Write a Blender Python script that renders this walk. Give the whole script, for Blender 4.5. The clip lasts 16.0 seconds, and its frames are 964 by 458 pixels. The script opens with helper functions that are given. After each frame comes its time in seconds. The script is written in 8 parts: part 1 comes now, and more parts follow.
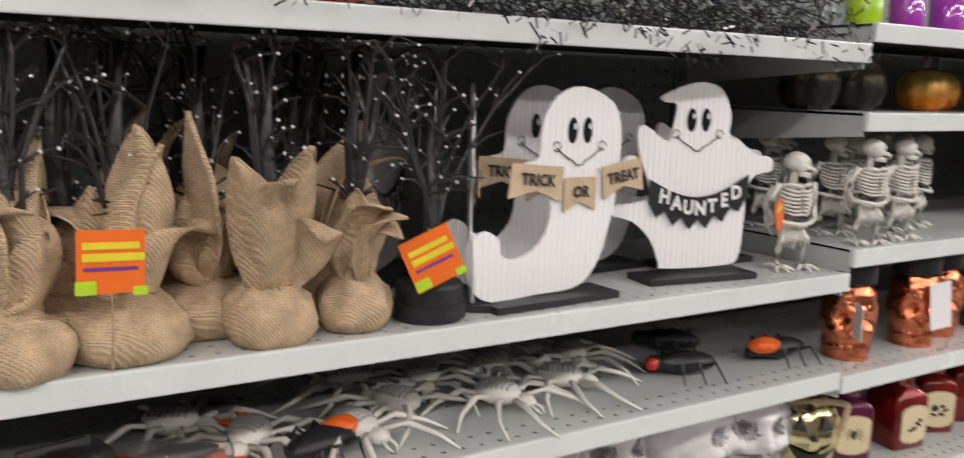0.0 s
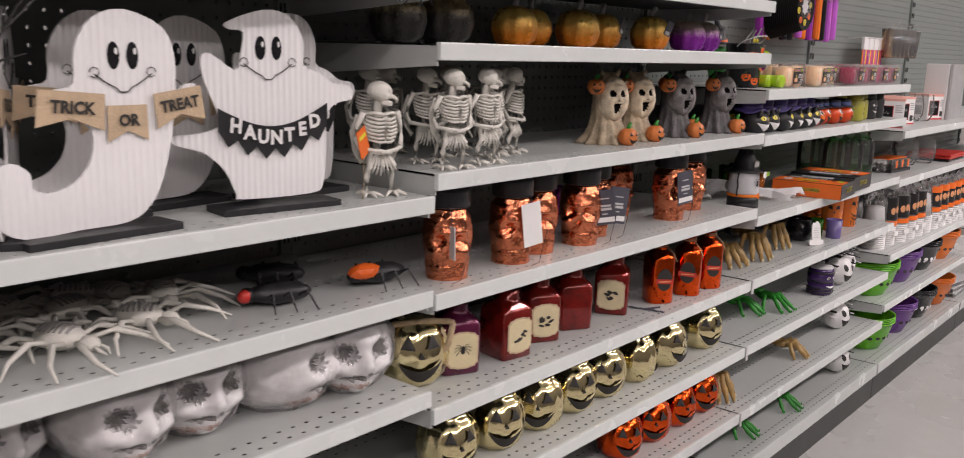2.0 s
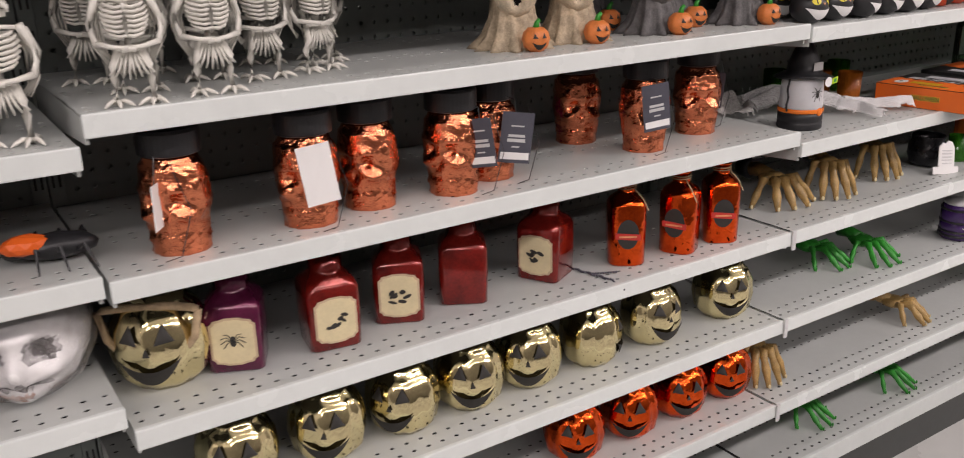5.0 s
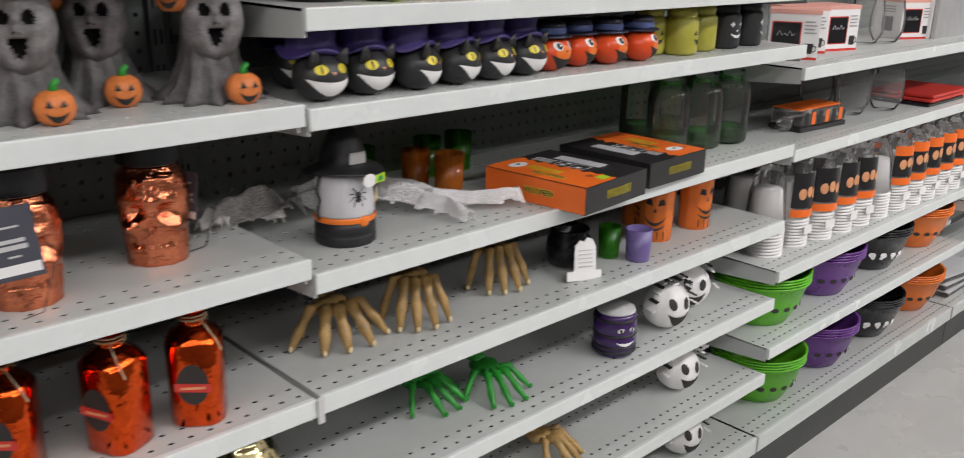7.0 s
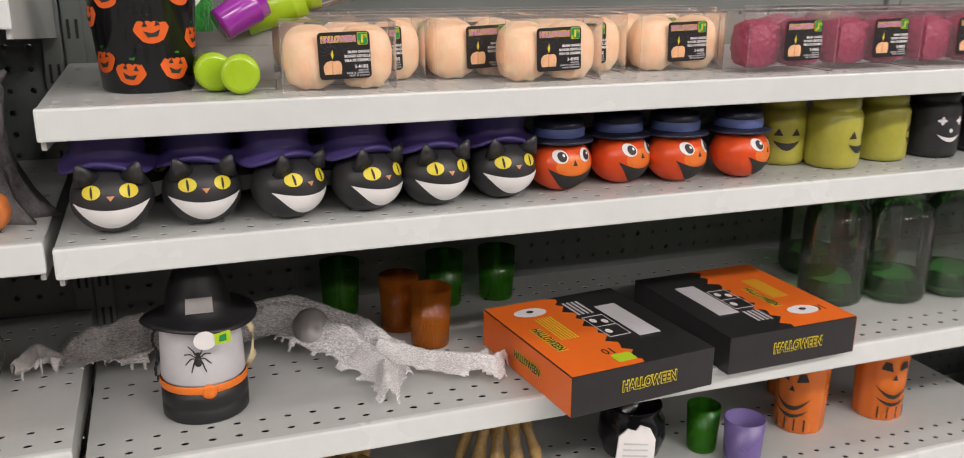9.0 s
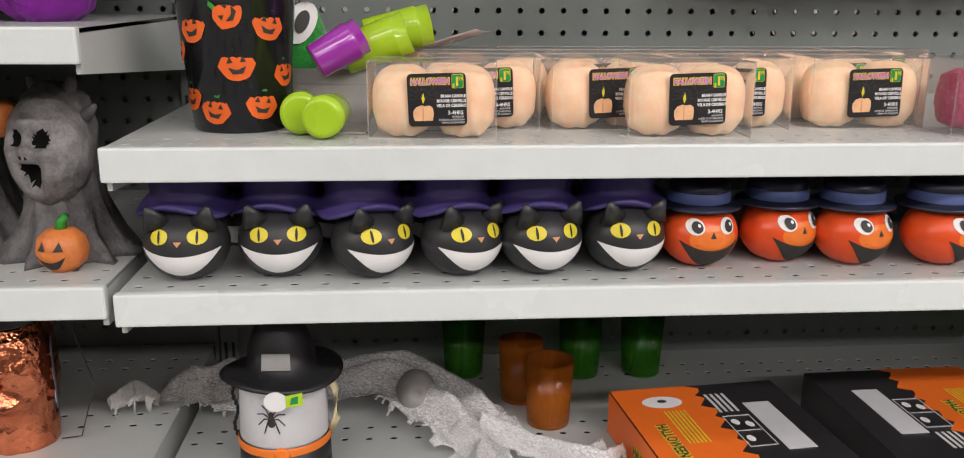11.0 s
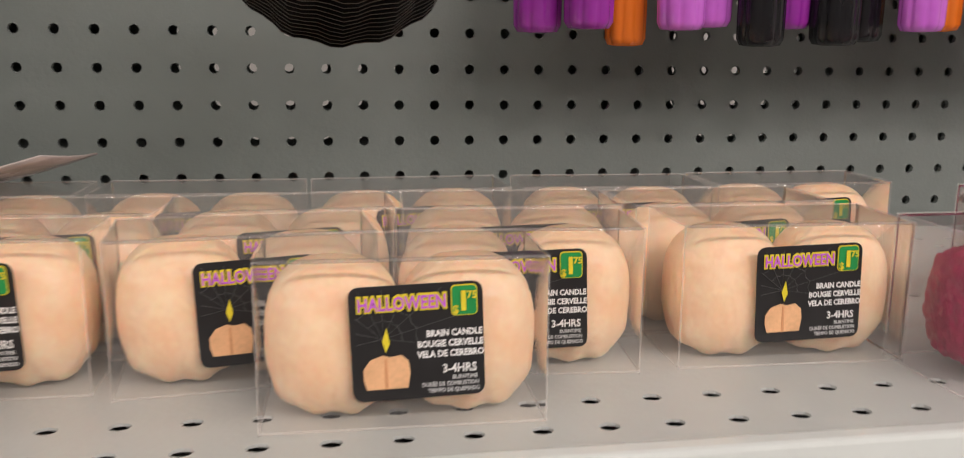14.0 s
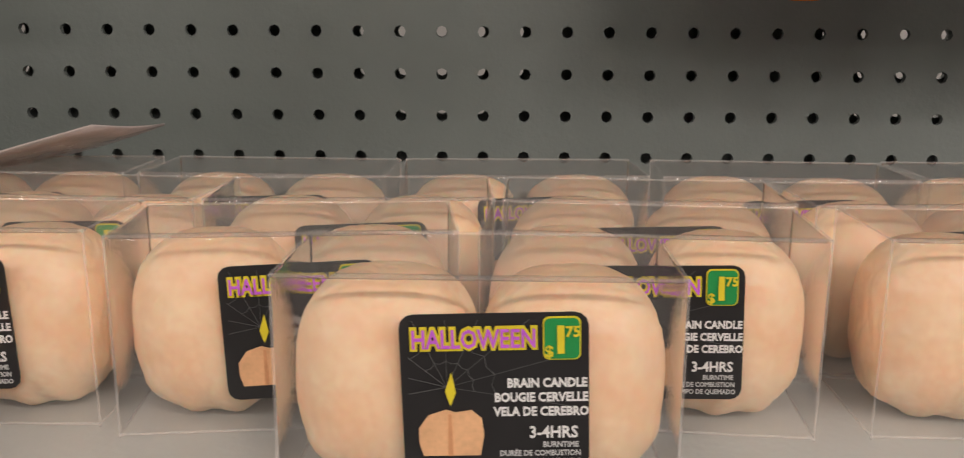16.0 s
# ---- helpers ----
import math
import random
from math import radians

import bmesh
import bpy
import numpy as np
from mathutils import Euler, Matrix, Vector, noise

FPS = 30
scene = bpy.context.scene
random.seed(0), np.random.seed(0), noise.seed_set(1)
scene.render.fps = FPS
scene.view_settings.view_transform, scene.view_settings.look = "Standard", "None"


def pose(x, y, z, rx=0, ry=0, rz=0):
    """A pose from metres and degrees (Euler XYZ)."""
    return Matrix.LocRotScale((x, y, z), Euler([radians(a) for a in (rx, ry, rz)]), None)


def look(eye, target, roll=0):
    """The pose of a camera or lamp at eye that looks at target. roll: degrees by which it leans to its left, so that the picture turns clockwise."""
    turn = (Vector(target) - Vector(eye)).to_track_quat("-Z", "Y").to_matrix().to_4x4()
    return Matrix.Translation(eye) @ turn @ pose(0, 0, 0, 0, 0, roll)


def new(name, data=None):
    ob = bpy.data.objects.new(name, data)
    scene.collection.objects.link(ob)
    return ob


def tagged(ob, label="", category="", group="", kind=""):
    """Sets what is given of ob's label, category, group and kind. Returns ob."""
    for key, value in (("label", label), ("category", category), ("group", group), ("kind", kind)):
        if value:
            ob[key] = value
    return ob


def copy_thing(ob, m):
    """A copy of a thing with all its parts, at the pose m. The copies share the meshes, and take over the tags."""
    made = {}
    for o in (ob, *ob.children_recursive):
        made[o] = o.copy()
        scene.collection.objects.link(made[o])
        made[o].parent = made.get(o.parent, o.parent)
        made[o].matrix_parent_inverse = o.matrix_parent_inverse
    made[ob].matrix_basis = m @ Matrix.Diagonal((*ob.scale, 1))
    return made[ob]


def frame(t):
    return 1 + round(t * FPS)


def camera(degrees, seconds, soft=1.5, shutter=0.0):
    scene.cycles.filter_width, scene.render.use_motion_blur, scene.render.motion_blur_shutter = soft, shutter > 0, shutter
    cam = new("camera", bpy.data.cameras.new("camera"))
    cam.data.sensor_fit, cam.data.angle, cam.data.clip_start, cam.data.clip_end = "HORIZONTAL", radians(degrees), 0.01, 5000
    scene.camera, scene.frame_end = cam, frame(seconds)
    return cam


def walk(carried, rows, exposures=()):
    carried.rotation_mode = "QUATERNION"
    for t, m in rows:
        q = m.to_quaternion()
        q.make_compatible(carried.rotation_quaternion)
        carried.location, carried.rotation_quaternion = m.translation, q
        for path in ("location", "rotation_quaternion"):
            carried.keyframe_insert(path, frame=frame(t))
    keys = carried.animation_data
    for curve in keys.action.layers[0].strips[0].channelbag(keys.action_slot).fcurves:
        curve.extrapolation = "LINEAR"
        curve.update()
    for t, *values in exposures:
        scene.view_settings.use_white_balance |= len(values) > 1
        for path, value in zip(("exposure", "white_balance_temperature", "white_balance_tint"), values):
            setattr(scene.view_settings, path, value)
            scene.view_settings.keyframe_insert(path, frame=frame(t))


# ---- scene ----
cam = camera(56.4, 16.0, 1.0, 0.3)
PATH = [
    (0, (-1.156, -0.814, 1.305), (-0.106, 0.857, 0.983), 1.7),
    (0.5, (-1.174, -0.867, 1.301), (0.098, 0.616, 0.875), 2.3),
    (1, (-1.192, -0.882, 1.276), (0.226, 0.453, 0.823), 2.0),
    (1.5, (-1.132, -0.908, 1.276), (0.347, 0.37, 0.853), 1.6),
    (2, (-1.007, -0.956, 1.27), (0.486, 0.316, 0.877), 1.6),
    (2.5, (-0.911, -0.999, 1.26), (0.529, 0.312, 0.805), 1.6),
    (3, (-0.816, -1.006, 1.257), (0.58, 0.321, 0.717), 0.8),
    (3.2, (-0.759, -0.995, 1.251), (0.611, 0.353, 0.698), -0.1),
    (5.3, (-0.069, -1.042, 1.265), (0.941, 0.555, 0.611), -1.4),
    (5.5, (-0.012, -1.019, 1.255), (1.009, 0.568, 0.593), -1.4),
    (6, (0.188, -0.902, 1.257), (1.323, 0.621, 0.63), -0.4),
    (6.5, (0.396, -0.876, 1.256), (1.699, 0.507, 0.633), 0.1),
    (7, (0.64, -0.914, 1.268), (1.955, 0.461, 0.653), 1.1),
    (7.5, (0.818, -0.969, 1.278), (2.107, 0.429, 0.657), 0.6),
    (8, (1.03, -0.852, 1.291), (2.337, 0.534, 0.682), 1.1),
    (8.5, (1.167, -0.783, 1.295), (2.303, 0.745, 0.685), 0.6),
    (9, (1.32, -0.797, 1.304), (1.968, 1.007, 0.732), 0.3),
    (9.2, (1.369, -0.814, 1.299), (1.94, 1.015, 0.725), 0.8),
    (11.3, (1.487, -0.668, 1.308), (1.604, 1.263, 0.801), 0.8),
    (11.5, (1.512, -0.648, 1.306), (1.619, 1.286, 0.81), 1.1),
    (12, (1.591, -0.601, 1.346), (1.701, 1.356, 0.95), 0.9),
    (12.5, (1.646, -0.548, 1.328), (1.792, 1.412, 0.963), 0.5),
    (13, (1.623, -0.456, 1.321), (1.864, 1.495, 0.955), 0.8),
    (13.5, (1.615, -0.37, 1.317), (1.978, 1.56, 0.939), 0.6),
    (14, (1.669, -0.276, 1.323), (1.991, 1.658, 0.929), 0.5),
    (14.5, (1.699, -0.215, 1.319), (1.86, 1.739, 0.923), 0.5),
    (15, (1.685, -0.191, 1.313), (1.721, 1.765, 0.898), 0.6),
    (15.5, (1.679, -0.186, 1.311), (1.659, 1.767, 0.882), 0.5),
    (16, (1.695, -0.184, 1.311), (1.68, 1.768, 0.872), 0.4),
]
walk(cam, [(t, look(eye, target, roll)) for t, eye, target, roll in PATH],
     [(0.0, -0.1, 6550, 12), (2.5, -0.3, 6700, 20), (5.5, -0.12, 6750, 18), (6.2, -0.2, 6500, 13), (7.5, -0.22, 6350, 11), (9.0, -0.12, 6750, 15), (11.5, -0.08, 6550, 12), (12.5, -0.15, 6850, 15), (13.5, -0.18, 6900, 15), (14.5, -0.38, 6950, 14), (16.0, -0.5, 7050, 14)])

# ---- world and light ----
from mathutils.geometry import tessellate_polygon

world = bpy.data.worlds.new("world")
scene.world = world
world.use_nodes = True
world.node_tree.nodes["Background"].inputs[0].default_value = (0.9, 0.95, 1.0, 1)
world.node_tree.nodes["Background"].inputs[1].default_value = 0.02


def strip_light(x, y, z, length, width, watts):
    """A ceiling fluorescent: a lamp in the opening of its housing."""
    data = bpy.data.lights.new("strip_lamp", "AREA")
    data.shape, data.size, data.size_y, data.energy, data.color = "RECTANGLE", length, width, watts, (1.0, 0.955, 0.935)
    ob = new("strip_lamp", data)
    ob.matrix_world = pose(x, y, z)
    return ob


LAMP_ROWS = ((-0.75, 9), (-2.6, 74), (-4.6, 62), (2.6, 42))
LAMPS_X = ((-3.0, 1.2), (0.2, 0.6), (3.4, 1.4), (6.6, 1.1))
for ly, watts in LAMP_ROWS:
    for lx, share in LAMPS_X:
        strip_light(lx, ly, 3.28, 2.6, 0.3, watts * share)


# ---- materials ----
def material(name, color, rough=0.5, metal=0.0, vary=0.08, scale=18.0, bump=0.0, bump_scale=120.0, second=None, coat=0.0,
             transmission=0.0, ior=1.45, spec=0.5, rough_vary=0.06, subsurface=0.0, alpha=1.0, piece=0.0, sheen=0.0):
    """A surface with colour variation at two scales, uneven gloss and fine relief."""
    m = bpy.data.materials.new(name)
    m.use_nodes = True
    nt = m.node_tree
    b = nt.nodes["Principled BSDF"]
    tc = nt.nodes.new("ShaderNodeTexCoord")
    n1 = nt.nodes.new("ShaderNodeTexNoise")
    n1.inputs["Scale"].default_value, n1.inputs["Detail"].default_value = scale, 5
    n2 = nt.nodes.new("ShaderNodeTexNoise")
    n2.inputs["Scale"].default_value, n2.inputs["Detail"].default_value = scale * 7, 3
    nt.links.new(tc.outputs["Object"], n1.inputs["Vector"])
    nt.links.new(tc.outputs["Object"], n2.inputs["Vector"])
    add = nt.nodes.new("ShaderNodeMath")
    add.operation = "MULTIPLY_ADD"
    nt.links.new(n2.outputs["Fac"], add.inputs[0])
    add.inputs[1].default_value = 0.5
    nt.links.new(n1.outputs["Fac"], add.inputs[2])
    ramp = nt.nodes.new("ShaderNodeMapRange")
    ramp.inputs["From Min"].default_value, ramp.inputs["From Max"].default_value = 0.5, 1.0
    nt.links.new(add.outputs[0], ramp.inputs["Value"])
    mix = nt.nodes.new("ShaderNodeMix")
    mix.data_type = "RGBA"
    nt.links.new(ramp.outputs["Result"], mix.inputs["Factor"])
    lo = [max(0.0, c * (1 - vary)) for c in color[:3]]
    hi = list(second[:3]) if second else [min(1.0, c * (1 + vary)) for c in color[:3]]
    mix.inputs["A"].default_value, mix.inputs["B"].default_value = (*lo, 1), (*hi, 1)
    colour = mix.outputs["Result"]
    if piece:
        info = nt.nodes.new("ShaderNodeObjectInfo")
        hsv = nt.nodes.new("ShaderNodeHueSaturation")
        pr = nt.nodes.new("ShaderNodeMapRange")
        pr.inputs["To Min"].default_value, pr.inputs["To Max"].default_value = 1 - piece, 1 + piece
        nt.links.new(info.outputs["Random"], pr.inputs["Value"])
        nt.links.new(pr.outputs["Result"], hsv.inputs["Value"])
        nt.links.new(colour, hsv.inputs["Color"])
        colour = hsv.outputs["Color"]
    nt.links.new(colour, b.inputs["Base Color"])
    rr = nt.nodes.new("ShaderNodeMapRange")
    rr.inputs["From Min"].default_value, rr.inputs["From Max"].default_value = 0.3, 0.7
    rr.inputs["To Min"].default_value, rr.inputs["To Max"].default_value = max(0.02, rough - rough_vary), min(1.0, rough + rough_vary)
    nt.links.new(n1.outputs["Fac"], rr.inputs["Value"])
    nt.links.new(rr.outputs["Result"], b.inputs["Roughness"])
    b.inputs["Metallic"].default_value = metal
    b.inputs["Coat Weight"].default_value = coat
    b.inputs["Coat Roughness"].default_value = 0.08
    b.inputs["Transmission Weight"].default_value = transmission
    b.inputs["IOR"].default_value = ior
    b.inputs["Specular IOR Level"].default_value = spec
    b.inputs["Subsurface Weight"].default_value = subsurface
    b.inputs["Subsurface Radius"].default_value = (0.012, 0.006, 0.004)
    b.inputs["Sheen Weight"].default_value = sheen
    b.inputs["Alpha"].default_value = alpha
    if bump:
        bn = nt.nodes.new("ShaderNodeBump")
        n3 = nt.nodes.new("ShaderNodeTexNoise")
        n3.inputs["Scale"].default_value, n3.inputs["Detail"].default_value = bump_scale, 4
        nt.links.new(tc.outputs["Object"], n3.inputs["Vector"])
        nt.links.new(n3.outputs["Fac"], bn.inputs["Height"])
        bn.inputs["Strength"].default_value, bn.inputs["Distance"].default_value = bump, 0.004
        nt.links.new(bn.outputs["Normal"], b.inputs["Normal"])
    return m


def two_tone(name, low, high, z0, z1, rough=0.35, metal=0.6, fleck=0.35):
    """Paint that fades from one colour at height z0 to another at z1, broken by glitter flecks."""
    m = material(name, low, rough, metal, 0.2, 40, 0.35, 260)
    nt = m.node_tree
    b = nt.nodes["Principled BSDF"]
    tc = nt.nodes.new("ShaderNodeTexCoord")
    sep = nt.nodes.new("ShaderNodeSeparateXYZ")
    nt.links.new(tc.outputs["Object"], sep.inputs[0])
    nz = nt.nodes.new("ShaderNodeTexNoise")
    nz.inputs["Scale"].default_value = 180
    nt.links.new(tc.outputs["Object"], nz.inputs["Vector"])
    ma = nt.nodes.new("ShaderNodeMath")
    ma.operation = "MULTIPLY_ADD"
    nt.links.new(nz.outputs["Fac"], ma.inputs[0])
    ma.inputs[1].default_value = fleck * (z1 - z0) * 2
    nt.links.new(sep.outputs["Z"], ma.inputs[2])
    mr = nt.nodes.new("ShaderNodeMapRange")
    mr.inputs["From Min"].default_value, mr.inputs["From Max"].default_value = z0 + fleck * (z1 - z0), z1 + fleck * (z1 - z0)
    nt.links.new(ma.outputs[0], mr.inputs["Value"])
    mix = nt.nodes.new("ShaderNodeMix")
    mix.data_type = "RGBA"
    nt.links.new(mr.outputs["Result"], mix.inputs["Factor"])
    mix.inputs["A"].default_value, mix.inputs["B"].default_value = (*low, 1), (*high, 1)
    nt.links.new(mix.outputs["Result"], b.inputs["Base Color"])
    return m


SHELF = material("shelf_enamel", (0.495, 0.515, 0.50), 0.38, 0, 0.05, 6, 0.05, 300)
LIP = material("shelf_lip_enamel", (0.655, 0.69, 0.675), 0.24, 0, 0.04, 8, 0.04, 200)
PEG = material("pegboard_paint", (0.182, 0.205, 0.194), 0.5, 0, 0.07, 5, 0.08, 350)
KICK = material("kick_plate_grey", (0.055, 0.058, 0.056), 0.5, 0, 0.12, 7, 0.05, 90)
FLOOR = material("polished_floor", (0.50, 0.50, 0.485), 0.28, 0, 0.06, 3, 0.03, 60)
WALL = material("wall_paint", (0.40, 0.385, 0.37), 0.7, 0, 0.05, 2, 0.05, 80)
AISLE = material("aisle_grey", (0.30, 0.285, 0.275), 0.7, 0, 0.2, 3, 0.1, 30)
CEIL = material("ceiling_tile", (0.75, 0.75, 0.73), 0.9, 0, 0.06, 4, 0.2, 60)


# ---- mesh helpers ----
def part(name, bm, mat, parent=None, label="", smooth=False):
    """Links a bmesh as one mesh object, under parent where one is given."""
    me = bpy.data.meshes.new(name)
    bm.to_mesh(me)
    bm.free()
    for mm in (mat if isinstance(mat, (list, tuple)) else [mat]):
        me.materials.append(mm)
    if smooth:
        me.shade_smooth()
    ob = new(name, me)
    if parent is not None:
        ob.parent = parent
    if label:
        tagged(ob, label)
    return ob


def raw_part(name, verts, faces, mat, parent=None, smooth=False):
    me = bpy.data.meshes.new(name)
    me.from_pydata(verts, [], faces)
    me.materials.append(mat)
    if smooth:
        me.shade_smooth()
    ob = new(name, me)
    if parent is not None:
        ob.parent = parent
    return ob


def box(bm, x0, y0, z0, x1, y1, z1, bevel=0.0, m=None):
    g = bmesh.ops.create_cube(bm, size=1)
    mat4 = Matrix.LocRotScale(((x0 + x1) / 2, (y0 + y1) / 2, (z0 + z1) / 2), None, (x1 - x0, y1 - y0, z1 - z0))
    bmesh.ops.transform(bm, matrix=(m @ mat4) if m else mat4, verts=g["verts"])
    if bevel:
        vs = set(g["verts"])
        es = [e for e in bm.edges if e.verts[0] in vs and e.verts[1] in vs]
        bmesh.ops.bevel(bm, geom=es, offset=bevel, segments=2, affect="EDGES", profile=0.6)
    return bm


def lathe(bm, profile, n=24, m=None, lobes=0, depth=0.0, squash=1.0, close=True):
    """Turns (radius, height) pairs round the z axis; lobes carve ribs of that depth; squash flattens y."""
    rings = []
    for r, z in profile:
        ring = []
        for i in range(n):
            a = 2 * math.pi * i / n
            k = 1.0
            if lobes:
                k = 1 - depth * (1 - abs(math.sin(a * lobes / 2)) ** 0.6)
            p = Vector((r * k * math.cos(a), r * k * math.sin(a) * squash, z))
            ring.append(bm.verts.new((m @ p) if m else p))
        rings.append(ring)
    for a, b in zip(rings, rings[1:]):
        for i in range(n):
            bm.faces.new((a[i], a[(i + 1) % n], b[(i + 1) % n], b[i]))
    if close:
        bm.faces.new(list(reversed(rings[0])))
        bm.faces.new(rings[-1])
    return bm


def tube(bm, pts, radii, n=8):
    """A tapered tube through points."""
    rings = []
    pts = [Vector(p) for p in pts]
    for i, p in enumerate(pts):
        d = (pts[min(i + 1, len(pts) - 1)] - pts[max(i - 1, 0)])
        if d.length < 1e-7:
            d = Vector((0, 0, 1))
        q = d.to_track_quat("Z", "Y")
        r = radii[i] if isinstance(radii, (list, tuple)) else radii
        rings.append([bm.verts.new(p + q @ Vector((r * math.cos(2 * math.pi * k / n), r * math.sin(2 * math.pi * k / n), 0))) for k in range(n)])
    for a, b in zip(rings, rings[1:]):
        for i in range(n):
            bm.faces.new((a[i], a[(i + 1) % n], b[(i + 1) % n], b[i]))
    bm.faces.new(list(reversed(rings[0])))
    bm.faces.new(rings[-1])
    return bm


def ball(bm, c, r, n=16, m=None):
    """An ellipsoid; r is one radius or three."""
    rr = (r, r, r) if isinstance(r, (int, float)) else r
    g = bmesh.ops.create_uvsphere(bm, u_segments=n, v_segments=max(6, n * 2 // 3), radius=1)
    mm = Matrix.LocRotScale(c, None, rr)
    bmesh.ops.transform(bm, matrix=(m @ mm) if m else mm, verts=g["verts"])
    return g["verts"]


def slab(bm, outline, thick, m=None, bevel=0.0):
    """A plate cut to an outline in x and z, from y = 0 back to y = thick."""
    f = [bm.verts.new((x, 0, z)) for x, z in outline]
    bk = [bm.verts.new((x, thick, z)) for x, z in outline]
    for i, j, k in tessellate_polygon([[Vector((x, z, 0)) for x, z in outline]]):
        bm.faces.new((f[i], f[j], f[k]))
        bm.faces.new((bk[k], bk[j], bk[i]))
    for i in range(len(f)):
        j = (i + 1) % len(f)
        bm.faces.new((f[j], f[i], bk[i], bk[j]))
    if m:
        bmesh.ops.transform(bm, matrix=m, verts=f + bk)
    bmesh.ops.recalc_face_normals(bm, faces=bm.faces[:])
    return bm


def thing(name, at, label, category, group="", turn=0.0, lean=0.0):
    """An empty at a thing's base, which its parts hang under; turn: degrees by which its front turns to the west."""
    ob = new(name)
    ob.empty_display_size = 0.05
    ob.matrix_world = pose(*at, lean, 0, -turn)
    return tagged(ob, label, category, group)


# ---- room ----
def setting(name, bm, mat, label, category):
    return tagged(part(name, bm, mat), label, category, kind="structure")


setting("floor", box(bmesh.new(), -5, -6, -0.1, 9, 5, 0), FLOOR, "smooth pale grey polished shop floor", "floor")
setting("ceiling", box(bmesh.new(), -5, -6, 3.4, 9, 5, 3.5), CEIL, "plain white ceiling above the aisle", "ceiling")
setting("wall_north", box(bmesh.new(), -5, 5, 0, 9, 5.1, 3.4), WALL, "plain off-white shop wall", "wall")
setting("wall_south", box(bmesh.new(), -5, -6.1, 0, 9, -6, 3.4), WALL, "plain off-white shop wall", "wall")
setting("wall_west", box(bmesh.new(), -5.1, -6.1, 0, -5, 5.1, 3.4), WALL, "plain off-white shop wall", "wall")
setting("wall_east", box(bmesh.new(), 9, -6.1, 0, 9.1, 5.1, 3.4), WALL, "plain off-white shop wall", "wall")
# Unseen block added across the aisle to screen and bounce lamp light.
setting("unseen_aisle_block", box(bmesh.new(), -5, -2.5, 0, 6.5, -2.4, 1.85), AISLE, "unseen plain grey block standing in for shelving across the aisle", "wall")
for ly, watts in LAMP_ROWS:
    for lx, share in LAMPS_X:
        lamp = thing("ceiling_light", (lx, ly, 3.29), "white fluorescent strip fixture on the ceiling", "ceiling light", "aisle strip lights")
        bm = bmesh.new()
        box(bm, -1.35, -0.19, 0, 1.35, 0.19, 0.108, 0.006)
        part("housing", bm, LIP, lamp)

# ---- shelving ----
BAY, BACK, LIPH = 1.22, 0.373, 0.026
PITCH = 0.0254


def perforated(x0, z0, nx, nz, y, thick, r=0.0036):
    """A pegboard sheet of nx by nz cells with a round hole through each."""
    vs, fs = [], []
    h = PITCH / 2
    sq = [(h, 0), (h, h), (0, h), (-h, h), (-h, 0), (-h, -h), (0, -h), (h, -h)]
    ci = [(r * math.cos(i * math.pi / 4), r * math.sin(i * math.pi / 4)) for i in range(8)]
    way = [(1, 0), (1, 1), (0, 1), (-1, 1), (-1, 0), (-1, -1), (0, -1), (1, -1)]
    seen = {}
    for i in range(nx):
        for j in range(nz):
            cx, cz = x0 + (i + 0.5) * PITCH, z0 + (j + 0.5) * PITCH
            rim = []
            for (a, b), (da, db) in zip(sq, way):
                key = (2 * i + da, 2 * j + db)
                if key not in seen:
                    seen[key] = len(vs)
                    vs.append((cx + a, y, cz + b))
                rim.append(seen[key])
            k = len(vs)
            vs += [(cx + a, y, cz + b) for a, b in ci] + [(cx + a, y + thick, cz + b) for a, b in ci]
            for q in range(8):
                w = (q + 1) % 8
                fs.append((rim[q], k + q, k + w, rim[w]))
                fs.append((k + q, k + 8 + q, k + 8 + w, k + w))
    return vs, fs


def shelf_sheet(x0, x1, y0, y1, z, rows):
    """The shelf's top sheet with rows of slots punched through it: cells of one pitch, each with a slot."""
    vs, fs = [], []
    n = int(round((x1 - x0) / PITCH))
    step = (x1 - x0) / n

    def quad(a, b, c, d):
        k = len(vs)
        vs.extend((a, b, c, d))
        fs.append((k, k + 1, k + 2, k + 3))

    edges = [y0]
    for yr in rows:
        quad((x0, edges[-1], z), (x1, edges[-1], z), (x1, yr - 0.006, z), (x0, yr - 0.006, z))
        for i in range(n):
            ax, bx = x0 + i * step, x0 + (i + 1) * step
            cx = ax + step * 0.5
            ya, yd = yr - 0.006, yr + 0.006
            mx = (ax + bx) / 2
            k = len(vs)
            vs.extend([(bx, yr, z), (bx, yd, z), (mx, yd, z), (ax, yd, z), (ax, yr, z), (ax, ya, z), (mx, ya, z), (bx, ya, z)])
            for dz in (0, -0.0012):
                vs.extend([(cx + 0.0042 * math.cos(q * math.pi / 4), yr + 0.0034 * math.sin(q * math.pi / 4), z + dz) for q in range(8)])
            for q in range(8):
                w = (q + 1) % 8
                fs.append((k + q, k + w, k + 8 + w, k + 8 + q))
                fs.append((k + 8 + q, k + 8 + w, k + 16 + w, k + 16 + q))
        edges.append(yr + 0.006)
    quad((x0, edges[-1], z), (x1, edges[-1], z), (x1, y1, z), (x0, y1, z))
    return vs, fs


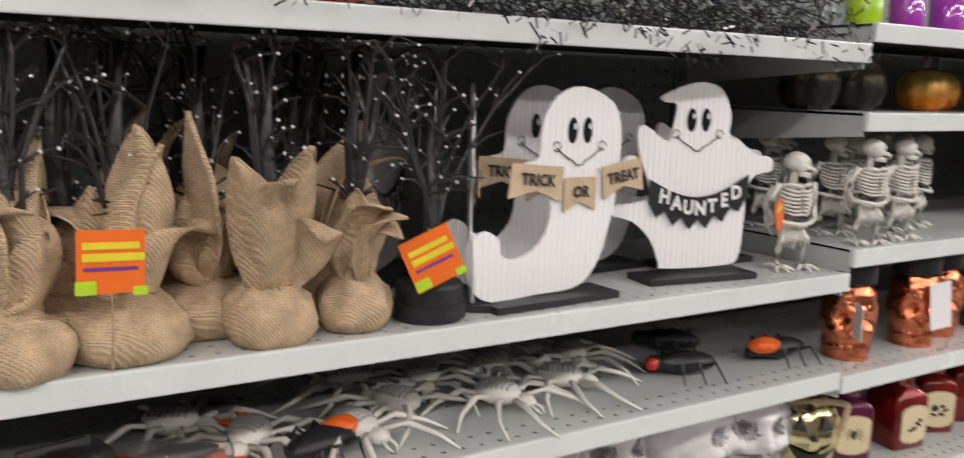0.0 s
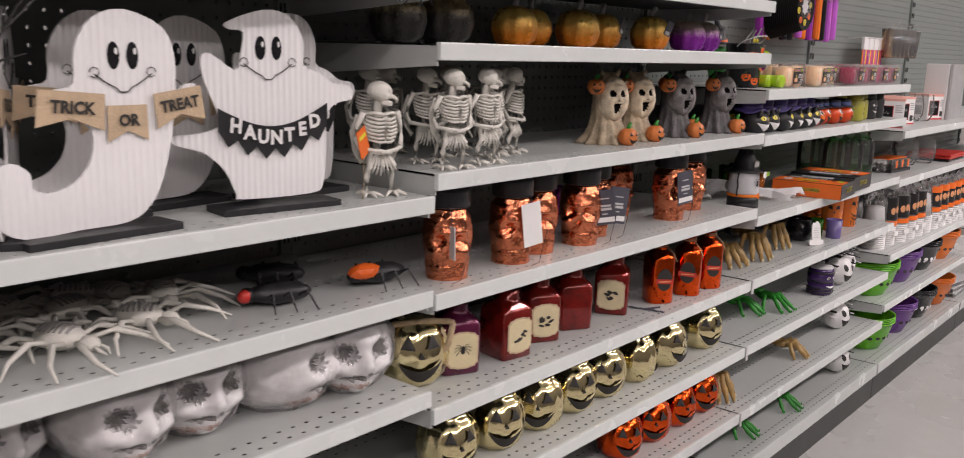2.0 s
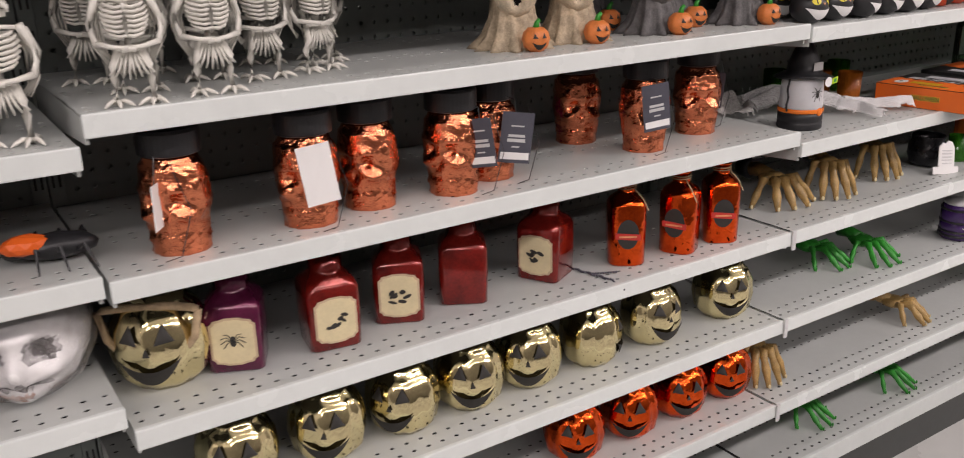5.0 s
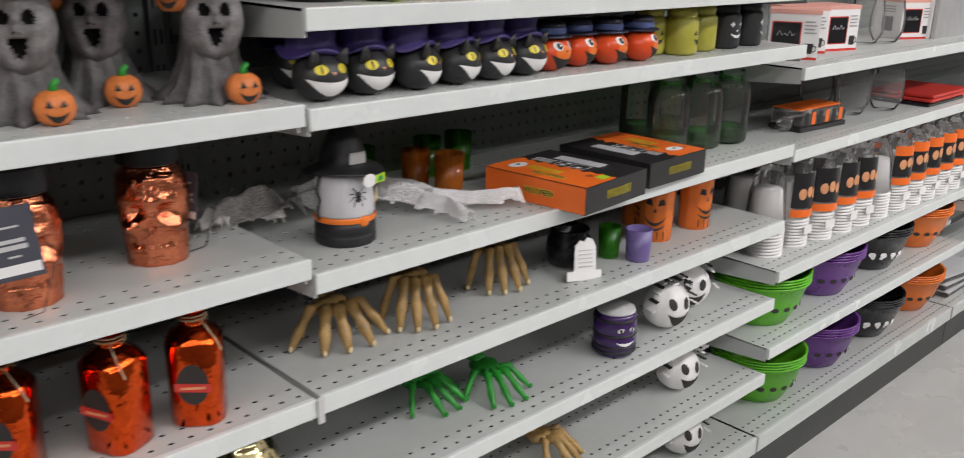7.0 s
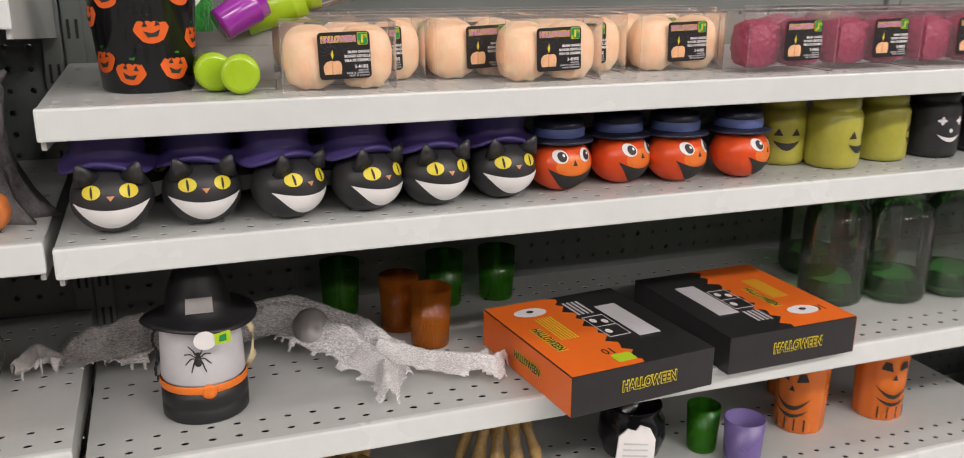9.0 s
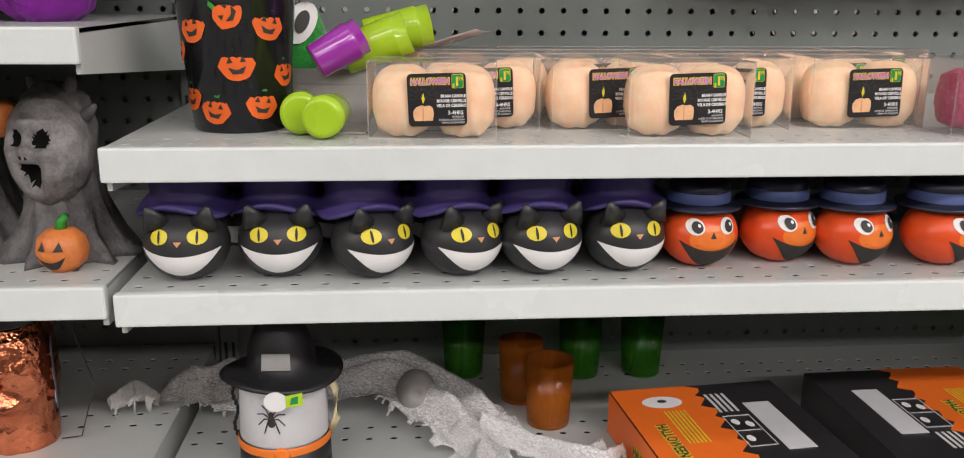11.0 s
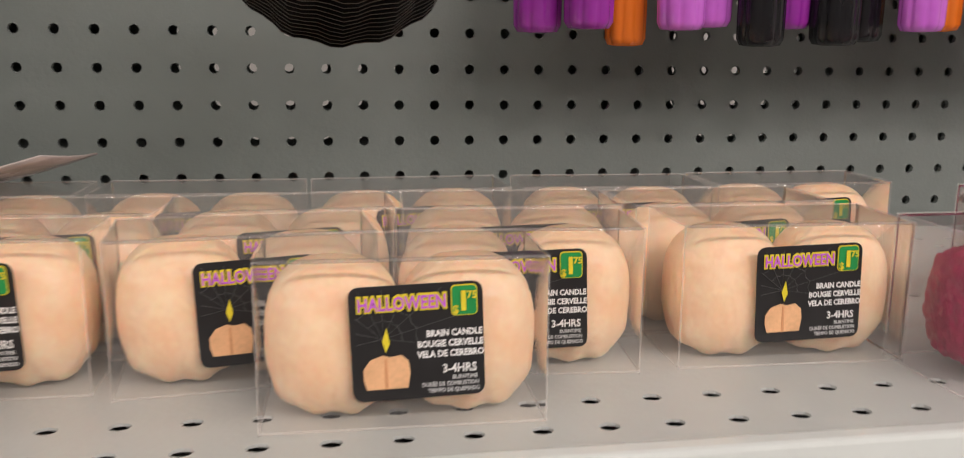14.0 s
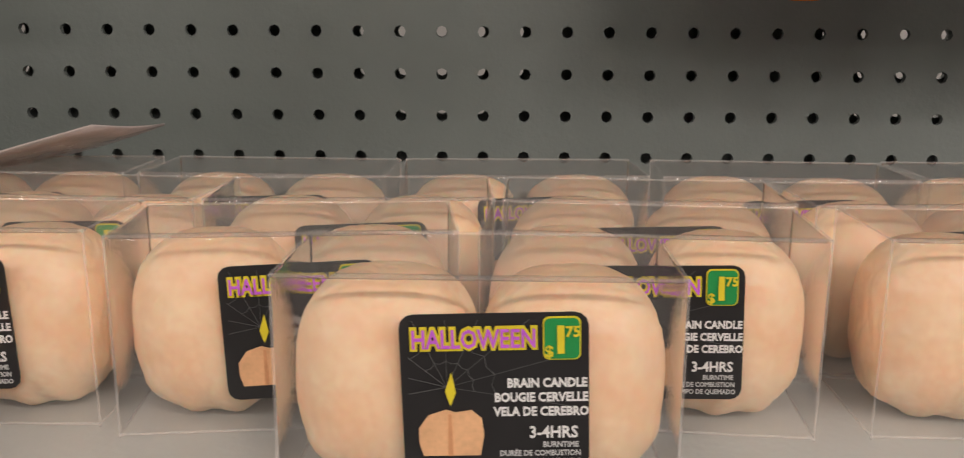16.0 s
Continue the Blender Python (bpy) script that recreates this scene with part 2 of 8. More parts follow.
# Near-black that stands in for the shade inside slots.
HOLE = material("slot_shade", (0.035, 0.035, 0.035), 0.9)
ROWS = [0.022, 0.047, 0.148, 0.173, 0.29, 0.315]


def shelving_bay(x0, heights, label, top=1.95):
    bay = thing("shelving_bay", (x0, 0, 0), label, "shelving", "aisle shelving bays")
    vs, fs = perforated(0.001, 0.1523, 48, int((top - 0.15) / PITCH), BACK, 0.004)
    raw_part("back_panel", vs, fs, PEG, bay)
    vs, fs = perforated(-0.0017, 0.1523, 48, int((top - 0.15) / PITCH), BACK + 0.05, 0.004)
    raw_part("rear_panel", vs, fs, PEG, bay)
    for ux in (0.012, BAY - 0.012):
        bm = bmesh.new()
        box(bm, ux - 0.011, BACK - 0.010, 0.0, ux + 0.011, BACK + 0.06, top, 0.002)
        up = part("upright", bm, PEG, bay)
        bm = bmesh.new()
        for k in range(int((top - 0.3) / 0.0508)):
            z = 0.25 + k * 0.0508
            for dx in (-0.0045, 0.0045):
                box(bm, ux + dx - 0.0016, BACK - 0.0115, z, ux + dx + 0.0016, BACK - 0.0095, z + 0.022)
        tagged(part("slot_column", bm, HOLE, up), kind="stuff")
    bm = bmesh.new()
    box(bm, 0, BACK - 0.012, top, BAY, BACK + 0.065, top + 0.03, 0.003)
    part("top_cap", bm, LIP, bay)
    for z in heights:
        base = z < 0.2
        vs, fs = shelf_sheet(0.004, BAY - 0.004, 0.006, BACK - 0.012, z, ROWS)
        sh = raw_part("shelf", vs, fs, SHELF, bay)
        bm = bmesh.new()
        d = 0.004
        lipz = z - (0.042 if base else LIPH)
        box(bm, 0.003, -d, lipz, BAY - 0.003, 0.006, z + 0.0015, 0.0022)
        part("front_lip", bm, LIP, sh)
        # Added dark sheet below the slots, its colour stands for shade in them.
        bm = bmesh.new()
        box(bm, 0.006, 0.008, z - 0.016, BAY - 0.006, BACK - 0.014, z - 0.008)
        part("slot_shade_sheet", bm, HOLE, sh)
        if not base:
            for sx in (0.005, BAY - 0.009):
                bm = bmesh.new()
                prof = [(0.006, z - 0.004), (0.006, z - 0.034), (BACK - 0.02, z - 0.06), (BACK - 0.02, z - 0.004)]
                f = [bm.verts.new((sx, a, b)) for a, b in prof]
                k = [bm.verts.new((sx + 0.004, a, b)) for a, b in prof]
                bm.faces.new(f)
                bm.faces.new(list(reversed(k)))
                for i in range(4):
                    bm.faces.new((f[i], k[i], k[(i + 1) % 4], f[(i + 1) % 4]))
                part("bracket", bm, SHELF, sh)
    bm = bmesh.new()
    box(bm, 0.002, 0.008, 0.0, BAY - 0.002, 0.02, 0.099, 0.002)
    part("kick_plate", bm, KICK, bay)
    return bay


S1 = [1.374, 1.042, 0.89, 0.72, 0.14]
S2 = [1.404, 1.277, 1.076, 0.881, 0.685, 0.50, 0.31, 0.14]
S3 = [1.187, 1.069, 0.858, 0.686, 0.50, 0.31, 0.14]
S4 = [1.02, 0.843, 0.562, 0.37, 0.14]
S5 = [1.02, 0.80, 0.50, 0.14]
shelving_bay(-2 * BAY, S1, "light grey metal shelving bay with perforated shelves")
shelving_bay(-BAY, S1, "light grey metal shelving bay full of ghosts and spiders")
shelving_bay(0, S2, "light grey metal shelving bay full of jars and pumpkins")
shelving_bay(BAY, S3, "light grey metal shelving bay with candles and masks of cats")
shelving_bay(2 * BAY, S4, "light grey metal shelving bay with bowls and cups")
shelving_bay(3 * BAY, S5, "light grey metal shelving bay at the end of the run")

# ---- paints and stuffs ----
def weave(name, color):
    """Coarse woven cloth: two crossing sets of threads over blotched jute colour."""
    m = material(name, color, 0.92, 0, 0.3, 45)
    nt = m.node_tree
    b = nt.nodes["Principled BSDF"]
    tc = nt.nodes.new("ShaderNodeTexCoord")
    fac = []
    for axis in ("Z", "DIAGONAL"):
        wv = nt.nodes.new("ShaderNodeTexWave")
        wv.bands_direction = axis
        wv.inputs["Scale"].default_value, wv.inputs["Distortion"].default_value = 135, 1.4
        nt.links.new(tc.outputs["Object"], wv.inputs["Vector"])
        fac.append(wv.outputs["Fac"])
    mx = nt.nodes.new("ShaderNodeMath")
    mx.operation = "MAXIMUM"
    nt.links.new(fac[0], mx.inputs[0])
    nt.links.new(fac[1], mx.inputs[1])
    bp = nt.nodes.new("ShaderNodeBump")
    bp.inputs["Strength"].default_value, bp.inputs["Distance"].default_value = 0.55, 0.003
    nt.links.new(mx.outputs[0], bp.inputs["Height"])
    nt.links.new(bp.outputs["Normal"], b.inputs["Normal"])
    dk = nt.nodes.new("ShaderNodeMix")
    dk.data_type, dk.blend_type = "RGBA", "MULTIPLY"
    src = b.inputs["Base Color"].links[0].from_socket
    mr = nt.nodes.new("ShaderNodeMapRange")
    mr.inputs["To Min"].default_value, mr.inputs["To Max"].default_value = 0.72, 1.0
    nt.links.new(mx.outputs[0], mr.inputs["Value"])
    dk.inputs["Factor"].default_value = 1.0
    nt.links.new(src, dk.inputs["A"])
    nt.links.new(mr.outputs["Result"], dk.inputs["B"])
    nt.links.new(dk.outputs["Result"], b.inputs["Base Color"])
    return m



WHITE = material("white_paint", (0.80, 0.79, 0.78), 0.45, 0, 0.03, 10, 0.05, 120)
# Pale colour for the bright highlights along clear box folds.
EDGE = material("edge_highlight_plastic", (0.80, 0.74, 0.70), 0.15, 0, 0.05, 40, alpha=0.16)
BLACK = material("black_paint", (0.018, 0.018, 0.02), 0.45, 0, 0.3, 12, 0.08, 150)
BLACKGLOSS = material("black_gloss", (0.012, 0.012, 0.014), 0.15, 0, 0.2, 12)
BONE = material("bone_plastic", (0.70, 0.68, 0.62), 0.5, 0, 0.12, 30, 0.15, 200)
COPPER = material("copper_foil_glass", (0.76, 0.245, 0.125), 0.06, 1.0, 0.3, 30, 0.7, 105)
GOLD = material("gold_foil_glass", (0.80, 0.69, 0.40), 0.1, 1.0, 0.12, 25, 0.25, 30)
ORANGEMETAL = material("orange_mercury_glass", (0.86, 0.095, 0.015), 0.1, 1.0, 0.35, 25, 0.6, 40)
REDGLASS = material("red_mercury_glass", (0.21, 0.012, 0.008), 0.14, 0.4, 0.4, 35, 0.1, 40, coat=0.6)
PLUMGLASS = material("plum_mercury_glass", (0.12, 0.012, 0.05), 0.18, 0.35, 0.35, 35, 0.1, 40, coat=0.6)
CREAM = material("cream_label", (0.68, 0.58, 0.36), 0.6, 0, 0.08, 40)
INK = material("dark_ink", (0.03, 0.028, 0.025), 0.6)
ORANGE = material("orange_paint", (0.80, 0.13, 0.018), 0.4, 0, 0.1, 20, 0.05, 100)
ORANGECARD = material("orange_card", (0.84, 0.16, 0.02), 0.4, 0, 0.04, 15)
BLACKCARD = material("black_card", (0.022, 0.021, 0.022), 0.35, 0, 0.2, 10)
YELLOW = material("yellow_paint", (0.75, 0.62, 0.04), 0.4, 0, 0.08, 30)
LIMEPRINT = material("lime_print", (0.45, 0.66, 0.03), 0.4)
PURPLE = material("purple_paint", (0.045, 0.03, 0.135), 0.5, 0, 0.15, 25, 0.08, 90)
PURPLEPLASTIC = material("purple_plastic", (0.16, 0.05, 0.28), 0.3, 0, 0.08, 10)
GRAPE = material("glossy_grape_plastic", (0.33, 0.03, 0.37), 0.1, 0, 0.12, 10, coat=1.0)
VIOLET = material("glossy_violet_plastic", (0.60, 0.14, 0.68), 0.1, 0, 0.12, 10, coat=1.0)
ORANGEPLASTIC = material("orange_plastic", (0.84, 0.20, 0.025), 0.25, 0, 0.05, 10)
LIME = material("lime_plastic", (0.13, 0.50, 0.02), 0.3, 0, 0.06, 10)
LIMECUP = material("lime_cup", (0.36, 0.56, 0.02), 0.25, 0, 0.06, 10, coat=0.4)
GREEN = material("green_rubber", (0.025, 0.26, 0.03), 0.4, 0, 0.3, 30, 0.2, 120)
GREENFUZZ = material("green_fuzz", (0.015, 0.28, 0.03), 0.8, 0, 0.5, 60, 0.9, 220, sheen=0.4)
TAN = material("gold_hand_rubber", (0.37, 0.235, 0.085), 0.4, 0, 0.4, 40, 0.3, 150)
BURLAP = weave("burlap_cloth", (0.60, 0.44, 0.28))
FELT = material("tan_felt", (0.56, 0.42, 0.28), 0.9, 0, 0.12, 60, 0.4, 300)
TWIG = material("black_twig", (0.035, 0.034, 0.034), 0.35, 0, 0.3, 40, 0.3, 200)
BEAD = material("clear_bead", (0.85, 0.85, 0.88), 0.08, 0, 0.05, 10, coat=1.0)
WAX = material("peach_wax", (0.97, 0.60, 0.36), 0.34, 0, 0.05, 55, 0.15, 120, second=(0.98, 0.75, 0.53), subsurface=0.5)
MAGENTA = material("raspberry_wax", (0.36, 0.02, 0.085), 0.4, 0, 0.25, 50, 0.5, 160)
YELLOWGLASS = material("frosted_yellow_glass", (0.42, 0.40, 0.06), 0.32, 0, 0.12, 20, coat=0.3)
GREYLABEL = material("slate_label", (0.07, 0.07, 0.09), 0.5, 0, 0.1, 30)
GREYINK = material("pale_grey_ink", (0.55, 0.55, 0.55), 0.6)
GREYCARD = material("grey_card", (0.34, 0.33, 0.32), 0.6)
RED = material("red_print", (0.55, 0.04, 0.03), 0.4)
BLUEBAND = material("slate_blue_band", (0.10, 0.14, 0.34), 0.5)
TWINE = material("jute_twine", (0.42, 0.31, 0.19), 0.9, 0, 0.3, 80, 0.5, 400)
BARKBEIGE = material("beige_resin", (0.44, 0.35, 0.24), 0.6, 0, 0.45, 40, 0.6, 90)
BARKGREY = material("grey_resin", (0.105, 0.1, 0.1), 0.55, 0, 0.5, 40, 0.6, 90)
FACEBEIGE = material("pale_bone_resin", (0.66, 0.55, 0.40), 0.5, 0, 0.35, 50, 0.5, 110)
FACEGREY = material("ash_grey_resin", (0.19, 0.18, 0.18), 0.5, 0, 0.5, 50, 0.5, 110)
HOLLOW = material("deep_hollow", (0.008, 0.007, 0.007), 0.9, spec=0.05)
PUMPKINRESIN = material("orange_resin", (0.70, 0.21, 0.055), 0.45, 0, 0.2, 40, 0.2, 90)
LATEX = material("pale_latex", (0.88, 0.86, 0.85), 0.28, 0, 0.25, 16, 0.25, 60, second=(0.95, 0.94, 0.94), coat=0.8)
crinkle = LATEX.node_tree.nodes.new("ShaderNodeTexNoise")
crinkle.inputs["Scale"].default_value, crinkle.inputs["Detail"].default_value, crinkle.inputs["Distortion"].default_value = 38, 2, 1.5
ridge = LATEX.node_tree.nodes.new("ShaderNodeBump")
ridge.inputs["Strength"].default_value, ridge.inputs["Distance"].default_value = 1.0, 0.006
LATEX.node_tree.links.new(crinkle.outputs["Fac"], ridge.inputs["Height"])
LATEX.node_tree.links.new(ridge.outputs["Normal"], LATEX.node_tree.nodes["Principled BSDF"].inputs["Coat Normal"])
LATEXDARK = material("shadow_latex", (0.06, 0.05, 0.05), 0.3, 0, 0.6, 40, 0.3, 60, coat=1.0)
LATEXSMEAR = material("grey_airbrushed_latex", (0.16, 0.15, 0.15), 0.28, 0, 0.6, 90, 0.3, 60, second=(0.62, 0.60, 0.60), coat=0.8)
LATEXRUST = material("rust_painted_latex", (0.62, 0.24, 0.12), 0.28, 0, 0.5, 60, 0.3, 60, second=(0.84, 0.72, 0.68), coat=0.8)
GAUZE = material("white_gauze", (0.90, 0.89, 0.89), 0.9, 0, 0.06, 50, 0.4, 400, alpha=0.62)
GREYGAUZE = material("grey_gauze", (0.62, 0.60, 0.58), 0.9, 0, 0.25, 50, 0.5, 260, alpha=0.85)
for cloth, thin, dense in ((GAUZE, 0.15, 0.82), (GREYGAUZE, 0.2, 0.85)):
    web = cloth.node_tree.nodes.new("ShaderNodeTexNoise")
    web.inputs["Scale"].default_value, web.inputs["Detail"].default_value, web.inputs["Distortion"].default_value = 55, 5, 1.2
    gap = cloth.node_tree.nodes.new("ShaderNodeMapRange")
    gap.inputs["From Min"].default_value, gap.inputs["From Max"].default_value = 0.36, 0.62
    gap.inputs["To Min"].default_value, gap.inputs["To Max"].default_value = thin, dense
    cloth.node_tree.links.new(web.outputs["Fac"], gap.inputs["Value"])
    cloth.node_tree.links.new(gap.outputs["Result"], cloth.node_tree.nodes["Principled BSDF"].inputs["Alpha"])
FROST = material("frosted_panel", (0.60, 0.60, 0.62), 0.35, 0, 0.05, 20)
FLESHPRINT = material("peach_print", (0.70, 0.33, 0.16), 0.5, 0, 0.2, 60)
DARKORANGEFADE = two_tone("orange_gold_glitter", (0.78, 0.24, 0.015), (0.86, 0.60, 0.16), 0.02, 0.055, 0.3, 0.45)
BLACKFADE = two_tone("black_gold_glitter", (0.03, 0.028, 0.026), (0.62, 0.50, 0.26), 0.045, 0.085, 0.3, 0.45)
PURPLEFADE = two_tone("purple_silver_glitter", (0.32, 0.03, 0.42), (0.82, 0.74, 0.55), 0.035, 0.07, 0.3, 0.4)


def film(name, color, haze, rough=0.06, ior=1.5, crease=0.15, body=(0.75, 0.73, 0.72)):
    """Thin clear plastic: mostly let through, with a gloss that rises at grazing angles."""
    m = bpy.data.materials.new(name)
    m.use_nodes = True
    nt = m.node_tree
    nt.nodes.clear()
    out = nt.nodes.new("ShaderNodeOutputMaterial")
    tr = nt.nodes.new("ShaderNodeBsdfTransparent")
    tr.inputs[0].default_value = (*color, 1)
    gl = nt.nodes.new("ShaderNodeBsdfGlossy")
    gl.inputs["Roughness"].default_value = rough
    df = nt.nodes.new("ShaderNodeBsdfDiffuse")
    df.inputs[0].default_value = (*body, 1)
    fr = nt.nodes.new("ShaderNodeFresnel")
    fr.inputs[0].default_value = ior
    nz = nt.nodes.new("ShaderNodeTexNoise")
    nz.inputs["Scale"].default_value = 35
    bp = nt.nodes.new("ShaderNodeBump")
    bp.inputs["Strength"].default_value, bp.inputs["Distance"].default_value = crease, 0.002
    nt.links.new(nz.outputs["Fac"], bp.inputs["Height"])
    nt.links.new(bp.outputs["Normal"], gl.inputs["Normal"])
    m1 = nt.nodes.new("ShaderNodeMixShader")
    m1.inputs[0].default_value = haze
    nt.links.new(tr.outputs[0], m1.inputs[1])
    nt.links.new(df.outputs[0], m1.inputs[2])
    m2 = nt.nodes.new("ShaderNodeMixShader")
    nt.links.new(fr.outputs[0], m2.inputs[0])
    nt.links.new(m1.outputs[0], m2.inputs[1])
    nt.links.new(gl.outputs[0], m2.inputs[2])
    nt.links.new(m2.outputs[0], out.inputs[0])
    return m


CLEAR = film("clear_plastic", (0.985, 0.98, 0.975), 0.07, 0.07, 1.5, 0.08)
CLEARGLASS = film("clear_glass", (0.97, 0.975, 0.975), 0.11, 0.04, 1.13)
WRAP = film("crinkled_wrap", (0.985, 0.98, 0.98), 0.10, 0.12, 1.55, 1.0)
GREENGLASS = film("green_tinted_glass", (0.86, 0.95, 0.87), 0.035, 0.04, 1.5, 0.05)


# ---- drawing on surfaces ----
def ell(c, r, off=0.0006):
    """The front of an ellipsoid as a depth over x and z."""
    def f(x, z):
        k = 1 - ((x - c[0]) / r[0]) ** 2 - ((z - c[2]) / r[2]) ** 2
        return c[1] - r[1] * math.sqrt(max(0.03, k)) - off
    return f


def flat(y):
    return lambda x, z: y


def cyl(r, off=0.0006, squash=1.0):
    return lambda x, z: -squash * math.sqrt(max(r * r * 0.02, r * r - x * x)) - off


def decal(bm, outline, surf, rings=3):
    """A patch inside an outline of x, z pairs that lies on a surface."""
    cx = sum(p[0] for p in outline) / len(outline)
    cz = sum(p[1] for p in outline) / len(outline)
    prev = None
    n = len(outline)
    for k in range(rings, 0, -1):
        s = k / rings
        ring = []
        for x, z in outline:
            px, pz = cx + (x - cx) * s, cz + (z - cz) * s
            ring.append(bm.verts.new((px, surf(px, pz), pz)))
        if prev:
            for i in range(n):
                bm.faces.new((prev[i], prev[(i + 1) % n], ring[(i + 1) % n], ring[i]))
        prev = ring
    c = bm.verts.new((cx, surf(cx, cz), cz))
    for i in range(n):
        bm.faces.new((prev[i], prev[(i + 1) % n], c))
    return bm


def oval(x, z, rx, rz, n=14, turn=0.0):
    a0 = radians(turn)
    pts = []
    for i in range(n):
        a = 2 * math.pi * i / n
        u, v = rx * math.cos(a), rz * math.sin(a)
        pts.append((x + u * math.cos(a0) - v * math.sin(a0), z + u * math.sin(a0) + v * math.cos(a0)))
    return pts


def grin(bm, x0, x1, ztop, dtop, dbot, surf, n=14, rows=4):
    """A crescent mouth from x0 to x1: both edges sag from ztop, by dtop and by dbot."""
    grid = []
    for i in range(n + 1):
        t = i / n
        x = x0 + (x1 - x0) * t
        w = 4 * t * (1 - t)
        a, b = ztop - dtop * w, ztop - dbot * w - 0.0004
        grid.append([bm.verts.new((x, surf(x, a + (b - a) * j / rows), a + (b - a) * j / rows)) for j in range(rows + 1)])
    for p, q in zip(grid, grid[1:]):
        for j in range(rows):
            bm.faces.new((p[j], q[j], q[j + 1], p[j + 1]))
    return bm


def rounded(w, h, r=0.003, cx=0.0, cz=0.0, n=3):
    pts = []
    for sx, sz, a0 in ((1, 1, 0), (-1, 1, 90), (-1, -1, 180), (1, -1, 270)):
        for i in range(n + 1):
            a = radians(a0 + 90 * i / n)
            pts.append((cx + sx * (w / 2 - r) + r * math.cos(a), cz + sz * (h / 2 - r) + r * math.sin(a)))
    return pts


LETTERS = {}


def words(body, size, mat, parent, m, bold=0.0, squeeze=1.0, name="lettering"):
    key = (body, size, bold, mat.name)
    if key not in LETTERS:
        cu = bpy.data.curves.new("lettering", "FONT")
        cu.body, cu.size, cu.offset, cu.extrude, cu.resolution_u = body, size, bold, 0.00008, 2
        cu.align_x, cu.align_y = "CENTER", "CENTER"
        ob = bpy.data.objects.new("lettering", cu)
        me = bpy.data.meshes.new_from_object(ob)
        bpy.data.objects.remove(ob)
        me.materials.clear()
        me.materials.append(mat)
        LETTERS[key] = me
    ob = new(name, LETTERS[key])
    ob.parent = parent
    ob.matrix_basis = m @ Matrix.Diagonal((squeeze, 1, 1, 1))
    return ob


def facing(x, y, z, tilt=0.0):
    """The pose of writing that faces the aisle."""
    return pose(x, y, z) @ pose(0, 0, 0, 0, tilt, 0) @ pose(0, 0, 0, 90, 0, 0)


def rough_ball(bm, c, r, level, f, m=None):
    """A ball whose points move along their directions by f(direction)."""
    g = bmesh.ops.create_icosphere(bm, subdivisions=level, radius=1)
    for v in g["verts"]:
        d = v.co.normalized()
        k = 1 + f(d)
        p = Vector((c[0] + d.x * r[0] * k, c[1] + d.y * r[1] * k, c[2] + d.z * r[2] * k))
        v.co = (m @ p) if m else p
    return g["verts"]


def repeat(first, places):
    """Copies of a finished thing at (x, y, z, turn) places."""
    for x, y, z, turn in places:
        copy_thing(first, pose(x, y, z, 0, 0, -turn))


Z1G, Z1S, Z1K = S1[1], S1[2], S1[3]
Z2P, Z2T, Z2C, Z2J, Z2G, Z2O = S2[1:7]
Z3C, Z3K, Z3L, Z3H, Z3P, Z3W = S3[:6]
Z4M, Z4S, Z4C, Z4B = S4[:4]
ZB = 0.14


# ---- ghost boards ----
def ribbed(name, color):
    """Paint over corrugated sheet: narrow upright ribs."""
    m = material(name, color, 0.45, 0, 0.03, 12)
    nt = m.node_tree
    tc = nt.nodes.new("ShaderNodeTexCoord")
    wv = nt.nodes.new("ShaderNodeTexWave")
    wv.bands_direction = "X"
    wv.inputs["Scale"].default_value = 34
    bp = nt.nodes.new("ShaderNodeBump")
    bp.inputs["Strength"].default_value, bp.inputs["Distance"].default_value = 0.38, 0.003
    nt.links.new(tc.outputs["Object"], wv.inputs["Vector"])
    nt.links.new(wv.outputs["Fac"], bp.inputs["Height"])
    nt.links.new(bp.outputs["Normal"], nt.nodes["Principled BSDF"].inputs["Normal"])
    return m


RIBWHITE = ribbed("white_corrugated_metal", (0.86, 0.85, 0.85))


def smooth_outline(pts, n=3):
    """A closed Catmull-Rom line through the points."""
    out = []
    k = len(pts)
    for i in range(k):
        p0, p1, p2, p3 = (Vector(pts[(i + j - 1) % k]) for j in range(4))
        for s in range(n):
            t = s / n
            q = 0.5 * ((2 * p1) + (p2 - p0) * t + (2 * p0 - 5 * p1 + 4 * p2 - p3) * t * t + (3 * p1 - p0 - 3 * p2 + p3) * t ** 3)
            out.append((q.x, q.y))
    return out


